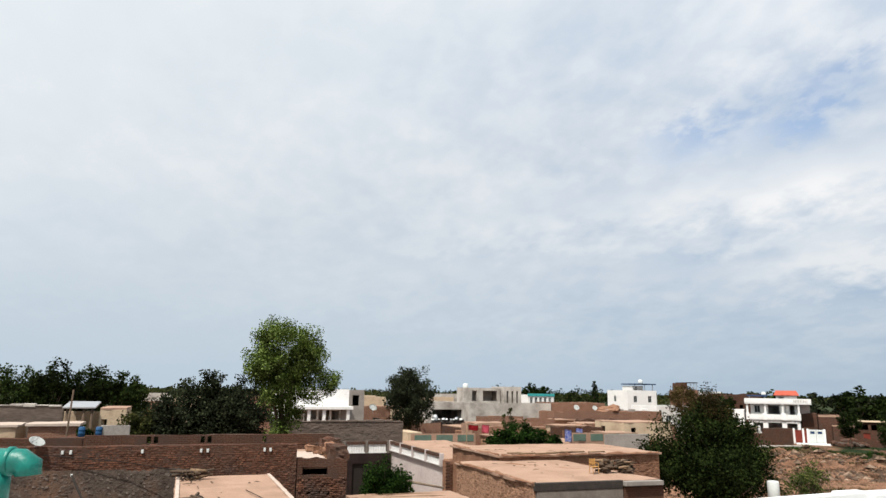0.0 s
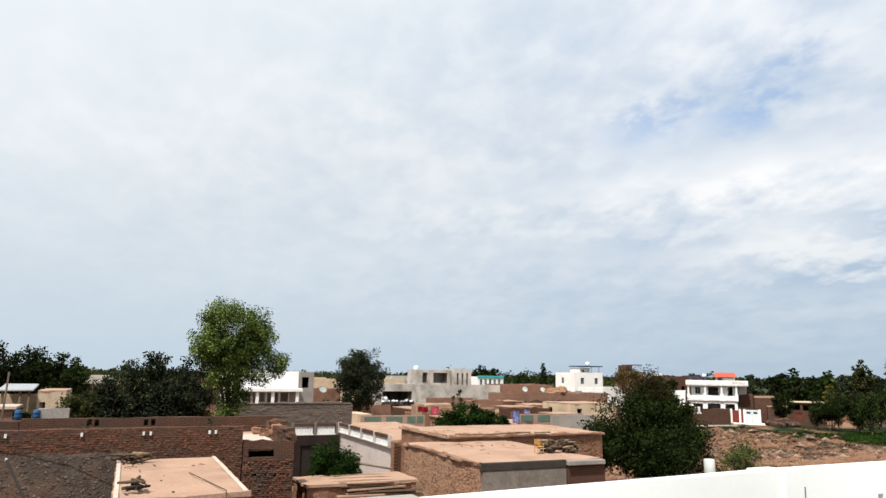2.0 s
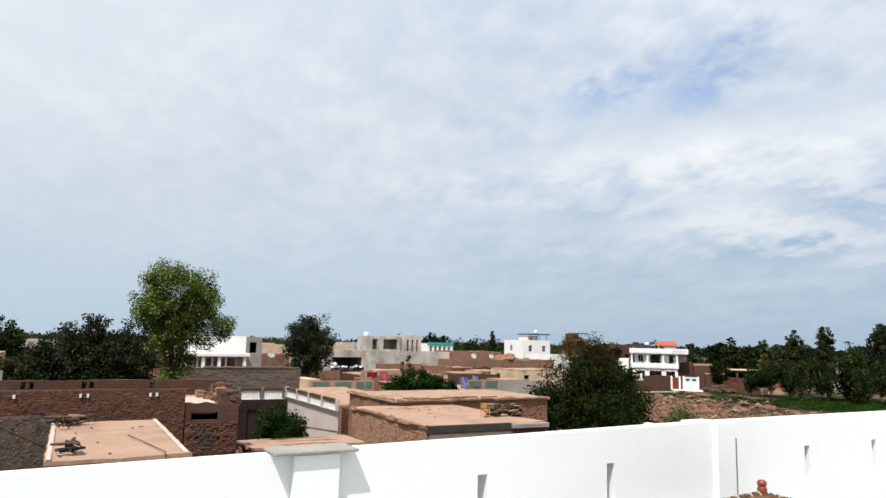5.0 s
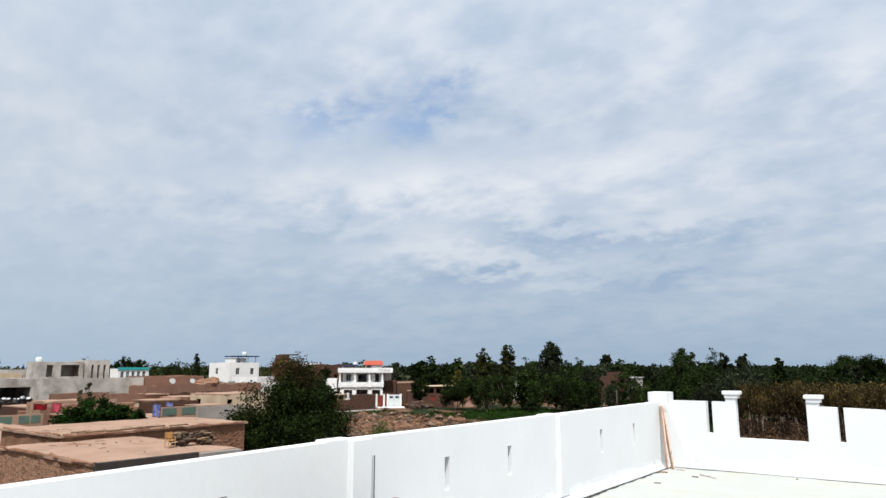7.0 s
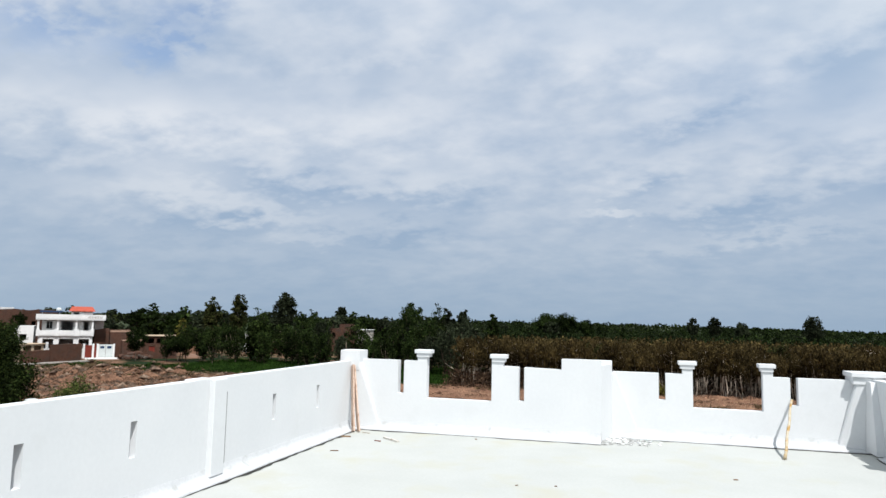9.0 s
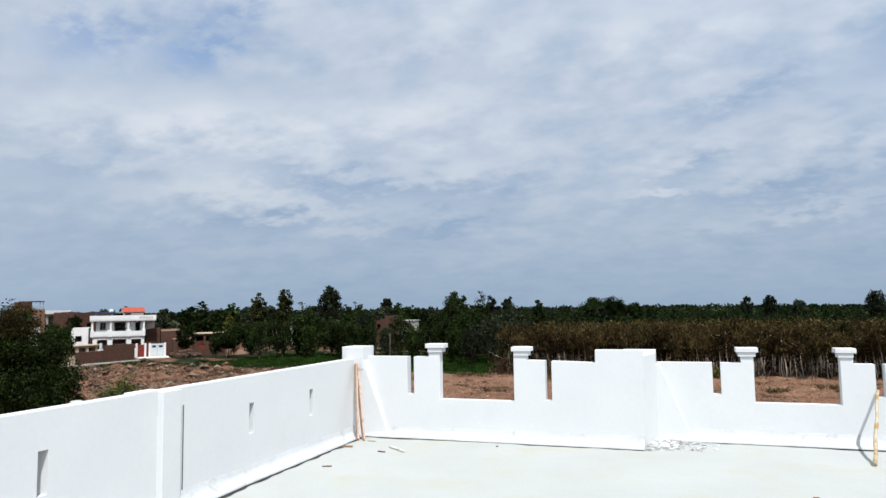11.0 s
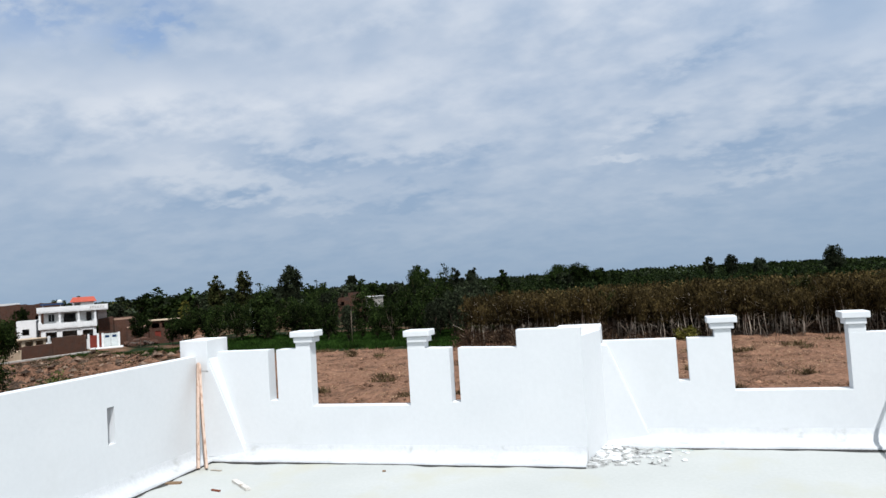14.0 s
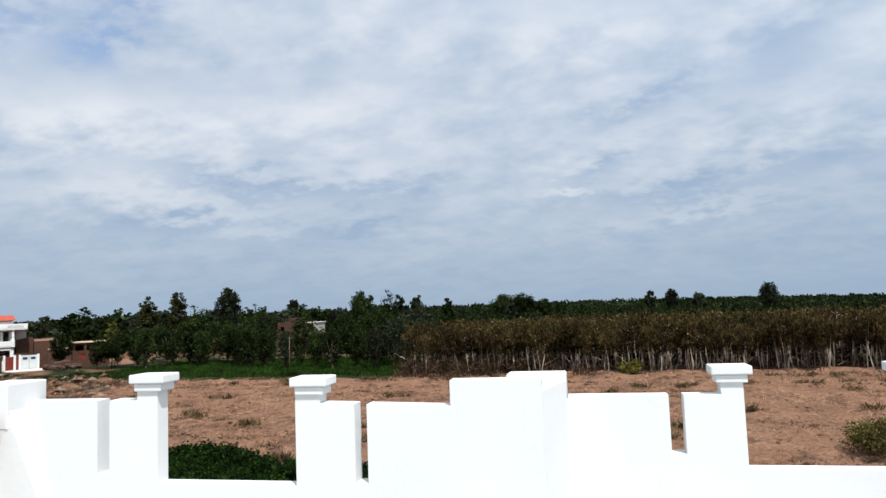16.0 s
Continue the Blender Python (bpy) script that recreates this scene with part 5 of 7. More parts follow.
# render toned darker for the shade beneath the roof edge
free_wall("render_wall", "grey rendered wall under the roof edge", DARKRENDER, (-23.55, 1.65), (-23.55, 6.1), -2.42, 0.12, wav=0.0)
def earth_lip(label, a, b2, z, wide=0.2, high=0.07, seed=1):
    """A hand-laid, uneven ridge of mud along a roof's edge."""
    a, b2 = Vector((*a, z)), Vector((*b2, z))
    k = max(4, int((b2 - a).length / 0.22))
    n = Vector((-(b2 - a).y, (b2 - a).x, 0)).normalized()
    bb = bmesh.new()
    rings = []
    for i in range(k + 1):
        p = a.lerp(b2, i / k)
        q = p + Vector((seed, 0, 0))
        w, h = wide * (0.75 + 0.7 * noise.noise(q * 0.8)), high * (0.7 + 1.1 * noise.noise(q * 1.1) + 0.5 * noise.noise(q * 3.7))
        m = p + n * 0.09 * noise.noise(q * 0.6)
        rings.append([bb.verts.new(m + n * w * c + Vector((0, 0, max(0.012, h) * e))) for c, e in ((-0.5, -0.3), (-0.38, 0.6), (-0.1, 1.0), (0.2, 0.85), (0.42, 0.4), (0.5, -0.3))])
    for r0, r1 in zip(rings, rings[1:]):
        for c in range(5):
            bb.faces.new((r0[c], r0[c + 1], r1[c + 1], r1[c]))
    return tagged(part("roof_kerb", bb, MUDWALL), label, "kerb")


def roof_litter(name, label, x0, x1, y0, y1, z, n, seed, near=None):
    """Small stones, clods and twigs lying on a roof."""
    r = random.Random(seed)
    bb = bmesh.new()
    for i in range(n):
        x, y = r.uniform(x0, x1), r.uniform(y0, y1)
        if near and r.random() < 0.6:
            x, y = r.gauss(near[0], near[2]), r.gauss(near[1], near[2])
            x, y = min(max(x, x0), x1), min(max(y, y0), y1)
        if r.random() < 0.6:
            sz = r.uniform(0.02, 0.05)
            vs = bmesh.ops.create_icosphere(bb, subdivisions=1, radius=sz)["verts"]
            for v in vs:
                v.co = Vector((x + v.co.x * r.uniform(0.8, 1.6), y + v.co.y * r.uniform(0.8, 1.6), z + v.co.z * 0.6 + sz * 0.3))
        else:
            a, ln = r.uniform(0, 3.14), r.uniform(0.08, 0.3)
            d = Vector((math.cos(a), math.sin(a), 0)) * ln
            tube(bb, [Vector((x, y, z + 0.02)) - d, Vector((x, y, z + 0.035)), Vector((x, y, z + 0.02)) + d], [0.012, 0.014, 0.008], 4)
    return tagged(part(name, bb, BARK, kind="stuff"), label, "litter", kind="stuff")


earth_lip("uneven mud kerb along the earth roof", (-33.0, 1.56), (-23.6, 1.56), -2.09, 0.24, 0.10, 1)
earth_lip("low worn ridge across the earth roof", (-32.6, 3.4), (-28.0, 6.9), -2.09, 0.14, 0.035, 2)
earth_lip("uneven mud kerb along the earth roof", (-33.0, 4.4), (-33.0, 15.4), -1.80, 0.26, 0.11, 3)
earth_lip("uneven mud kerb along the earth roof", (-40.4, 4.3), (-33.1, 4.3), -1.80, 0.24, 0.10, 4)
earth_lip("uneven mud kerb along the earth roof", (-57.5, 1.95), (-45.2, 1.95), -2.75, 0.24, 0.10, 5)
earth_lip("uneven mud kerb along the earth roof", (-41.0, 2.0), (-41.0, 10.2), -2.75, 0.26, 0.12, 6)
roof_litter("roof_litter", "twigs and clods scattered on the earth roof", -32.5, -24.2, 1.9, 7.8, -2.08, 22, 51, (-30.6, 5.2, 1.1))
roof_litter("roof_litter", "twigs and clods scattered on the higher earth roof", -40.0, -33.4, 4.8, 15.0, -1.78, 30, 52, (-33.8, 8.0, 1.6))
roof_litter("roof_litter", "twigs and clods scattered on the low earth roof", -21.6, -14.9, -12.8, -10.4, -1.24, 12, 53, (-20.5, -12.2, 0.7))
roof_litter("roof_litter", "twigs and clods scattered behind the court", -57.0, -41.5, 2.3, 10.0, -2.73, 22, 54)
high_house = house("mud_house", "mud-plastered house with a flat earth roof, a little higher", -40.5, -33.1, 4.3, 15.5, -1.9, MUDWALL, MUDROOF, roof_over=0.15)
stones_on(broad_house, "mud_relief", 1.6, -32.9, -23.8, -5.0, -2.25, 1300, 0.07, 0.24, LOOSE_MUD, 15, 0.035, south=True)
stones_on(broad_house, "mud_brickwork", 1.6, -32.9, -23.8, -5.0, -2.25, 900, 0.12, 0.26, LOOSE_MUD, 17, 0.04, 0.11, True)
stones_on(high_house, "mud_relief", -33.08, 8.1, 15.4, -4.6, -2.0, 900, 0.08, 0.26, MUDWALL, 16, 0.035, 0.11)
log_pile((-26.2, 7.0, -2.05), 30, 0.8, 6, "heap of dark cut branches on the earth roof", 0.085)
log_pile((-25.9, 7.9, -2.05), 48, 0.8, 7, "heap of dark cut branches on the earth roof", 0.055)
tagged(part("stone_ledge", box(-24.4, -23.3, 6.1, 8.2, -2.32, -2.1, bevel=0.03), CONCRETE), "grey stone ledge at the roof edge", "ledge")
for i in range(7):
    x, y = -32.9 + rb.uniform(-0.3, 0.5), 4.6 + i * 0.9 + rb.uniform(-0.2, 0.2)
    b = bmesh.new()
    tube(b, [(x, y, -1.66), (x + 0.1, y + rb.uniform(0.8, 1.6), -1.64)], [0.05, 0.04], 6)
    tagged(part("branch", b, WOOD), "dark weathered pole along the roof edge", "pole", "poles along the roof edge")


def chair(at, ang):
    ob = thing("wooden_chair", at, "small tan wooden chair on the earth roof", "chair")
    o = Vector(at)

    def bit(nm, *a):
        c = (o.x, o.x, o.y, o.y, o.z, o.z)
        part(nm, box(*[q + (v - q) * 0.8 for v, q in zip(a, c)], bevel=0.008), CHAIRWOOD, ob)

    bit("seat", o.x - 0.22, o.x + 0.22, o.y - 0.22, o.y + 0.22, o.z + 0.40, o.z + 0.44)
    bit("backrest", o.x - 0.24, o.x - 0.20, o.y - 0.20, o.y + 0.20, o.z + 0.52, o.z + 0.86)
    for sx in (-1, 1):
        for sy in (-1, 1):
            bit("leg", o.x + sx * 0.20 - 0.02, o.x + sx * 0.20 + 0.02, o.y + sy * 0.20 - 0.02, o.y + sy * 0.20 + 0.02, o.z, o.z + (0.88 if sx < 0 else 0.62))
    for sy in (-1, 1):
        bit("armrest", o.x - 0.20, o.x + 0.22, o.y + sy * 0.20 - 0.025, o.y + sy * 0.20 + 0.025, o.z + 0.62, o.z + 0.65)


chair((-26.0, 6.15, -2.05), 0.4)


def dish(at, r, aim, label):
    """Satellite dish on a short post."""
    ob = thing("satellite_dish", at, label, "satellite dish", "satellite dishes")
    o, a = Vector(at) + Vector((0, 0, r * (1.25 if r > 0.4 else 0.6))), Vector(aim).normalized()
    u = a.orthogonal().normalized()
    w = a.cross(u)
    b = bmesh.new()
    rings = []
    for k in range(5):
        rr, dz = r * k / 4 if k else 0.02, 0.22 * r * (k / 4) ** 2
        rings.append([b.verts.new(o + a * dz + (u * math.cos(q * math.tau / 18) + w * math.sin(q * math.tau / 18)) * rr) for q in range(18)])
    for r0, r1 in zip(rings, rings[1:]):
        for q in range(18):
            b.faces.new((r0[q], r0[(q + 1) % 18], r1[(q + 1) % 18], r1[q])).smooth = True
    bmesh.ops.solidify(b, geom=b.faces[:], thickness=0.02)
    part("reflector", b, GATE, ob)
    b = bmesh.new()
    tube(b, [at, o - a * 0.03], [0.04, 0.03], 7)
    part("post", b, STEEL, ob)
    b = bmesh.new()
    tube(b, [o - w * r * 0.8, o + a * r * 0.9], [0.015, 0.02], 5)
    part("feed_arm", b, STEEL, ob)
    return ob


dish((-22.9, -17.75, -0.24), 0.26, (0.5, 0.45, 1.0), "small white satellite dish on the rubble wall")

# middle distance
gmw = free_wall("stone_wall", "grey-brown stone yard wall with a pale coping", YARDSTONE, (-46.0, -7.3), (-46.0, 2.4), -0.47, 0.4)
stones_on(gmw, "wall_stones", -45.98, -7.2, 2.3, -3.0, -0.6, 420, 0.10, 0.40, YARDSTONE, 25, 0.022)
for i in range(14):
    y = -7.2 + i * 0.68
    part("coping", box(-46.45, -45.95, y, y + 0.66, -0.5, -0.44 + 0.14 * rb.random(), bevel=0.03), YARDSTONE, gmw)
# white house with a columned verandah
wh = house("white_house", "white flat-roofed house with a columned verandah", -80.0, -71.5, -2.6, 4.0, 1.6, WHITEHOUSE, CONCRETE,
           [("e", -2.45, -1.0, G, -0.42, "hole"), ("e", -0.8, 0.5, G, -0.42, "hole"), ("e", 0.7, 1.9, G, -0.42, "hole"), ("e", 2.1, 3.0, G, -0.42, "hole")], parapet=0.25)
part("back_wall", box(-71.49, -71.40, 3.1, 3.9, G, -0.32, bevel=0.01), CONCRETE, wh, "grey unpainted verandah wall")
part("verandah_roof", box(-71.6, -69.6, -2.9, 4.1, -0.30, 0.04, bevel=0.03), WHITEHOUSE, wh)
for y in (-2.3, -0.6, 1.0, 3.6):
    part("column", box(-70.1, -69.8, y - 0.16, y + 0.16, G, -0.31, bevel=0.02), WHITEHOUSE, wh)
house("concrete_house", "small unfinished concrete room", -80.0, -75.0, 4.9, 6.6, 1.5, CONCRETE, CONCRETE, [("e", 5.2, 6.0, 0.0, 1.2, "hole")], parapet=0.3)
dish((-77.0, 8.2, -0.9), 0.5, (0.75, 0.1, 0.65), "large white satellite dish on a roof")
house("brick_house", "brown brick house among the flat roofs", -95.0, -86.0, 7.0, 13.0, -0.7, BRICK_PALE, CONCRETE, [("e", 8.0, 9.0, -3, -1.8, "window"), ("e", 10.6, 11.6, -3, -1.8, "window")], parapet=0.3)
house("pale_house", "pale flat-roofed distant house", -128.0, -120.0, 16.0, 22.0, 0.3, CREAM, CONCRETE, [("e", 17.5, 18.5, -2.2, -1, "window")], parapet=0.3)

for y0, y1, x, n in ((10.9, 18.6, -70.0, 3), (26.3, 35.0, -62.0, 4)):
    z1 = -2.9 if x < -65 else -2.4
    gp = free_wall("panelled_parapet", "tan parapet with faded green panels", MUDROOF, (x, y0), (x, y1), z1, 0.3, wav=0.0)
    w = (y1 - y0) / n
    for i in range(n):
        part("panel", box(x - 0.01, x + 0.03, y0 + w * i + 0.35, y0 + w * (i + 1) - 0.25, z1 - 0.85, z1 - 0.12, bevel=0.01), GREENPANEL, gp, "faded green panel")
house("cream_house", "low cream house behind a panelled parapet", -79.0, -70.4, 9.8, 18.4, -4.0, CREAM, MUDROOF)
house("cream_house", "low cream house behind a panelled parapet", -70.0, -62.4, 26.4, 35.0, -3.6, CREAM, MUDROOF)
free_wall("grey_wall", "grey rendered yard wall", CONCRETE, (-60.0, 29.4), (-60.0, 35.0), -2.45, 0.25)
house("vaulted_hut", "pale hut with a rounded roof", -76.0, -71.0, 10.8, 12.4, -2.9, CREAM, CREAM, category="shed")


def cloth(name, at, w, h, mat, label, seed):
    r = random.Random(seed)
    b = bmesh.new()
    n, m = 8, 8
    rows = [[b.verts.new((at[0] + 0.08 * math.sin(i * 1.3 + seed) * (j / m), at[1] + w * i / n, at[2] - h * j / m + 0.04 * math.sin(i * 0.8))) for i in range(n + 1)] for j in range(m + 1)]
    for j in range(m):
        for i in range(n):
            b.faces.new((rows[j][i], rows[j][i + 1], rows[j + 1][i + 1], rows[j + 1][i])).smooth = True
    bmesh.ops.solidify(b, geom=b.faces[:], thickness=0.015)
    return tagged(part(name, b, mat), label, "laundry", "laundry on the line")


line = thing("washing_line", (-66.0, 17.0, G), "washing line between two poles", "washing line")
for y in (15.85, 20.0):
    b = bmesh.new()
    tube(b, [(-66.0, y, G), (-66.0, y, -1.6)], [0.05, 0.04], 7)
    part("pole", b, WOOD, line)
b = bmesh.new()
tube(b, [(-66.0, 15.85, -1.7), (-66.0, 17.6, -1.78), (-66.0, 20.0, -1.7)], [0.012] * 3, 5)
part("cord", b, DARK, line)
cloth("hung_cloth", (-65.98, 17.6, -1.74), 0.9, 0.85, PINK, "bright pink cloth on a washing line", 1)
cloth("hung_cloth", (-65.98, 16.0, -1.76), 1.2, 0.55, REDCLOTH, "dark red cloth on a washing line", 2)
cloth("draped_cloth", (-61.5, 25.3, -2.0), 0.85, 1.3, BLUECLOTH, "blue and white patterned cloth over a parapet", 3)
cloth("draped_cloth", (-61.5, 26.7, -1.9), 0.8, 0.45, BLUECLOTH, "blue and white patterned cloth over a parapet", 4)

house("concrete_house", "bare grey concrete house with a slitted stair tower", -103.5, -100.0, 30.3, 45.3, -0.2, PALEGREY, CONCRETE, parapet=0.25)
house("concrete_storey", "pale grey upper storey with dark openings", -105.0, -102.0, 30.1, 36.8, 2.2, PALEGREY, CONCRETE,
            [("e", 31.6, 32.5, 0.3, 2.0, "hole"), ("e", 33.6, 36.2, 0.3, 2.0, "hole")], parapet=0.25, z0=-0.18)
house("stair_tower", "concrete stair tower with tall slits", -106.0, -101.0, 37.0, 40.2, 2.5, PALEGREY, CONCRETE,
      [("e", 37.5, 37.85, -0.9, 2.0, "hole"), ("e", 38.4, 38.75, -0.9, 2.0, "hole"), ("e", 39.3, 39.65, -0.9, 2.0, "hole")], parapet=0.2, z0=-0.16, category="tower")
house("market_stall", "open-fronted market stall under a concrete roof", -104.0, -95.0, 21.8, 27.4, 0.0, PALEGREY, CONCRETE, [("e", 22.3, 27.0, -3.2, -0.9, "hole")], parapet=0.2, category="shop")
for i in range(26):
    x, y, w = -94.5 + rb.uniform(-0.45, 0.4), 22.1 + 5.0 * i / 26 + rb.uniform(-0.2, 0.2), rb.uniform(0.16, 0.42)
    lump = bmesh.new()
    bmesh.ops.create_icosphere(lump, subdivisions=2, radius=w)
    up_k = rb.uniform(0.6, 1.5)
    for v in lump.verts:
        v.co = Vector((v.co.x, v.co.y * rb.uniform(0.95, 1.05), max(v.co.z, -w * 0.5) * up_k)) * (1 + 0.5 * noise.noise(v.co * 4 + Vector((i * 3.0, 0, 0))))
        v.co += Vector((x, y, -3.0 + w * 0.5 * up_k + (0.55 if i % 3 == 0 else 0.0)))
    tagged(part("goods_sack", lump, (WHITEHOUSE, DARK, PLASTIC, STEEL, MAROON, DARK)[i % 6]), "crumpled sack or cloth heaped before the stall", "goods", "goods before the stall")
tagged(part("stall_step", box(-95.0, -94.0, 21.8, 27.4, G, -3.02, bevel=0.02), BRICK), "brick platform before the stall", "platform")
teal = house("turquoise_house", "white house with a turquoise roof parapet", -118.0, -115.0, 48.8, 54.4, 1.2, WHITEHOUSE, CONCRETE,
             [("e", 49.2 + 1.0 * i, 49.8 + 1.0 * i, -0.3, 0.9, "window") for i in range(5)], parapet=0.2)
part("coloured_band", box(-115.1, -114.9, 48.7, 54.5, 1.1, 1.6, bevel=0.03), TEALWALL, teal, "turquoise painted band")
house("brick_house", "long flat-roofed brick house", -106.0, -95.0, 43.0, 64.0, -1.4, BRICK_PALE, MUDROOF, parapet=0.3)
house("brick_house", "brick room on a roof", -106.0, -100.0, 45.5, 56.0, -0.1, BRICK_PALE, CONCRETE, parapet=0.25, z0=-1.38)
dish((-95.5, 47.5, -1.1), 0.46, (0.8, -0.2, 0.5), "large white satellite dish on a brick roof")
dish((-95.5, 51.0, -1.1), 0.42, (0.8, -0.2, 0.55), "large white satellite dish on a brick roof")
for i in range(4):
    tagged(part("roof_crate", box(-96.5, -95.8, 53.5 + i * 2.4, 54.5 + i * 2.4, -1.1, -0.75 + 0.2 * rb.random(), bevel=0.05), rb.choice((WHITEHOUSE, CONCRETE))), "pale crate on a brick roof", "crate", "crates on the roof")
for nm, lab, at, rad, hi_, mt in (("earth_mound", "heap of brown earth and broken brick on a roof", (-97.0, 55.0, -1.45), (2.0, 2.6), 1.2, MUDWALL), ("earth_mound", "heap of brown earth beside a yard wall", (-82.0, 39.5, -5.9), (2.2, 3.2), 3.2, MUDWALL)):
    bmc = bmesh.new()
    bmesh.ops.create_icosphere(bmc, subdivisions=4, radius=1.0)
    for v in bmc.verts:
        k = 1 + 0.35 * noise.noise(v.co * 1.7 + Vector(at)) + 0.18 * noise.noise(v.co * 6.0)
        v.co = Vector((at[0] + v.co.x * rad[0] * k, at[1] + v.co.y * rad[1] * k, at[2] + max(0.0, v.co.z) * hi_ * k))
    tagged(part(nm, bmc, mt), lab, "earth heap")
house("mud_house", "low mud house with an earth roof", -93.0, -85.0, 31.0, 41.0, -3.1, MUDWALL, MUDROOF)
house("mud_house", "low brick house with an earth roof", -92.0, -84.0, 41.2, 46.0, -2.6, BRICK_PALE, MUDROOF)
house("cream_house", "small cream house with a dark window", -82.0, -75.0, 42.3, 50.0, -2.0, CREAM, MUDROOF, [("e", 43.4, 44.2, -3.5, -2.6, "hole"), ("s", -80.5, -79.5, -3.5, -2.6, "hole")])
house("brick_house", "plain brown brick house", -90.0, -83.0, 22.0, 30.5, -3.0, BRICK, MUDROOF)

for k, (x, y0, y1, z1, mt) in enumerate(((-88.0, 14.0, 21.0, -2.6, BRICK_PALE), (-81.0, 20.5, 27.0, -3.2, MUDWALL), (-76.0, 24.0, 31.0, -3.4, BRICK), (-80.0, 32.0, 40.0, -3.3, MUDWALL), (-72.0, 37.0, 44.0, -3.5, BRICK_PALE), (-95.0, 29.5, 37.5, -1.9, BRICK_PALE),
                                         (-98.0, 14.0, 20.0, -1.0, CREAM), (-92.0, 46.5, 55.0, -2.2, BRICK), (-84.0, 51.0, 58.0, -2.7, BRICK_PALE), (-66.0, 36.0, 41.0, -3.6, MUDWALL))):
    free_wall("yard_wall", "weathered earthen yard wall between the houses", mt, (x, y0), (x, y1), z1, 0.3, wav=0.16, group="yard walls")
    if k % 2 == 0:
        house("yard_room", "small earthen room behind a yard wall", x - 4.0, x - 0.35, y0 + 1.0, y0 + 4.6, z1 + 0.35, MUDWALL if k % 4 else BRICK_PALE, MUDROOF, [("e", y0 + 2.0, y0 + 2.8, z1 - 0.9, z1 - 0.2, "hole")], roof_over=0.12, category="shed", group="yard rooms")
for k, (x, y, w, z1, mt) in enumerate(((-122.0, 16.5, 4.0, 0.5, CREAM), (-121.0, 21.5, 4.5, -0.2, WHITEHOUSE), (-126.0, -13.5, 4.0, -0.5, WHITEHOUSE), (-127.0, -19.5, 4.5, 0.1, PALEGREY), (-119.0, 30.0, 5.0, 0.4, CREAM), (-150.0, 44.0, 7.0, 0.9, PALEGREY))):
    house("distant_house", "small flat-roofed distant house", x - 5, x, y, y + w, z1, mt, CONCRETE, [("e", y + 0.8, y + 1.6, z1 - 1.8, z1 - 0.8, "window"), ("e", y + 2.3, y + 3.1, z1 - 1.8, z1 - 0.8, "window")], parapet=0.3, group="distant houses")

# large white house with panels on its roof
house("white_house", "large bright white house", -139.0, -131.0, 82.7, 90.8, 2.3, WHITEHOUSE, CONCRETE,
           [("e", 84.4, 85.4, -0.1, 1.4, "window"), ("e", 88.4, 89.4, -0.1, 1.4, "window"), ("s", -136.5, -135.5, 0.0, 1.4, "window")], parapet=0.35)
house("roof_room", "white stair room on a roof", -137.0, -133.0, 85.6, 88.6, 3.6, WHITEHOUSE, CONCRETE, [("e", 86.0, 86.9, 2.5, 3.4, "hole")], parapet=0.12, z0=2.32)
sp = thing("solar_canopy", (-135.0, 88.0, 2.4), "dark blue solar panels on a steel roof frame", "solar panels")
part("panel", box(-137.0, -131.5, 85.3, 91.2, 4.0, 4.25, bevel=0.03), NAVY, sp)
for y in (85.6, 88.3, 90.5):
    b = bmesh.new()
    tube(b, [(-132.0, y, 2.3), (-132.0, y, 4.0)], [0.08, 0.08], 6)
    part("post", b, STEEL, sp)
tk = thing("water_tank", (-134.5, 89.0, 4.25), "white plastic water tank", "water tank")
b = bmesh.new()
lathe(b, (-134.5, 89.0, 4.25), [(0.5, 0), (0.55, 0.1), (0.55, 0.7), (0.4, 0.9), (0.15, 0.98)], 14)
part("tank", b, GATE, tk)
house("brown_tower", "brick house with a brown upper room and dark canopy", -141.0, -135.0, 102.6, 106.5, 2.6, BRICK_PALE, CONCRETE, [("e", 103.4, 104.4, 0.2, 1.4, "window")], parapet=0.4)
house("roof_room", "brown brick room on a roof", -140.2, -136.5, 102.9, 104.4, 4.5, BRICK, CONCRETE, parapet=0.2, z0=2.62)
cn = thing("roof_canopy", (-138.0, 104.5, 2.6), "dark sheet canopy on steel posts over a roof", "canopy")
part("sheet", box(-141.0, -135.2, 104.5, 106.6, 4.7, 4.9, bevel=0.03), PLASTIC, cn)
for y in (104.7, 105.6, 106.4):
    b = bmesh.new()
    tube(b, [(-135.5, y, 2.6), (-135.5, y, 4.7)], [0.08, 0.08], 6)
    part("post", b, STEEL, cn)
pale = house("cream_house", "pale two-storey house with dark openings under a white roof band", -140.0, -136.0, 107.6, 113.6, 2.0, PALEGREY, CONCRETE,
             [("e", 108.2, 110.2, -1.6, 1.6, "hole"), ("e", 110.8, 113.0, -1.6, 1.6, "hole"), ("s", -139.4, -136.6, -1.6, 1.6, "hole")], parapet=0.1)
part("roof_band", box(-140.4, -135.6, 107.2, 114.0, 1.9, 2.7, bevel=0.04), WHITEHOUSE, pale, "white painted roof band")
house("brick_house", "plain brown brick house behind the balcony house", -114.0, -107.5, 91.0, 99.0, 1.9, BRICK, CONCRETE, [("e", 93.0, 94.0, -1.2, 0.0, "hole")], parapet=0.25)
wl_t = thing("water_tank", (-103.6, 31.1, 2.2), "white roof tank on a concrete house", "water tank")
b = bmesh.new()
lathe(b, (-103.6, 31.1, 2.2), [(0.42, 0), (0.45, 0.1), (0.45, 0.75), (0.3, 0.9), (0.1, 0.95)], 12)
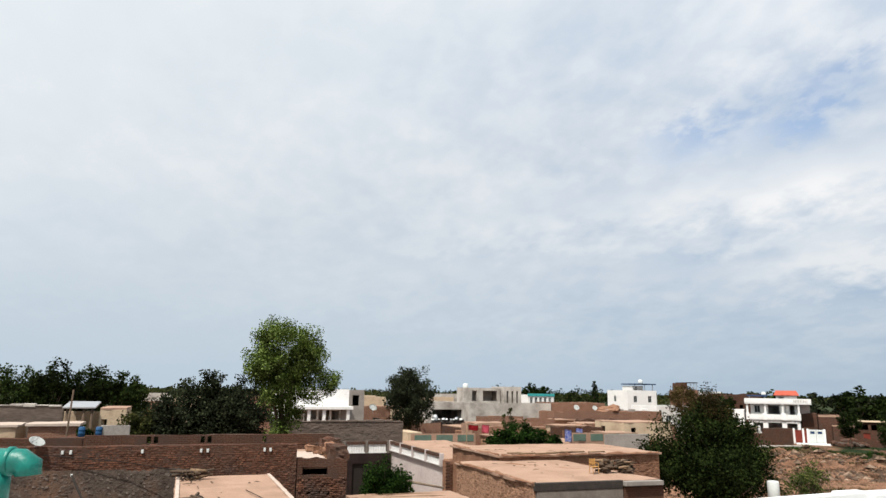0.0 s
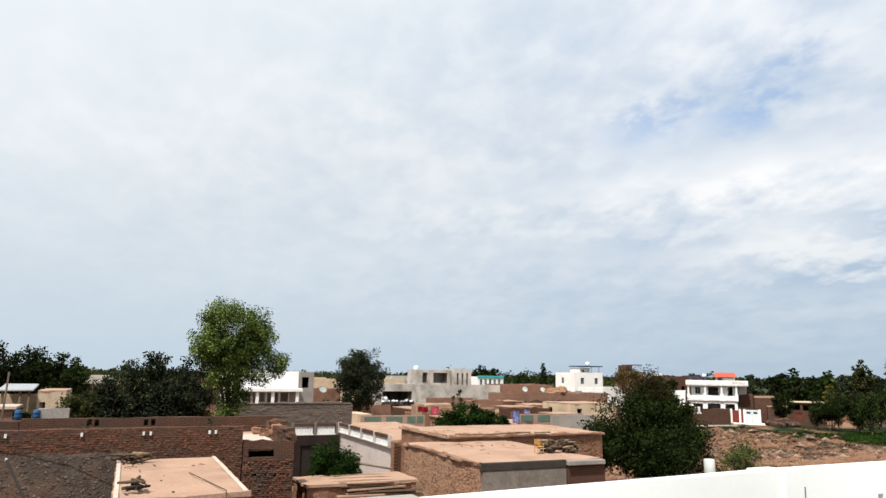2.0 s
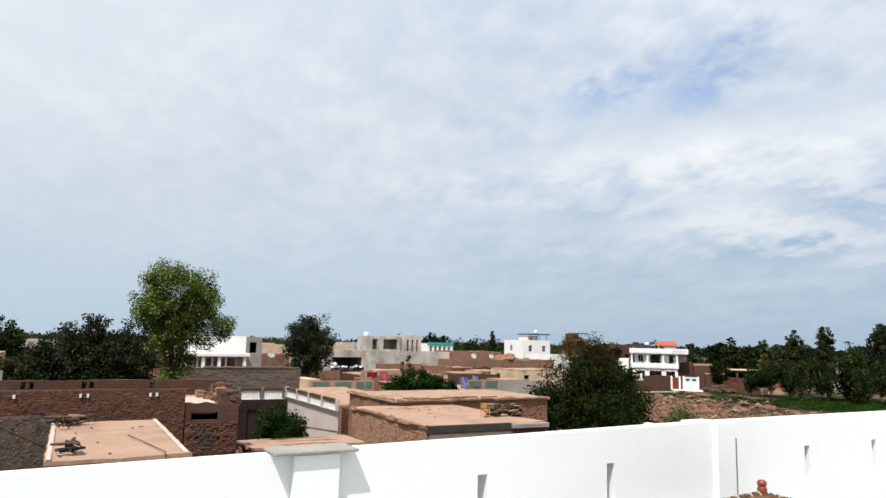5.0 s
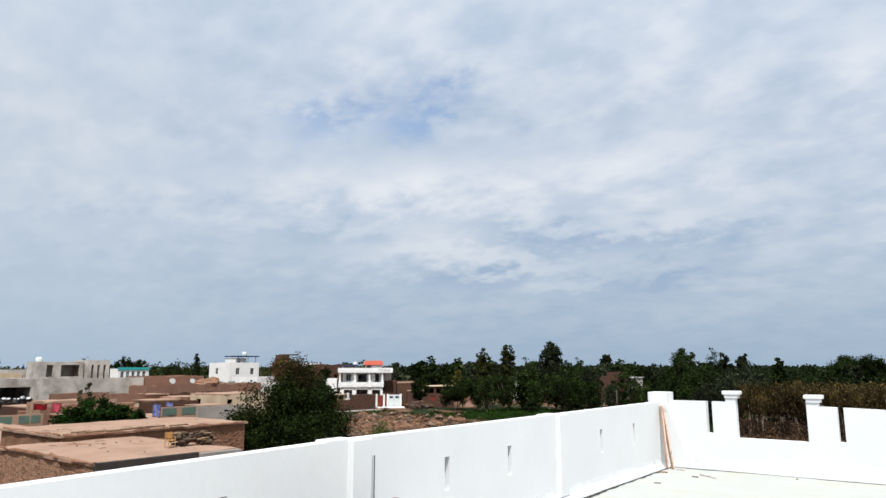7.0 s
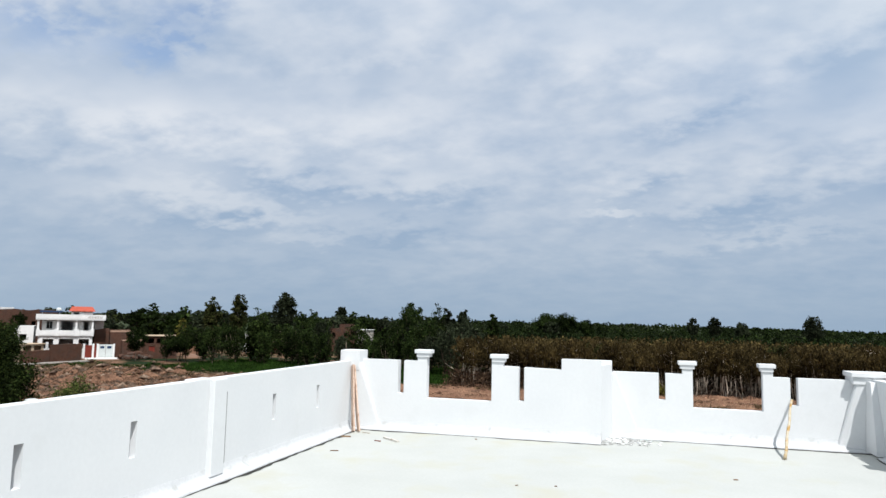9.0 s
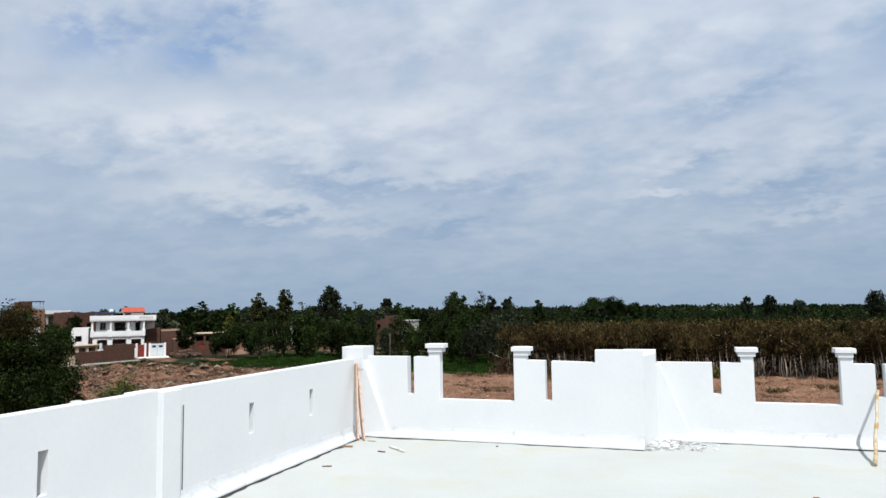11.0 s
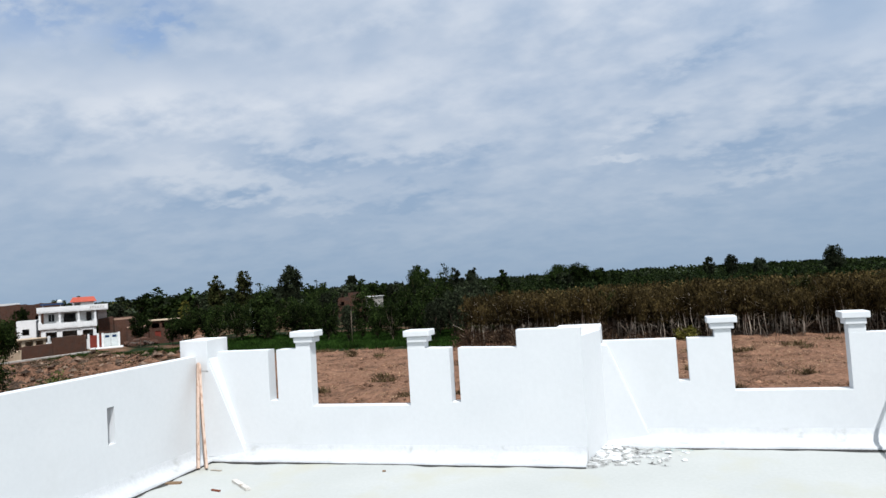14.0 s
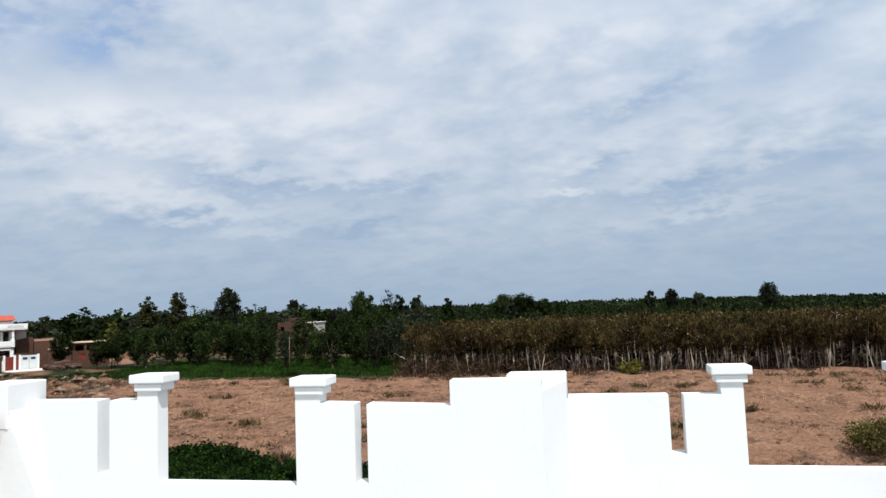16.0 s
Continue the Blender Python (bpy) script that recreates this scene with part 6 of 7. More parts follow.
part("tank", b, GATE, wl_t)
house("white_house", "white annex beside the bare tree", -112.0, -104.0, 70.0, 80.0, -0.6, WHITEHOUSE, CONCRETE, [("e", 72, 73.2, -3.2, -2, "window")], parapet=0.3)

# white two-storey house with a red stair-room roof; gate, walls and low houses beside it, on their own axes
BEFORE = set(scene.objects)
rh = house("balcony_house", "white two-storey house with balconies", 0.3, 8.5, 0.42, 9.0, -2.42, WHITEHOUSE, CONCRETE,
           [("s", 1.0, 2.6, -4.4, -2.75, "hole"), ("s", 3.4, 5.6, G, -2.7, "hole"), ("s", 6.4, 8.0, -4.4, -2.75, "hole")], parapet=0.0)
u2 = house("upper_storey", "white upper storey with dark windows", 0.7, 8.6, 1.8, 9.0, 0.3, WHITEHOUSE, CONCRETE,
           [("s", 1.3, 2.3, -1.1, 0.25, "window"), ("s", 3.6, 5.4, -1.3, 0.22, "hole"), ("s", 7.0, 7.8, -2.0, 0.22, "hole")], z0=-2.15, category="storey")
part("balcony_slab", box(0.0, 8.6, 0.2, 1.78, -2.29, -2.16, bevel=0.02), WHITEHOUSE, rh)
part("balcony_front", box(0.0, 8.6, 0.15, 0.32, -2.15, -1.32, bevel=0.03), WHITEHOUSE, rh)
for x0, x1 in ((-0.05, 0.5), (2.6, 3.3), (5.6, 6.3), (8.1, 8.65)):
    part("balcony_pier", box(x0, x1, 0.09, 0.38, -2.28, -1.08, bevel=0.03), WHITEHOUSE, rh)
part("balcony_side", box(8.45, 8.6, 0.33, 1.7, -2.15, -1.18, bevel=0.02), WHITEHOUSE, rh)
part("roof_slab", box(-0.2, 10.4, 0.1, 9.2, 0.46, 0.62, bevel=0.02), WHITEHOUSE, u2)
part("roof_rim", box(-0.2, 10.4, 0.05, 0.2, 0.63, 1.42, bevel=0.03), WHITEHOUSE, u2)
part("roof_rim", box(10.25, 10.4, 0.21, 9.2, 0.63, 1.40, bevel=0.02), WHITEHOUSE, u2)
for k in range(9):
    part("rim_slot", box(7.7 + 0.25 * k, 7.8 + 0.25 * k, 0.02, 0.06, 0.8, 1.2), CONCRETE, u2)
for x in (0.2, 3.1, 5.9, 8.4):
    part("column", box(x - 0.16, x + 0.16, 0.35, 0.67, -2.14, 0.45, bevel=0.02), WHITEHOUSE, u2)
part("side_wall", box(8.7, 10.2, 2.6, 9.0, -2.2, 0.45, bevel=0.02), PINKISH, u2, "pinkish wall beside the balcony")
st = house("stair_room", "small stair room under a red pitched roof", 5.0, 8.3, 1.6, 5.2, 1.85, WHITEHOUSE, CONCRETE, [("s", 5.3, 6.2, 0.9, 1.8, "hole")], z0=0.64, category="stair room")
b = bmesh.new()
vs = [b.verts.new(p) for p in ((4.6, 1.0, 2.0), (8.7, 1.0, 2.0), (8.7, 5.8, 2.0), (4.6, 5.8, 2.0), (5.0, 3.4, 2.85), (8.3, 3.4, 2.85))]
for f in ((0, 1, 5, 4), (2, 3, 4, 5), (1, 2, 5), (3, 0, 4), (3, 2, 1, 0)):
    b.faces.new([vs[i] for i in f])
part("pitched_roof", b, REDTILE, st, "red tiled pitched roof")
part("roof_panel", box(0.2, 3.6, 2.0, 6.0, 1.75, 2.0, bevel=0.02), NAVY, u2)
for x in (0.6, 3.2):
    part("panel_post", box(x - 0.06, x + 0.06, 2.2, 2.32, 0.63, 1.74), STEEL, u2)
tk = thing("water_tank", (3.0, 4.0, 2.0), "white plastic water tank on the roof", "water tank")
b = bmesh.new()
lathe(b, (3.0, 4.0, 2.0), [(0.4, 0), (0.42, 0.1), (0.42, 0.4), (0.25, 0.55), (0.1, 0.6)], 12)
part("tank", b, GATE, tk)
house("white_annex", "white side building behind a low cream slab", -3.2, -0.4, 1.0, 8.0, -0.85, WHITEHOUSE, CONCRETE, [("s", -2.4, -1.4, -3.0, -2.0, "hole")], parapet=0.2)
free_wall("brick_wall", "brick side wall running up to the yard gate", BRICK, (7.0, -8.5), (7.0, -1.75), -3.5, 0.25, wav=0.12)
HOUSE_DONE = set(scene.objects)
# the yard before it, along a line of its own
free_wall("brick_wall", "brown brick yard wall before the balcony house", BRICK, (5.35, 0.0), (10.7, 0.0), -3.2, 0.3, wav=0.22)
free_wall("brick_wall", "lower brick yard wall under a cream slab roof", BRICK, (0.0, 0.0), (5.3, 0.0), -4.05, 0.3, wav=0.2)
cream = house("yard_room", "low cream yard room with dark openings under a cream slab roof", -0.5, 5.3, 1.5, 3.8, -3.2, CREAM, CREAM,
              [("s", 0.2, 1.5, -4.7, -3.45, "hole"), ("s", 2.0, 3.3, -4.7, -3.45, "hole"), ("s", 3.7, 4.9, -4.7, -3.45, "hole")], roof_over=0.3)
part("pillar", box(5.32, 5.62, 0.9, 1.2, G, -2.9, bevel=0.03), WHITEHOUSE, cream)
for x0, x1, z1 in ((-1.9, -1.0, -3.9), (-0.98, -0.1, -4.5)):
    b = box(x0, x1, -0.9, -0.3, G, z1, bevel=0.08, segs=3)
    rough_up(b, 0.12, 1.6, 2)
    tagged(part("gate_pillar", b, CREAM), "broken cream gate pillar at the end of the yard wall", "pillar", "broken pillars")
tagged(part("kerb", box(-6.0, 10.2, -2.7, -2.4, G, G + 0.30, bevel=0.05), PALEGREY), "pale kerb along the path before the yard wall", "kerb", kind="structure")
YARD = Matrix.Translation((-1.5, -15.2, 0)) @ Matrix.Rotation(radians(38.7), 4, "Z")
for ob in list(scene.objects):
    if ob.parent is None and ob not in HOUSE_DONE:
        ob.matrix_basis = YARD @ ob.matrix_basis
gt = thing("yard_gate", (10.0, -1.5, G), "white steel yard gate and red door between white pillars", "gate")
for x in (7.3, 8.7, 9.4, 11.9):
    part("pillar", box(x - 0.16, x + 0.16, -1.7, -1.3, G, -3.5, bevel=0.03), WHITEHOUSE, gt)
part("red_door", box(7.47, 8.53, -1.55, -1.45, G + 0.1, -3.75, bevel=0.01), REDDOOR, gt, "dark red door")
part("red_door", box(8.87, 9.23, -1.55, -1.45, G + 0.1, -3.75, bevel=0.01), REDDOOR, gt, "narrow dark red door")
for x0, x1 in ((9.57, 10.63), (10.67, 11.73)):
    lf = part("leaf", box(x0, x1, -1.54, -1.46, G + 0.1, -3.62, bevel=0.01), GATE, gt)
    part("gate_panel", box(x0 + 0.2, x1 - 0.2, -1.57, -1.545, -4.3, -3.9, bevel=0.01), NAVY, lf)
tagged(part("gate_ramp", box(7.5, 12.6, -4.4, -1.75, G - 0.1, G + 0.16, bevel=0.05), WHITEHOUSE), "pale cement ramp before the gate", "ramp", kind="structure")
house("brick_house", "brown brick house beside the gate", 8.8, 11.2, 2.4, 8.0, -1.2, BRICK, MUDROOF, parapet=0.15)
house("plaster_house", "pinkish plastered house behind the gate", 11.3, 14.6, 1.0, 8.0, -1.35, BRICK, CREAM, parapet=0.12)
part("top_band", box(11.25, 14.65, 0.95, 1.0, -1.55, -1.22, bevel=0.01), MUDROOF, scene.objects["plaster_house"])
house("brick_shed", "low brick shed beside the gate", 13.2, 16.6, -1.2, 2.4, -3.0, BRICK, MUDROOF, category="shed")
house("brick_house", "low brick house with a red door and open bays", 16.8, 22.4, 0.4, 6.5, -2.2, BRICK, CREAM,
      [("s", 17.7, 18.7, G, -4.0, "door"), ("s", 17.2, 18.5, -3.5, -2.6, "hole"), ("s", 18.9, 20.2, -3.5, -2.6, "hole"), ("s", 20.6, 21.9, -3.5, -2.6, "hole")], roof_over=0.3)
# dark mud, its brick colour also taking in the shade of the tree
free_wall("mud_wall", "low dark earth wall by the path", BRICK, (14.0, -3.6), (22.0, -3.6), -5.0, 0.5, wav=0.5)
free_wall("mud_wall", "reddish mud wall among the trees", MUDWALL, (24.0, 1.0), (29.0, 1.0), -4.0, 0.5, wav=0.35)
free_wall("mud_wall", "low reddish mud bank among the trees", MUDROOF, (23.5, -1.0), (29.5, -1.0), -5.4, 0.5, wav=0.3)
rl = random.Random(71)
for k in range(30):
    bmc = bmesh.new()
    bmesh.ops.create_icosphere(bmc, subdivisions=1, radius=rl.uniform(0.2, 0.5))
    o = Vector((rl.uniform(12.6, 17.6), rl.uniform(-5.6, -4.2), G + 0.2 + 0.5 * rl.random() ** 2))
    for v in bmc.verts:
        v.co = Vector((v.co.x * 1.4, v.co.y, v.co.z * 0.8)) * rl.uniform(0.7, 1.2) + o
    # rubble tones lowered likewise for the tree's shade on the slope
    tagged(part("rubble_lump", bmc, BRICK if k % 3 else RUBBLE), "lump of dark earth and rubble by the path", "rubble", "rubble heap by the path")
CLUSTER = Matrix.Translation((-93.6, 81.2, 0)) @ Matrix.Rotation(radians(44.2), 4, "Z")
for ob in list(scene.objects):
    if ob.parent is None and ob not in BEFORE:
        ob.matrix_basis = CLUSTER @ ob.matrix_basis
house("brick_house", "lone brick house among trees", -63.6, -57.5, 131.0, 138.0, -0.9, BRICK, CONCRETE, [("s", -62.9, -62.0, -2.4, -1.5, "hole"), ("s", -60, -59, -2.4, -1.5, "hole")], parapet=0.3)
house("roof_room", "low brick room on a lone house", -61.5, -59.0, 132.0, 135.0, 0.2, BRICK, CONCRETE, z0=-0.88, parapet=0.1)
house("pale_house", "small pale house among trees", -56.8, -54.8, 131.0, 136.0, -0.8, PALEGREY, WHITEHOUSE, [("s", -56.4, -55.4, -2.0, -1.1, "hole")], roof_over=0.2)
house("pale_house", "pale house among the dark trees", -79.0, -76.0, 121.0, 126.0, -2.2, WHITEHOUSE, CONCRETE, [("s", -78.2, -77.2, -4, -3, "window")])
house("brick_house", "low brick house among the dark trees", -75.5, -69.0, 118.0, 124.0, -3.6, BRICK_PALE, MUDROOF, [("s", -74, -73, G, -4.2, "door")])
for bx, by, bw, z1, mt in ((-118.0, -6.0, 7, 0.2, BRICK_PALE), (-122.0, 2.5, 6, 0.6, WHITEHOUSE), (-116.0, -14.5, 6, 0.0, CREAM), (-125.0, -22.0, 7, 0.4, PALEGREY), (-110.0, -19.0, 5, -0.8, BRICK_PALE), (-135.0, 8.0, 6, 0.9, PALEGREY)):
    house("distant_house", "small flat-roofed distant house", bx - 6, bx, by, by + bw, z1, mt, CONCRETE, [("e", by + 1.2, by + 2.2, z1 - 2.2, z1 - 1.1, "window"), ("e", by + 3.4, by + 4.4, z1 - 2.2, z1 - 1.1, "window")], parapet=0.3, group="distant houses")

rm = random.Random(91)
for x, y0, y1, z1, mt in ((-66.0, 19.5, 25.6, -2.9, MUDWALL), (-74.0, 20.0, 29.0, -2.5, BRICK_PALE), (-80.0, 21.0, 31.0, -2.2, MUDROOF), (-78.0, 33.0, 41.0, -2.6, BRICK), (-72.0, 36.0, 43.0, -3.2, PALEGREY),
                          (-86.0, 30.0, 38.0, -1.9, BRICK_PALE), (-84.0, 42.0, 50.0, -2.5, MUDWALL), (-90.0, 44.0, 54.0, -2.1, BRICK), (-76.0, 46.0, 52.0, -3.6, BRICK_PALE), (-68.0, 44.0, 50.0, -4.2, MUDWALL)):
    free_wall("yard_wall", "worn earth and brick yard wall between flat roofs", mt, (x, y0), (x, y1), z1, 0.35, [(y0 + 1.6, y0 + 2.3, z1 - 1.3, z1 - 0.5)] if rm.random() < 0.6 else (), wav=0.28, group="worn yard walls")
    for k in range(rm.randint(2, 4)):
        bmc = bmesh.new()
        bmesh.ops.create_icosphere(bmc, subdivisions=2, radius=rm.uniform(0.3, 0.6))
        o = Vector((x + rm.uniform(0.8, 1.6), rm.uniform(y0 + 0.6, y1 - 0.6), G + 0.25))
        for v in bmc.verts:
            v.co = Vector((v.co.x, v.co.y * 1.5, v.co.z * 0.8)) * (1 + 0.4 * noise.noise(v.co * 3 + o)) + o
        tagged(part("rubble_lump", bmc, MUDWALL), "lump of fallen earth beside a yard wall", "rubble", "fallen earth by the yard walls")
for x, y, w, z1, mt in ((-70.0, 21.0, 4.0, -3.3, MUDFRONT), (-82.0, 24.0, 4.5, -2.4, BRICK_PALE), (-81.0, 36.0, 4.5, -2.7, CREAM), (-88.0, 38.5, 4.0, -2.2, MUDWALL), (-80.0, 45.0, 4.0, -3.0, BRICK_PALE)):
    house("yard_hut", "low earth-roofed hut in a village yard", x - 4, x, y, y + w, z1, mt, MUDROOF, [("e", y + 0.7, y + 1.5, G, z1 - 0.8, "hole"), ("e", y + 2.4, y + 3.1, z1 - 1.4, z1 - 0.7, "hole")], roof_over=0.2, category="shed", group="huts in the yards")

# yards on the left
long_wall = free_wall("stone_wall", "long grey-brown yard wall with a pale coping", YARDSTONE, (-43.4, -33.0), (-43.4, -19.95), 0.56, 0.4, wav=0.05)
for i in range(19):
    y = -33.0 + i * 0.68
    part("coping", box(-43.85, -43.34, y, y + 0.66, 0.55 + 0.04 * math.sin(i * 2.3), 0.68 + 0.05 * math.sin(i * 1.7), bevel=0.03), PALEGREY, long_wall)
sh = thing("open_shed", (-44.2, -19.0, G), "open shed with a grey sheet roof on posts", "shed")
part("sheet_roof", box(-45.6, -42.9, -19.95, -18.15, 0.60, 0.70, bevel=0.02, turn=Matrix.Rotation(radians(6), 3, "Y")), STEEL, sh)
for y in (-19.7, -18.8, -18.35):
    b = bmesh.new()
    tube(b, [(-43.1, y, G), (-43.1, y, 0.55)], [0.09, 0.08], 7)
    part("post", b, BARK, sh)
part("back_wall", box(-45.8, -45.6, -20.4, -18.1, G, 0.2, bevel=0.02), CREAM, sh)
house("cream_house", "small cream plastered yard building", -48.0, -43.5, -17.95, -16.45, 0.38, CREAM, MUDROOF, [("e", -17.8, -17.5, -0.7, -0.2, "hole")])
house("brick_house", "low brick yard building with a pale earth roof", -42.5, -40.0, -21.1, -18.7, -0.42, BRICK_PALE, SLABPALE, roof_over=0.15)
house("pale_house", "low pale plastered yard building", -42.4, -39.6, -24.6, -21.6, -0.45, CREAM, SLABPALE, roof_over=0.1)
tree("green_bush", (-39.2, -18.15, G), "green shrub between the yard buildings", 5.7, 0.7, 3.6, LEAF_HEDGE, clumps=40, per=40, size=0.09, seed=300, category="bush", trunk_r=0.04)
free_wall("grey_wall", "grey rendered yard wall", CONCRETE, (-36.0, -17.1), (-36.0, -15.7), -0.2, 0.3)
for y in (-17.95, -17.15):
    dr = thing("water_drum", (-36.0, y, -0.75), "blue plastic water drum", "drum", "blue drums")
    b = bmesh.new()
    lathe(b, (-36.0, y, -0.75), [(0.14, 0), (0.16, 0.03), (0.16, 0.16), (0.17, 0.175), (0.16, 0.19), (0.16, 0.33), (0.17, 0.345), (0.16, 0.36), (0.15, 0.47), (0.11, 0.5)], 14)
    part("drum", b, BLUE, dr)
tagged(part("drum_stand", box(-36.5, -35.5, -18.9, -16.9, G, -0.755, bevel=0.03), BRICK), "brick platform under the drums", "platform")
b = bmesh.new()
tube(b, [(-38.0, -19.06, G), (-38.0, -18.82, 1.6)], [0.06, 0.045], 8)
tagged(part("utility_pole", b, BARK), "leaning weathered wooden utility pole", "pole")

# ---- trees in the village ----
tree("broadleaf_tree", (-37.2, -7.6, G), "tall fresh-green broadleaf tree", 12.3, 2.6, 4.4, LEAF_FRESH, clumps=430, per=105, size=0.066, seed=31, trunk_r=0.2,
     lobes=[(0, -0.15, 9.9, 2.2, 2.3, 2.15), (0, -1.3, 9.2, 1.4, 1.25, 1.4), (0, 1.0, 9.4, 1.4, 1.25, 1.5), (0, 2.4, 8.3, 0.9, 0.85, 0.75), (0, 1.4, 7.7, 0.9, 1.0, 0.7), (0, -0.3, 7.7, 1.5, 1.5, 1.0), (0, 0.1, 6.3, 0.8, 0.9, 1.0), (0, 0.0, 5.2, 0.7, 0.8, 0.7)], hollow=0.4, spread=0.17)
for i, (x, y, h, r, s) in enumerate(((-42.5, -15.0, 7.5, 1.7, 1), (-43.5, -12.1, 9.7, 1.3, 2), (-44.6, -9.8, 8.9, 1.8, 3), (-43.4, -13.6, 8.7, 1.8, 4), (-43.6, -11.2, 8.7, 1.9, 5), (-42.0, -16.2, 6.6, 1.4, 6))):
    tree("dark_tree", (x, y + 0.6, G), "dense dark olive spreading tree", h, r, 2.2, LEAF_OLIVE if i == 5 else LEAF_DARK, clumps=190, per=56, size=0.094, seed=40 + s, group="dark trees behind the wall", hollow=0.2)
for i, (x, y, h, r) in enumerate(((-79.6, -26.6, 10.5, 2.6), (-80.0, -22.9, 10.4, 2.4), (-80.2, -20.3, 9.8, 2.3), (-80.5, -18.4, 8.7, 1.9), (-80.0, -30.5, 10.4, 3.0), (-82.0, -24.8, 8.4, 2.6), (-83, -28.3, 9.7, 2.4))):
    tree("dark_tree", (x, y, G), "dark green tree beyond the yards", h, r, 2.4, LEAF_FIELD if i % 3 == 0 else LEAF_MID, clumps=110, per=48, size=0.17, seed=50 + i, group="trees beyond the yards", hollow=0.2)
tree("dark_tree", (-83.0, 14.7, G), "dark green rounded tree among houses", 11.1, 3.5, 2.6, LEAF_DARK, clumps=240, per=72, size=0.14, seed=61, hollow=0.2, spread=0.22)
for i, (y, r, h) in enumerate(((11.9, 1.5, 5.0), (13.6, 1.6, 5.5), (15.3, 1.5, 5.0), (16.7, 1.2, 4.5))):
    tree("green_bush", (-49.0, y, G), "dense green bush behind the mud roof", h, r, 1.2, LEAF_HEDGE, clumps=100, per=50, size=0.12, seed=64 + i, category="bush", group="bushes behind the roof", hollow=0.2)
tree("dark_tree", (-77.6, 60.8, G), "round dark tree beside the end of a yard wall", 6.7, 2.5, 0.9, LEAF_MID, clumps=170, per=56, size=0.15, seed=62, hollow=0.15)
tree("dark_tree", (-102.6, 85.8, G), "small dark tree between two houses", 7.9, 1.5, 2.6, LEAF_MID, clumps=70, per=44, size=0.17, seed=63, hollow=0.15)
tree("slender_tree", (-60.0, 18.0, G), "slender sparse tree by a concrete house", 6.5, 0.9, 3.0, LEAF_OLIVE, clumps=26, per=16, size=0.14, seed=68)
near = dict(clumps=760, per=76, size=0.094, spread=0.25, trunk_r=0.16, stems=3)
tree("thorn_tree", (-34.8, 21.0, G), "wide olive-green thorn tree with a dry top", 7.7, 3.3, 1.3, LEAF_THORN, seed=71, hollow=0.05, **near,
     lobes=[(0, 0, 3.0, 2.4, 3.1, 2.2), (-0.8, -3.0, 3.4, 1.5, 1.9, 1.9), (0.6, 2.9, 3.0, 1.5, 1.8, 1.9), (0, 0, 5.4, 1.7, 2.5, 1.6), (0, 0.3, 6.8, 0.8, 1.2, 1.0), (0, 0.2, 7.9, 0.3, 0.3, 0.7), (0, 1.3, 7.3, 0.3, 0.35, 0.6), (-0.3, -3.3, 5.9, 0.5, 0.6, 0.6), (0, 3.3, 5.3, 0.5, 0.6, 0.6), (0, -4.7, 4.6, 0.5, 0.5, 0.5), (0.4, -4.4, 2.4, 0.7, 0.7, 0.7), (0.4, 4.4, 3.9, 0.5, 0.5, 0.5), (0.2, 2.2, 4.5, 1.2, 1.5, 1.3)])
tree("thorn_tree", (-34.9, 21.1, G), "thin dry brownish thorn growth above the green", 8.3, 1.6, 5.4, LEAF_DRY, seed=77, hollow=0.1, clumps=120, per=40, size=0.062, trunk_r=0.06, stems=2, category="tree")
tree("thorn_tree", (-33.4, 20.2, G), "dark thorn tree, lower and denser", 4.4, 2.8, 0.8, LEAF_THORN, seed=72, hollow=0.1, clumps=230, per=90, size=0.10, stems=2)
for i, (x, y, h, r) in enumerate(((-33.6, 27.6, 3.0, 1.3), (-34.4, 25.6, 2.6, 1.1), (-34.2, 29.5, 3.4, 1.4), (-36.0, 31.2, 2.6, 1.2))):
    tree("thin_shrub", (x, y, G), "thin olive shrub by the field", h, r, 0.4, LEAF_HERB if i % 2 == 0 else LEAF_FIELD, clumps=46, per=22, size=0.085, seed=73 + i * 5, category="bush", trunk_r=0.05, stems=2, group="shrubs by the field", hollow=0.2)
tree("brown_tree", (-100.0, 73.0, G), "half-bare brown tree before white houses", 9.7, 2.9, 3.4, LEAF_DRY, clumps=110, per=45, size=0.16, seed=75)
tk = thing("water_tank", (-32.2, 23.8, -4.85), "white plastic tank on a brick plinth", "water tank")
b = bmesh.new()
lathe(b, (-32.2, 23.8, -4.85), [(0.34, 0), (0.37, 0.06), (0.37, 1.12), (0.33, 1.19), (0.12, 1.22)], 16)
part("tank", b, GATE, tk)
tagged(part("tank_plinth", box(-32.7, -31.7, 23.3, 24.3, G - 0.1, -4.855, bevel=0.02), BRICK), "brick plinth under a white tank", "plinth")
free_wall("brush_fence", "low brown wall topped with brush", BRICK, (-32.0, 12.0), (-32.0, 23.2), -5.0, 0.8)
free_wall("brick_wall", "brown brick wall below the mud house", BRICK, (-23.9, 8.4), (-23.9, 11.5), -3.2, 0.3)

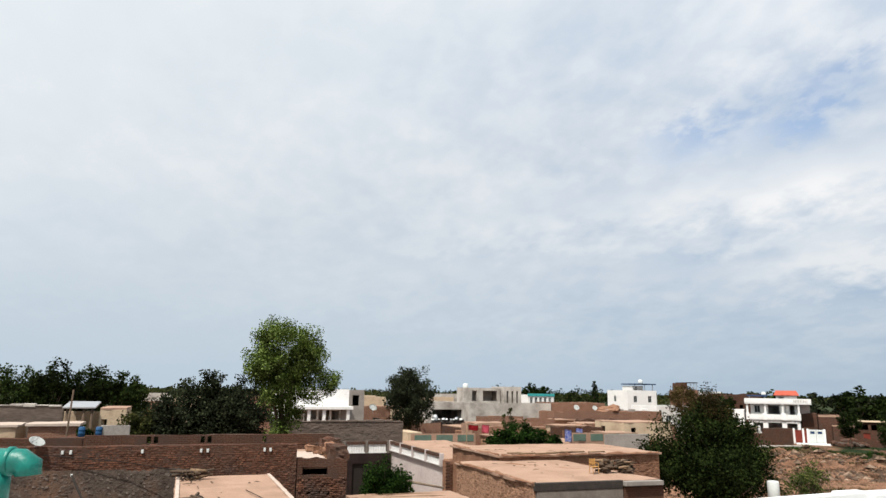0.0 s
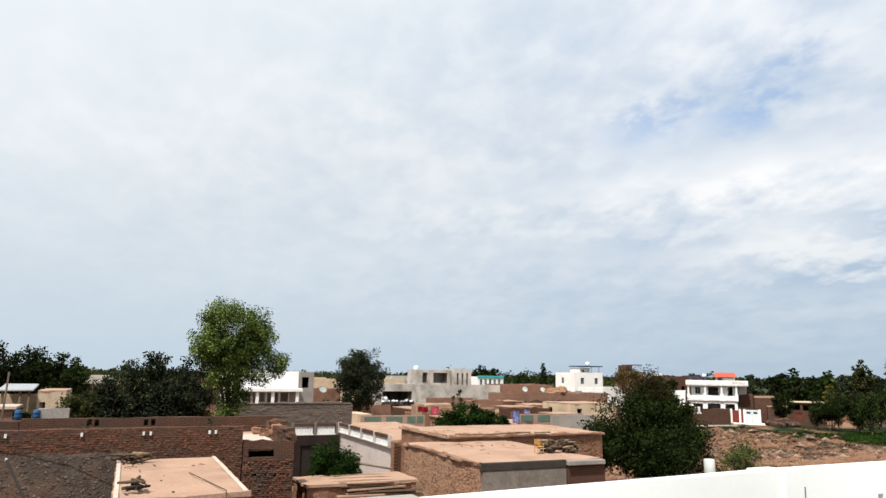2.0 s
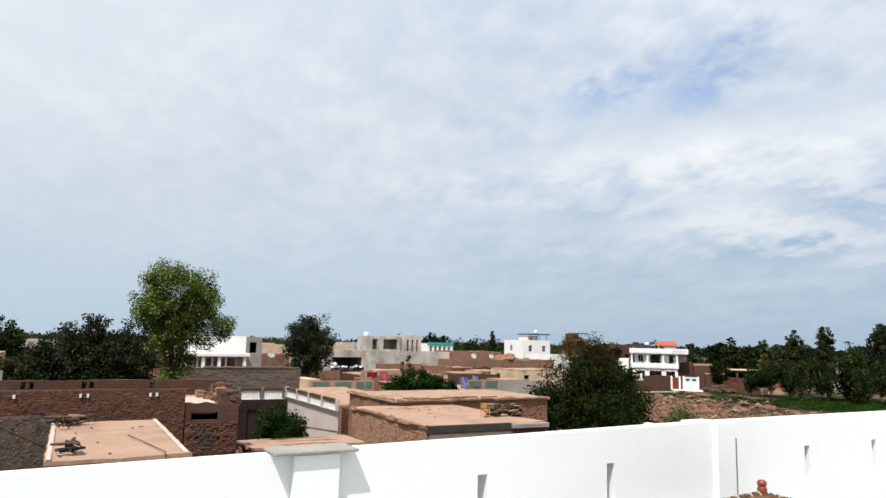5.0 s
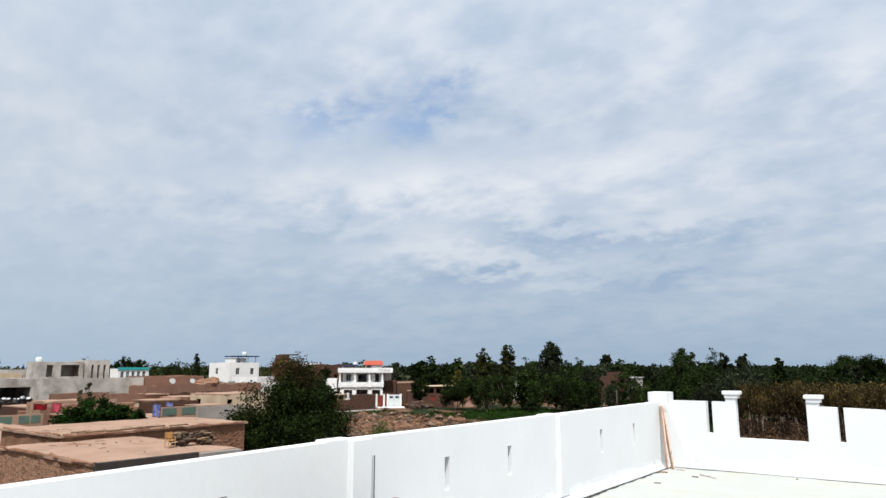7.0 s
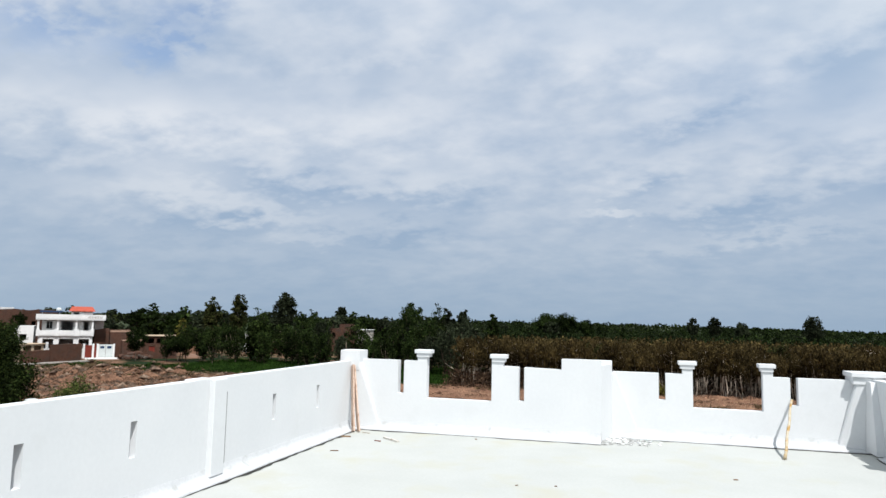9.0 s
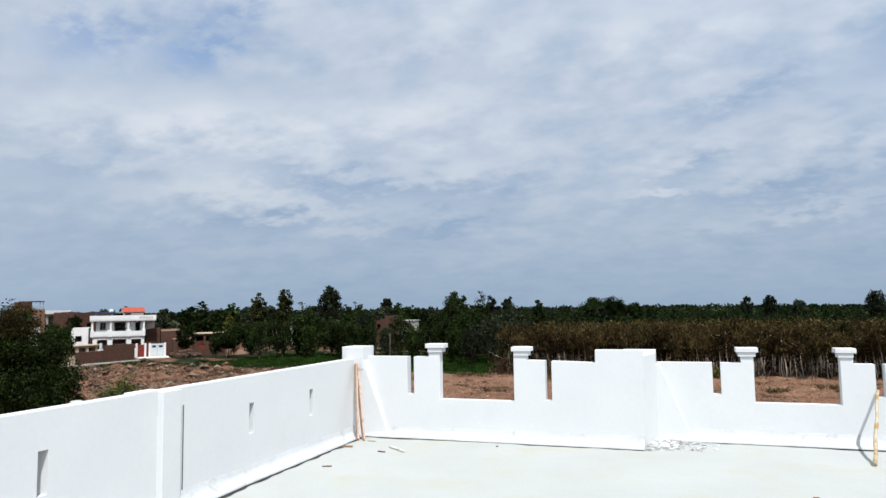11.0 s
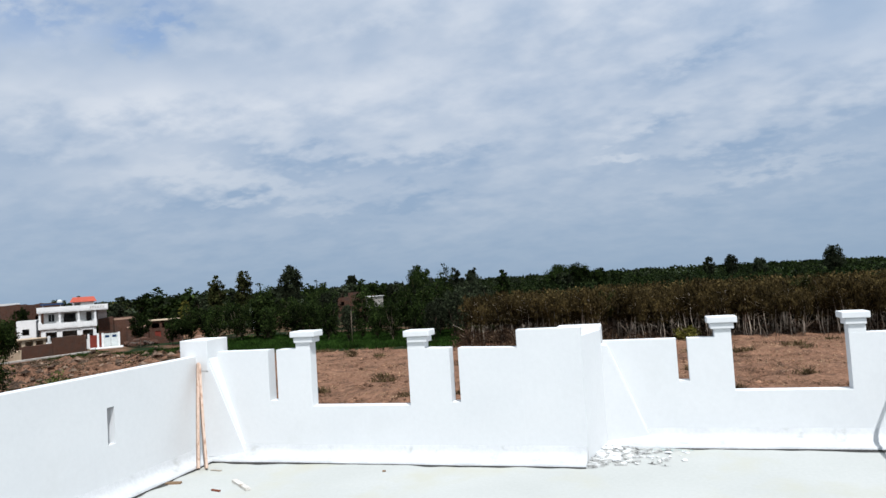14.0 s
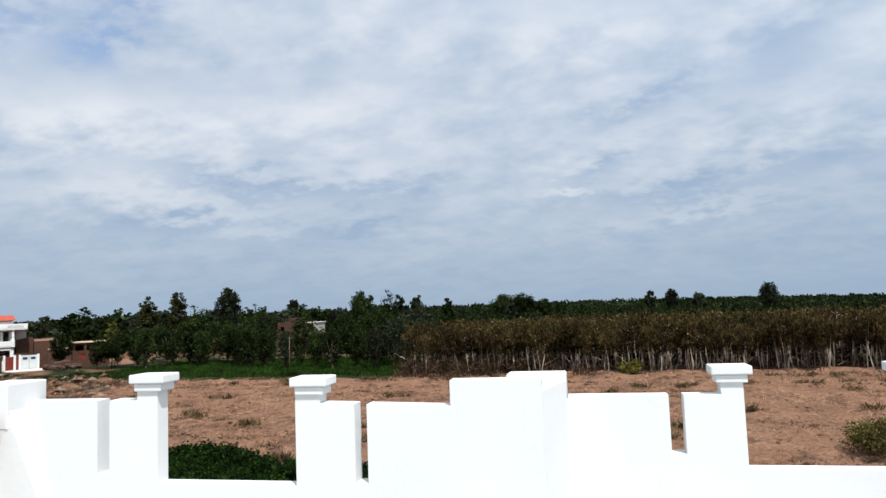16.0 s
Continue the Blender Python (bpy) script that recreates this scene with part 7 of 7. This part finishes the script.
# ---- the dry plantation beyond the field ----
def plantation_tree(at, seed, leaf, label, h=6.0):
    """Thin stems under a plume-like, half-dry crown."""
    rng = np.random.default_rng(seed)
    ob = thing("plantation_tree", at, label, "tree", "dry plantation")
    o = Vector(at)
    b = bmesh.new()
    cs = []
    for s in range(rng.integers(2, 4)):
        base = o + Vector((rng.normal(0, 0.28), rng.normal(0, 0.28), -0.2))
        top = base + Vector((rng.normal(0, 0.45), rng.normal(0, 0.45), h * rng.uniform(0.80, 0.97)))
        mid = base.lerp(top, 0.5) + Vector((rng.normal(0, 0.16), rng.normal(0, 0.16), 0))
        tube(b, [base, base.lerp(mid, 0.5) + Vector((rng.normal(0, 0.05), rng.normal(0, 0.05), 0)), mid, top], [0.055, 0.048, 0.038, 0.010], 5)
        for k in range(13):
            t = 0.52 + 0.46 * rng.random() ** 0.8
            p = base.lerp(mid, t * 2) if t < 0.5 else mid.lerp(top, t * 2 - 1)
            out = 0.55 * (1.25 - 0.9 * abs(t - 0.72) / 0.28)
            q = p + Vector((rng.normal(0, out), rng.normal(0, out), rng.uniform(0.15, 0.65)))
            tube(b, [p, q], [0.012, 0.005], 3, cap=False)
            cs += [tuple(q), tuple(p.lerp(q, 0.55))]
    for k in range(5):
        p = o + Vector((rng.normal(0, 0.4), rng.normal(0, 0.4), rng.uniform(0.2, 2.0)))
        tube(b, [p, p + Vector((rng.normal(0, 0.5), rng.normal(0, 0.5), rng.uniform(0.2, 0.9)))], [0.018, 0.006], 3, cap=False)
    part("stem", b, BARK_STEM, ob)
    quads_mesh("crown", leaf_quads(cs, (0.22, 0.22, 0.24), 14, 0.215, rng, 0.28, 3.0), leaf, ob)
    return ob


protos = [plantation_tree((-12.0 + 3 * i, 70.0 + 0.6 * i, G), 100 + i, LEAF_DRY if i != 3 else LEAF_OLIVE, "thin half-dry plantation tree with pale stems", 4.75 + 0.18 * i) for i in range(4)]
rw = random.Random(17)
count = 0
for row in range(5):
    x = -17.0 + rw.uniform(0, 1)
    while x < 62.0 and count < 290:
        y = 69.2 + row * 2.6 + rw.uniform(-1.0, 1.0) + 1.6 * noise.noise(Vector((x * 0.12, 5.0, 0.0)))
        s = rw.uniform(0.80, 1.10) * (1.0 + 0.05 * min(1.0, max(0.0, (32 - x) / 25))) * (1.0 + 0.22 * noise.noise(Vector((x * 0.16, row * 0.7, 2.0))))
        copy_thing(rw.choice(protos[:3] if rw.random() < 0.85 else protos), Matrix.Translation((x, y, G)) @ Matrix.Rotation(rw.uniform(0, 6.28), 4, "Z") @ Matrix.Diagonal((s, s, s, 1)))
        x += rw.uniform(0.9, 1.9) + (1.6 if rw.random() < 0.10 else 0.0)
        count += 1


def canopy(name, label, pts, leaf, per, size, spread, seed, trunks=False):
    """Far woods as one mass of leaf sprays over many crowns."""
    rng = np.random.default_rng(seed)
    q = leaf_quads(pts, spread, per, size, rng, 0.55)
    return tagged(quads_mesh(name, q, leaf), label, "woods", kind="stuff")


rng = np.random.default_rng(9)


def scatter(n, x0, x1, y0, y1, z0, z1, keep=None):
    p = np.column_stack([rng.uniform(x0, x1, n), rng.uniform(y0, y1, n), rng.uniform(z0, z1, n)])
    return p if keep is None else p[[keep(*v) for v in p]]


# near-black sprays added for the unlit depth between the stems
canopy("undergrowth", "near-black leaf sprays standing in for the deep shade between the plantation stems", scatter(2300, -17, 66, 72, 92, G + 0.1, G + 3.0, lambda x, y, z: z < G + 0.15 + (y - 72) * 0.30), LEAF_SHADE, 22, 0.22, (0.5, 0.5, 0.4), 11)
canopy("dead_brush", "brown dead brush along the plantation edge", np.concatenate([scatter(300, -18, 62, 70, 78, G + 0.1, G + 0.7), scatter(330, -18.5, -1, 67.5, 74, G + 0.1, G + 1.7), scatter(60, -18.5, 4, 66.5, 69, G + 0.1, G + 0.5)]), LITTER, 44, 0.11, (0.45, 0.45, 0.30), 18)
bm = bmesh.new()
rk = random.Random(23)
for i in range(60):
    o = Vector((rk.uniform(-17, 60), rk.uniform(68, 73), G))
    a, ln, tilt = rk.uniform(0, 6.28), rk.uniform(1.2, 3.6), rk.uniform(0.3, 1.0)
    e = o + Vector((math.cos(a) * math.sin(tilt), math.sin(a) * math.sin(tilt) * 0.5, math.cos(tilt))) * ln
    tube(bm, [o, o.lerp(e, 0.5) + Vector((0.1, 0, 0.05)), e], [0.04, 0.03, 0.012], 5)
tagged(part("dead_branches", bm, BARK_PALE, kind="stuff"), "pale dead branches leaning among the plantation stems", "branches", kind="stuff")
canopy("dry_woods", "dry brown plantation reaching far back", scatter(2500, -22, 95, 82, 122, G + 2.4, G + 4.75, lambda x, y, z: x > -22 + (y - 84) * 0.15), LEAF_DRY, 20, 0.23, (0.5, 0.5, 0.45), 12)
def crowns(name, label, centres, radius, height, leaf, per, size, seed):
    """Far woods: many rounded, uneven crowns of leaf sprays standing close together."""
    r = np.random.default_rng(seed)
    pts = []
    for x, y in centres:
        rr, h = r.uniform(*radius), r.uniform(*height) * (1 - 0.10 * min(1.0, max(0.0, (x - 5) / 55)))
        d = r.normal(0, 1, (per, 3))
        d /= np.linalg.norm(d, axis=1, keepdims=True)
        d[:, 2] = np.abs(d[:, 2]) * 1.15 - 0.15
        lump = 1 + 0.22 * np.sin(d[:, 0] * 5 + x) * np.cos(d[:, 1] * 4 + y)
        rad = (r.uniform(0.75, 1.0, per) * lump)[:, None]
        pts.append(d * rad * np.array([rr, rr, h * 0.42]) + np.array([x, y, G + land_fall(x, y) + h * 0.58]))
    pts = np.concatenate(pts)
    return tagged(quads_mesh(name, leaf_quads(pts, 0.12, 1, size, r, 0.6), leaf), label, "woods", kind="stuff")


def spots(n, x0, x1, y0, y1, seed):
    r = np.random.default_rng(seed)
    return np.column_stack([r.uniform(x0, x1, n), r.uniform(y0, y1, n)])


crowns("olive_woods", "olive green woods behind the plantation", spots(760, -50, 170, 124, 215, 13), (1.6, 3.0), (4.4, 6.3), LEAF_WOODS, 84, 0.30, 13)
crowns("dark_woods", "dark green woods behind the plantation", spots(420, -60, 190, 140, 260, 17), (1.4, 2.8), (4.8, 6.7), LEAF_MID, 74, 0.34, 17)
crowns("far_woods", "dark green woods towards the horizon", spots(900, -330, 400, 240, 480, 14), (2.2, 4.5), (5.0, 7.4), LEAF_WOODS, 56, 0.62, 14)
crowns("horizon_woods", "hazy woods on the horizon", spots(900, -900, 900, 480, 900, 15), (4.0, 9.0), (6.2, 9.0), LEAF_MID, 34, 1.4, 15)
canopy("west_woods", "woods beyond the village", scatter(900, -520, -240, -150, 320, G + 3.5, G + 6.5), LEAF_OLIVE, 22, 0.9, (4, 4, 1.1), 16)

crowns("village_woods", "green trees beyond the village roofs", np.column_stack([np.linspace(-176, -158, 26) + rng.normal(0, 2.0, 26), np.linspace(70, 101, 26) + rng.normal(0, 1.0, 26)]), (1.8, 3.0), (8.4, 9.6), LEAF_FIELD, 130, 0.34, 19)
tree("village_tree", (-172.0, 79.5, G), "green tree behind a turquoise-trimmed house", 10.8, 2.6, 3.0, LEAF_FIELD, clumps=80, per=40, size=0.26, seed=290, hollow=0.15)
tree("village_tree", (-170.5, 82.5, G), "green tree behind a turquoise-trimmed house", 10.2, 2.2, 3.0, LEAF_FIELD, clumps=70, per=40, size=0.26, seed=291, hollow=0.15)
tree("village_tree", (-163.8, 95.1, G), "slim dark tree beyond the village roofs", 11.6, 1.1, 5.0, LEAF_DARK, clumps=40, per=34, size=0.22, seed=292, hollow=0.15)

# green trees left of the plantation
late_trees = []
for i, (x, y, h, r, cb, lf) in enumerate(((-75.5, 104.0, 11.2, 1.7, 3.0, LEAF_OLIVE), (-73.2, 109.4, 12.6, 1.8, 3.5, LEAF_OLIVE), (-66.5, 116.3, 13.0, 2.3, 5.0, LEAF_DARK), (-93.9, 203.0, 12.0, 1.9, 7.0, LEAF_DARK),
                                          (-38.2, 114.0, 10.8, 2.4, 3.0, LEAF_MID), (-31.8, 116.0, 10.2, 1.6, 3.0, LEAF_DARK), (-29.0, 118.0, 10.0, 1.3, 3.0, LEAF_DARK), (-24.0, 122.0, 9.2, 1.2, 3.0, LEAF_MID),
                                          (18.7, 202.8, 10.2, 1.7, 3.0, LEAF_DARK), (25.7, 214.4, 10.5, 1.9, 3.0, LEAF_DARK), (30.0, 188.0, 9.2, 1.8, 3.0, LEAF_DARK), (43.1, 169.2, 10.8, 2.3, 4.0, LEAF_DARK),
                                          (-20.0, 170.0, 9.9, 3.6, 3.0, LEAF_MID), (-15.0, 171.0, 10.3, 3.4, 3.0, LEAF_MID), (-9.8, 171.5, 8.6, 2.6, 3.0, LEAF_MID))):
    tree("field_tree", (x, y, G + land_fall(x, y)), "tall green tree standing above the woods", h, r, cb, lf, clumps=int(72 * r), per=40, size=0.205, seed=200 + i, group="trees above the woods", trunk_r=0.14, hollow=0.15)
for i in range(46):
    a, d = radians(-28 + 61 * rw.random()), rw.uniform(170, 260)
    s = rw.uniform(0.78, 1.0) * (1.12 if i % 5 == 0 else 1.0) * (0.80 if a < 0 else 1.0)
    late_trees.append((a, d, s))
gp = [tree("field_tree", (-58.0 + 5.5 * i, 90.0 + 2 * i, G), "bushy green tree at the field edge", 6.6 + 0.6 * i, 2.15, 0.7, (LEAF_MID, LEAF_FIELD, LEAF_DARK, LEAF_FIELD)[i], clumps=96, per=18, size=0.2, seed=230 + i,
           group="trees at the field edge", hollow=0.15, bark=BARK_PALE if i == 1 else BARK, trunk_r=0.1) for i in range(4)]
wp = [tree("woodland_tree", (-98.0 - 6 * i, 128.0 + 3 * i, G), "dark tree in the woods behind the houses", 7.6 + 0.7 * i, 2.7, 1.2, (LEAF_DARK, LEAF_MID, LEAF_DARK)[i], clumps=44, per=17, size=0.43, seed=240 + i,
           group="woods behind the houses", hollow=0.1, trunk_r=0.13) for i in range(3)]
for i in range(72):
    x, y = rw.uniform(-60, -19), 84 + 32 * rw.random() ** 1.4
    if x < -40 and y < 88 or -76 < x < -50 and 114 < y:
        continue
    s = rw.uniform(0.72, 1.12)
    if 0.36 < (4.4 - x) / (y + 13) < 0.475:
        s *= 0.60
    slim = rw.choice((0.7, 0.85, 1.0, 1.15))
    copy_thing(rw.choice(gp), Matrix.Translation((x, y, G)) @ Matrix.Rotation(rw.uniform(0, 6.28), 4, "Z") @ Matrix.Diagonal((s * slim, s * slim, s * (1.1 if slim < 0.8 else 1.0), 1)))
for a, d, s in late_trees:
    copy_thing(rw.choice(wp), Matrix.Translation((4.4 - d * math.sin(a), -8 + d * math.cos(a), G + land_fall(4.4 - d * math.sin(a), -8 + d * math.cos(a)))) @ Matrix.Rotation(rw.uniform(0, 6.28), 4, "Z") @ Matrix.Diagonal((s * 0.8, s * 0.8, s, 1)))
for i in range(64):
    a, d = radians(rw.uniform(15, 47.5)), rw.uniform(152, 215)
    if d < 175 and 19.5 < math.degrees(a) < 26:
        continue
    s = rw.uniform(0.82, 1.12) * (1.06 if a > 0.6 else 1.04 if a > 0.5 else 1.0)
    copy_thing(rw.choice(wp), Matrix.Translation((4.4 - d * math.sin(a), -13 + d * math.cos(a), G)) @ Matrix.Rotation(rw.uniform(0, 6.28), 4, "Z") @ Matrix.Diagonal((s * 1.25, s * 1.25, s, 1)))
for x, y in ((-36.5, 79.0), (-33.0, 81.0), (-30.0, 79.0), (-27.0, 80.5), (-24.0, 78.5), (-21.5, 80.0), (-41.0, 82.0), (-44.5, 84.0), (-66.0, 96.0), (-63.0, 92.0), (-69.5, 99.0), (-61.0, 98.0), (-67.5, 90.5), (-64.5, 87.0), (-58.5, 86.5), (-56.0, 90.0), (-53.0, 86.0), (-50.0, 89.5), (-47.0, 86.0), (-60.0, 82.5), (-70.5, 94.0), (-71.5, 86.5), (-68.6, 87.5), (-67.2, 90.0)):
    s = rw.uniform(0.7, 0.95)
    copy_thing(gp[rw.choice((0, 1, 2, 3))], Matrix.Translation((x, y, G)) @ Matrix.Rotation(rw.uniform(0, 6.28), 4, "Z") @ Matrix.Diagonal((s * 0.85, s * 0.85, s, 1)))
for i, (x, y, h) in enumerate(((-75.6, 84.0, 5.6), (-66.5, 89.0, 5.8), (-71.4, 90.4, 5.0), (-69.2, 86.2, 4.4))):
    tree("young_tree", (x, y, G), "young tree with a bare pale stem", h, 1.7, 1.6, LEAF_MID, clumps=90, per=40, size=0.14, seed=250 + i, bark=BARK_PALE, trunk_r=0.06, group="young trees by the gate")
tree("yellow_tree", (-70.6, 88.6, G), "slender tree with yellowing leaves", 7.4, 0.95, 2.4, LEAF_YELLOW, clumps=46, per=40, size=0.11, seed=260, trunk_r=0.07)
b = bmesh.new()
tube(b, [(-35.4, 77.8, G), (-35.35, 77.8, -1.6)], [0.045, 0.03], 8)
tagged(part("utility_pole", b, BARK_PALE), "thin pale pole at the field edge", "pole")


def tufts(name, label, pts, mat, per, h, spread, seed, lean=0.4):
    """Grass or straw: narrow upright blades about each point."""
    r = np.random.default_rng(seed)
    k = len(pts) * per
    c = np.repeat(pts, per, axis=0) + np.column_stack([r.normal(0, spread, k), r.normal(0, spread, k), np.zeros(k)])
    hh = h * r.uniform(0.5, 1.2, (k, 1))
    tip = np.column_stack([r.normal(0, lean, k), r.normal(0, lean, k), np.ones(k)]) * hh
    ang = r.uniform(0, math.pi, k)
    w = np.column_stack([np.cos(ang), np.sin(ang), np.zeros(k)]) * hh * 0.10
    q = np.stack([c - w, c + w, c + tip * 0.6 + w * 0.8, c + tip], axis=1)
    return tagged(quads_mesh(name, q, mat), label, "grass", kind="stuff")


def on_ground(n, x0, x1, y0, y1):
    p = scatter(n, x0, x1, y0, y1, 0, 0)
    p[:, 2] = [G + soil_height(x, y) for x, y, _ in p]
    return p


tufts("crop_grass", "strip of tall green crop before the trees", on_ground(7000, -64, -18, 69, 96), GRASS, 7, 0.5, 0.22, 31)
tufts("verge_grass", "green weeds along the field edge", on_ground(700, -80, -52, 68, 76), GRASS, 8, 0.3, 0.25, 32)
litter = on_ground(26000, -70, 50, 4, 68)
litter = litter[[noise.noise(Vector((x * 0.13, y * 0.2, 5.0))) + max(0.0, 0.5 - y / 60) + (0.2 if x > 4 else 0.0) > rk.uniform(-0.1, 0.7) for x, y, z in litter]]
tufts("straw", "dry straw and stubble littering the bare field", litter, STRAW, 6, 0.13, 0.34, 33, 2.2)
tufts("dead_weeds", "brown dead weeds in the furrows", on_ground(3400, -70, 50, 6, 68), LEAF_DRY, 9, 0.12, 0.26, 34, 1.5)

tufts("heap_weeds", "dark weeds and dead brush on the earth heaps", on_ground(620, -79, -46, 42, 72), LITTER, 24, 0.26, 0.40, 37, 1.4)
tufts("low_weeds", "low green weeds on the earth heaps", on_ground(520, -79, -50, 56, 74), LEAF_FIELD, 22, 0.26, 0.40, 38, 1.0)


def clods(name, label, pts, mat, s0, s1, seed):
    """Loose lumps of soil, each a squashed eight-sided stone."""
    r = np.random.default_rng(seed)
    k = len(pts)
    shape = np.array([(1, 0, 0), (0, 1, 0), (-1, 0, 0), (0, -1, 0), (0, 0, 1), (0, 0, -0.4)], dtype=float)
    tris = np.array([(0, 1, 4), (1, 2, 4), (2, 3, 4), (3, 0, 4), (1, 0, 5), (2, 1, 5), (3, 2, 5), (0, 3, 5)])
    size = s0 + (s1 - s0) * r.random((k, 1, 1)) ** 2.5
    v = shape[None] * size * r.uniform(0.6, 1.3, (k, 6, 3)) * np.array([1.25, 1.0, 0.6])
    ang = r.uniform(0, 6.28, k)
    c_, s_ = np.cos(ang)[:, None], np.sin(ang)[:, None]
    v = np.stack([v[..., 0] * c_ - v[..., 1] * s_, v[..., 0] * s_ + v[..., 1] * c_, v[..., 2]], axis=2) + pts[:, None, :]
    f = (tris[None] + (np.arange(k) * 6)[:, None, None]).reshape(-1, 3)
    me = bpy.data.meshes.new(name)
    me.from_pydata(v.reshape(-1, 3).tolist(), [], f.tolist())
    me.materials.append(mat)
    return tagged(new(name, me), label, "soil", kind="stuff")


CLOD = leaf_material("soil_clod", (0.075, 0.042, 0.027), (0.17, 0.092, 0.058), (0.28, 0.158, 0.10))
pts = np.concatenate([on_ground(22000, -70, 50, 5, 69), on_ground(5000, -79, -50, 44, 72)])
pts = pts[[noise.noise(Vector((x * 0.22, y * 0.30, 3.0))) + 0.6 * noise.noise(Vector((x * 0.07, y * 0.9, 9.0))) > rk.uniform(-0.5, 0.4) for x, y, z in pts]]
clods("clods", "loose clods of reddish soil on the field", pts, CLOD, 0.05, 0.24, 36)
lumps = on_ground(4200, -80, -44, 40, 70)
lumps = lumps[[noise.noise(Vector((x * 0.35, y * 0.5, 3.0))) > rk.uniform(-0.3, 0.35) for x, y, z in lumps]]
LUMP = leaf_material("earth_lump", (0.050, 0.035, 0.026), (0.115, 0.078, 0.057), (0.26, 0.185, 0.135))
clods("earth_lumps", "larger lumps of grey-brown turned earth on the heaps", lumps, LUMP, 0.12, 0.62, 39)
pts = on_ground(4600, -68, 50, 8, 69)
pts = pts[[noise.noise(Vector((x * 0.07, y * 0.42, 21.0))) > rk.uniform(-0.12, 0.42) for x, y, z in pts]]
tufts("weed_clumps", "low brown clumps of dead brush on the field", pts, LITTER, 44, 0.16, 0.42, 35, 1.7)

pts = on_ground(900, -40, 46, 12, 68)
pts = pts[[noise.noise(Vector((x * 0.11, y * 0.3, 31.0))) > rk.uniform(0.0, 0.5) for x, y, z in pts]]
tufts("dry_scrub", "dark clumps of dry scrub standing on the field", pts, SCRUB, 70, 0.42, 0.34, 43, 0.9)
pts = on_ground(1500, -10, 46, 10, 66)
pts = pts[[noise.noise(Vector((x * 0.09, y * 0.4, 41.0))) > rk.uniform(0.0, 0.4) for x, y, z in pts]]
tufts("pale_straw", "pale yellow straw lying in drifts on the field", pts, STRAW, 14, 0.22, 0.45, 44, 2.4)

# bushes close below the parapet
for i, (x, y, h, r) in enumerate(((-16.4, 26.6, 1.7, 1.5), (-15.0, 26.4, 2.0, 1.5), (-13.4, 25.6, 1.8, 1.5), (-12.0, 24.4, 1.7, 1.5), (-10.4, 23.6, 1.6, 1.4), (-8.8, 23.8, 1.8, 1.4), (-7.2, 23.2, 1.6, 1.4), (-5.6, 22.8, 1.7, 1.4), (-4.2, 22.4, 1.5, 1.3), (-14.0, 23.6, 1.4, 1.5), (-12.2, 22.2, 1.3, 1.4), (-10.0, 21.4, 1.3, 1.4), (-7.8, 21.2, 1.3, 1.4), (-16.0, 24.4, 1.4, 1.5))):
    tree("green_bush", (x, y, G), "dense green bush below the parapet", h * 0.64, r, 0.12, LEAF_HEDGE, clumps=80, per=46, size=0.092, seed=270 + i, category="bush", trunk_r=0.05, group="bushes below the parapet", hollow=0.1)
tree("straw_bush", (16.3, 31.0, G), "yellowing scrub bush in the field", 1.7, 2.0, 0.2, LEAF_SCRUB, clumps=70, per=80, size=0.07, seed=280, category="bush", trunk_r=0.04, hollow=0.1)
tree("straw_bush", (6.8, 68.6, G), "small yellow-green bush before the plantation", 1.4, 1.4, 0.1, LEAF_YELLOW, clumps=30, per=40, size=0.12, seed=281, category="bush", trunk_r=0.04, hollow=0.1)

# the village and fields lie a degree askew to the terrace
ASKEW = Matrix.Translation((4.4, -11.0, 0)) @ Matrix.Rotation(radians(-1.1), 4, "Z") @ Matrix.Translation((-4.4, 11.0, 0))
for ob in scene.objects:
    if ob.parent is None and ob not in TERRACE:
        ob.matrix_basis = ASKEW @ ob.matrix_basis
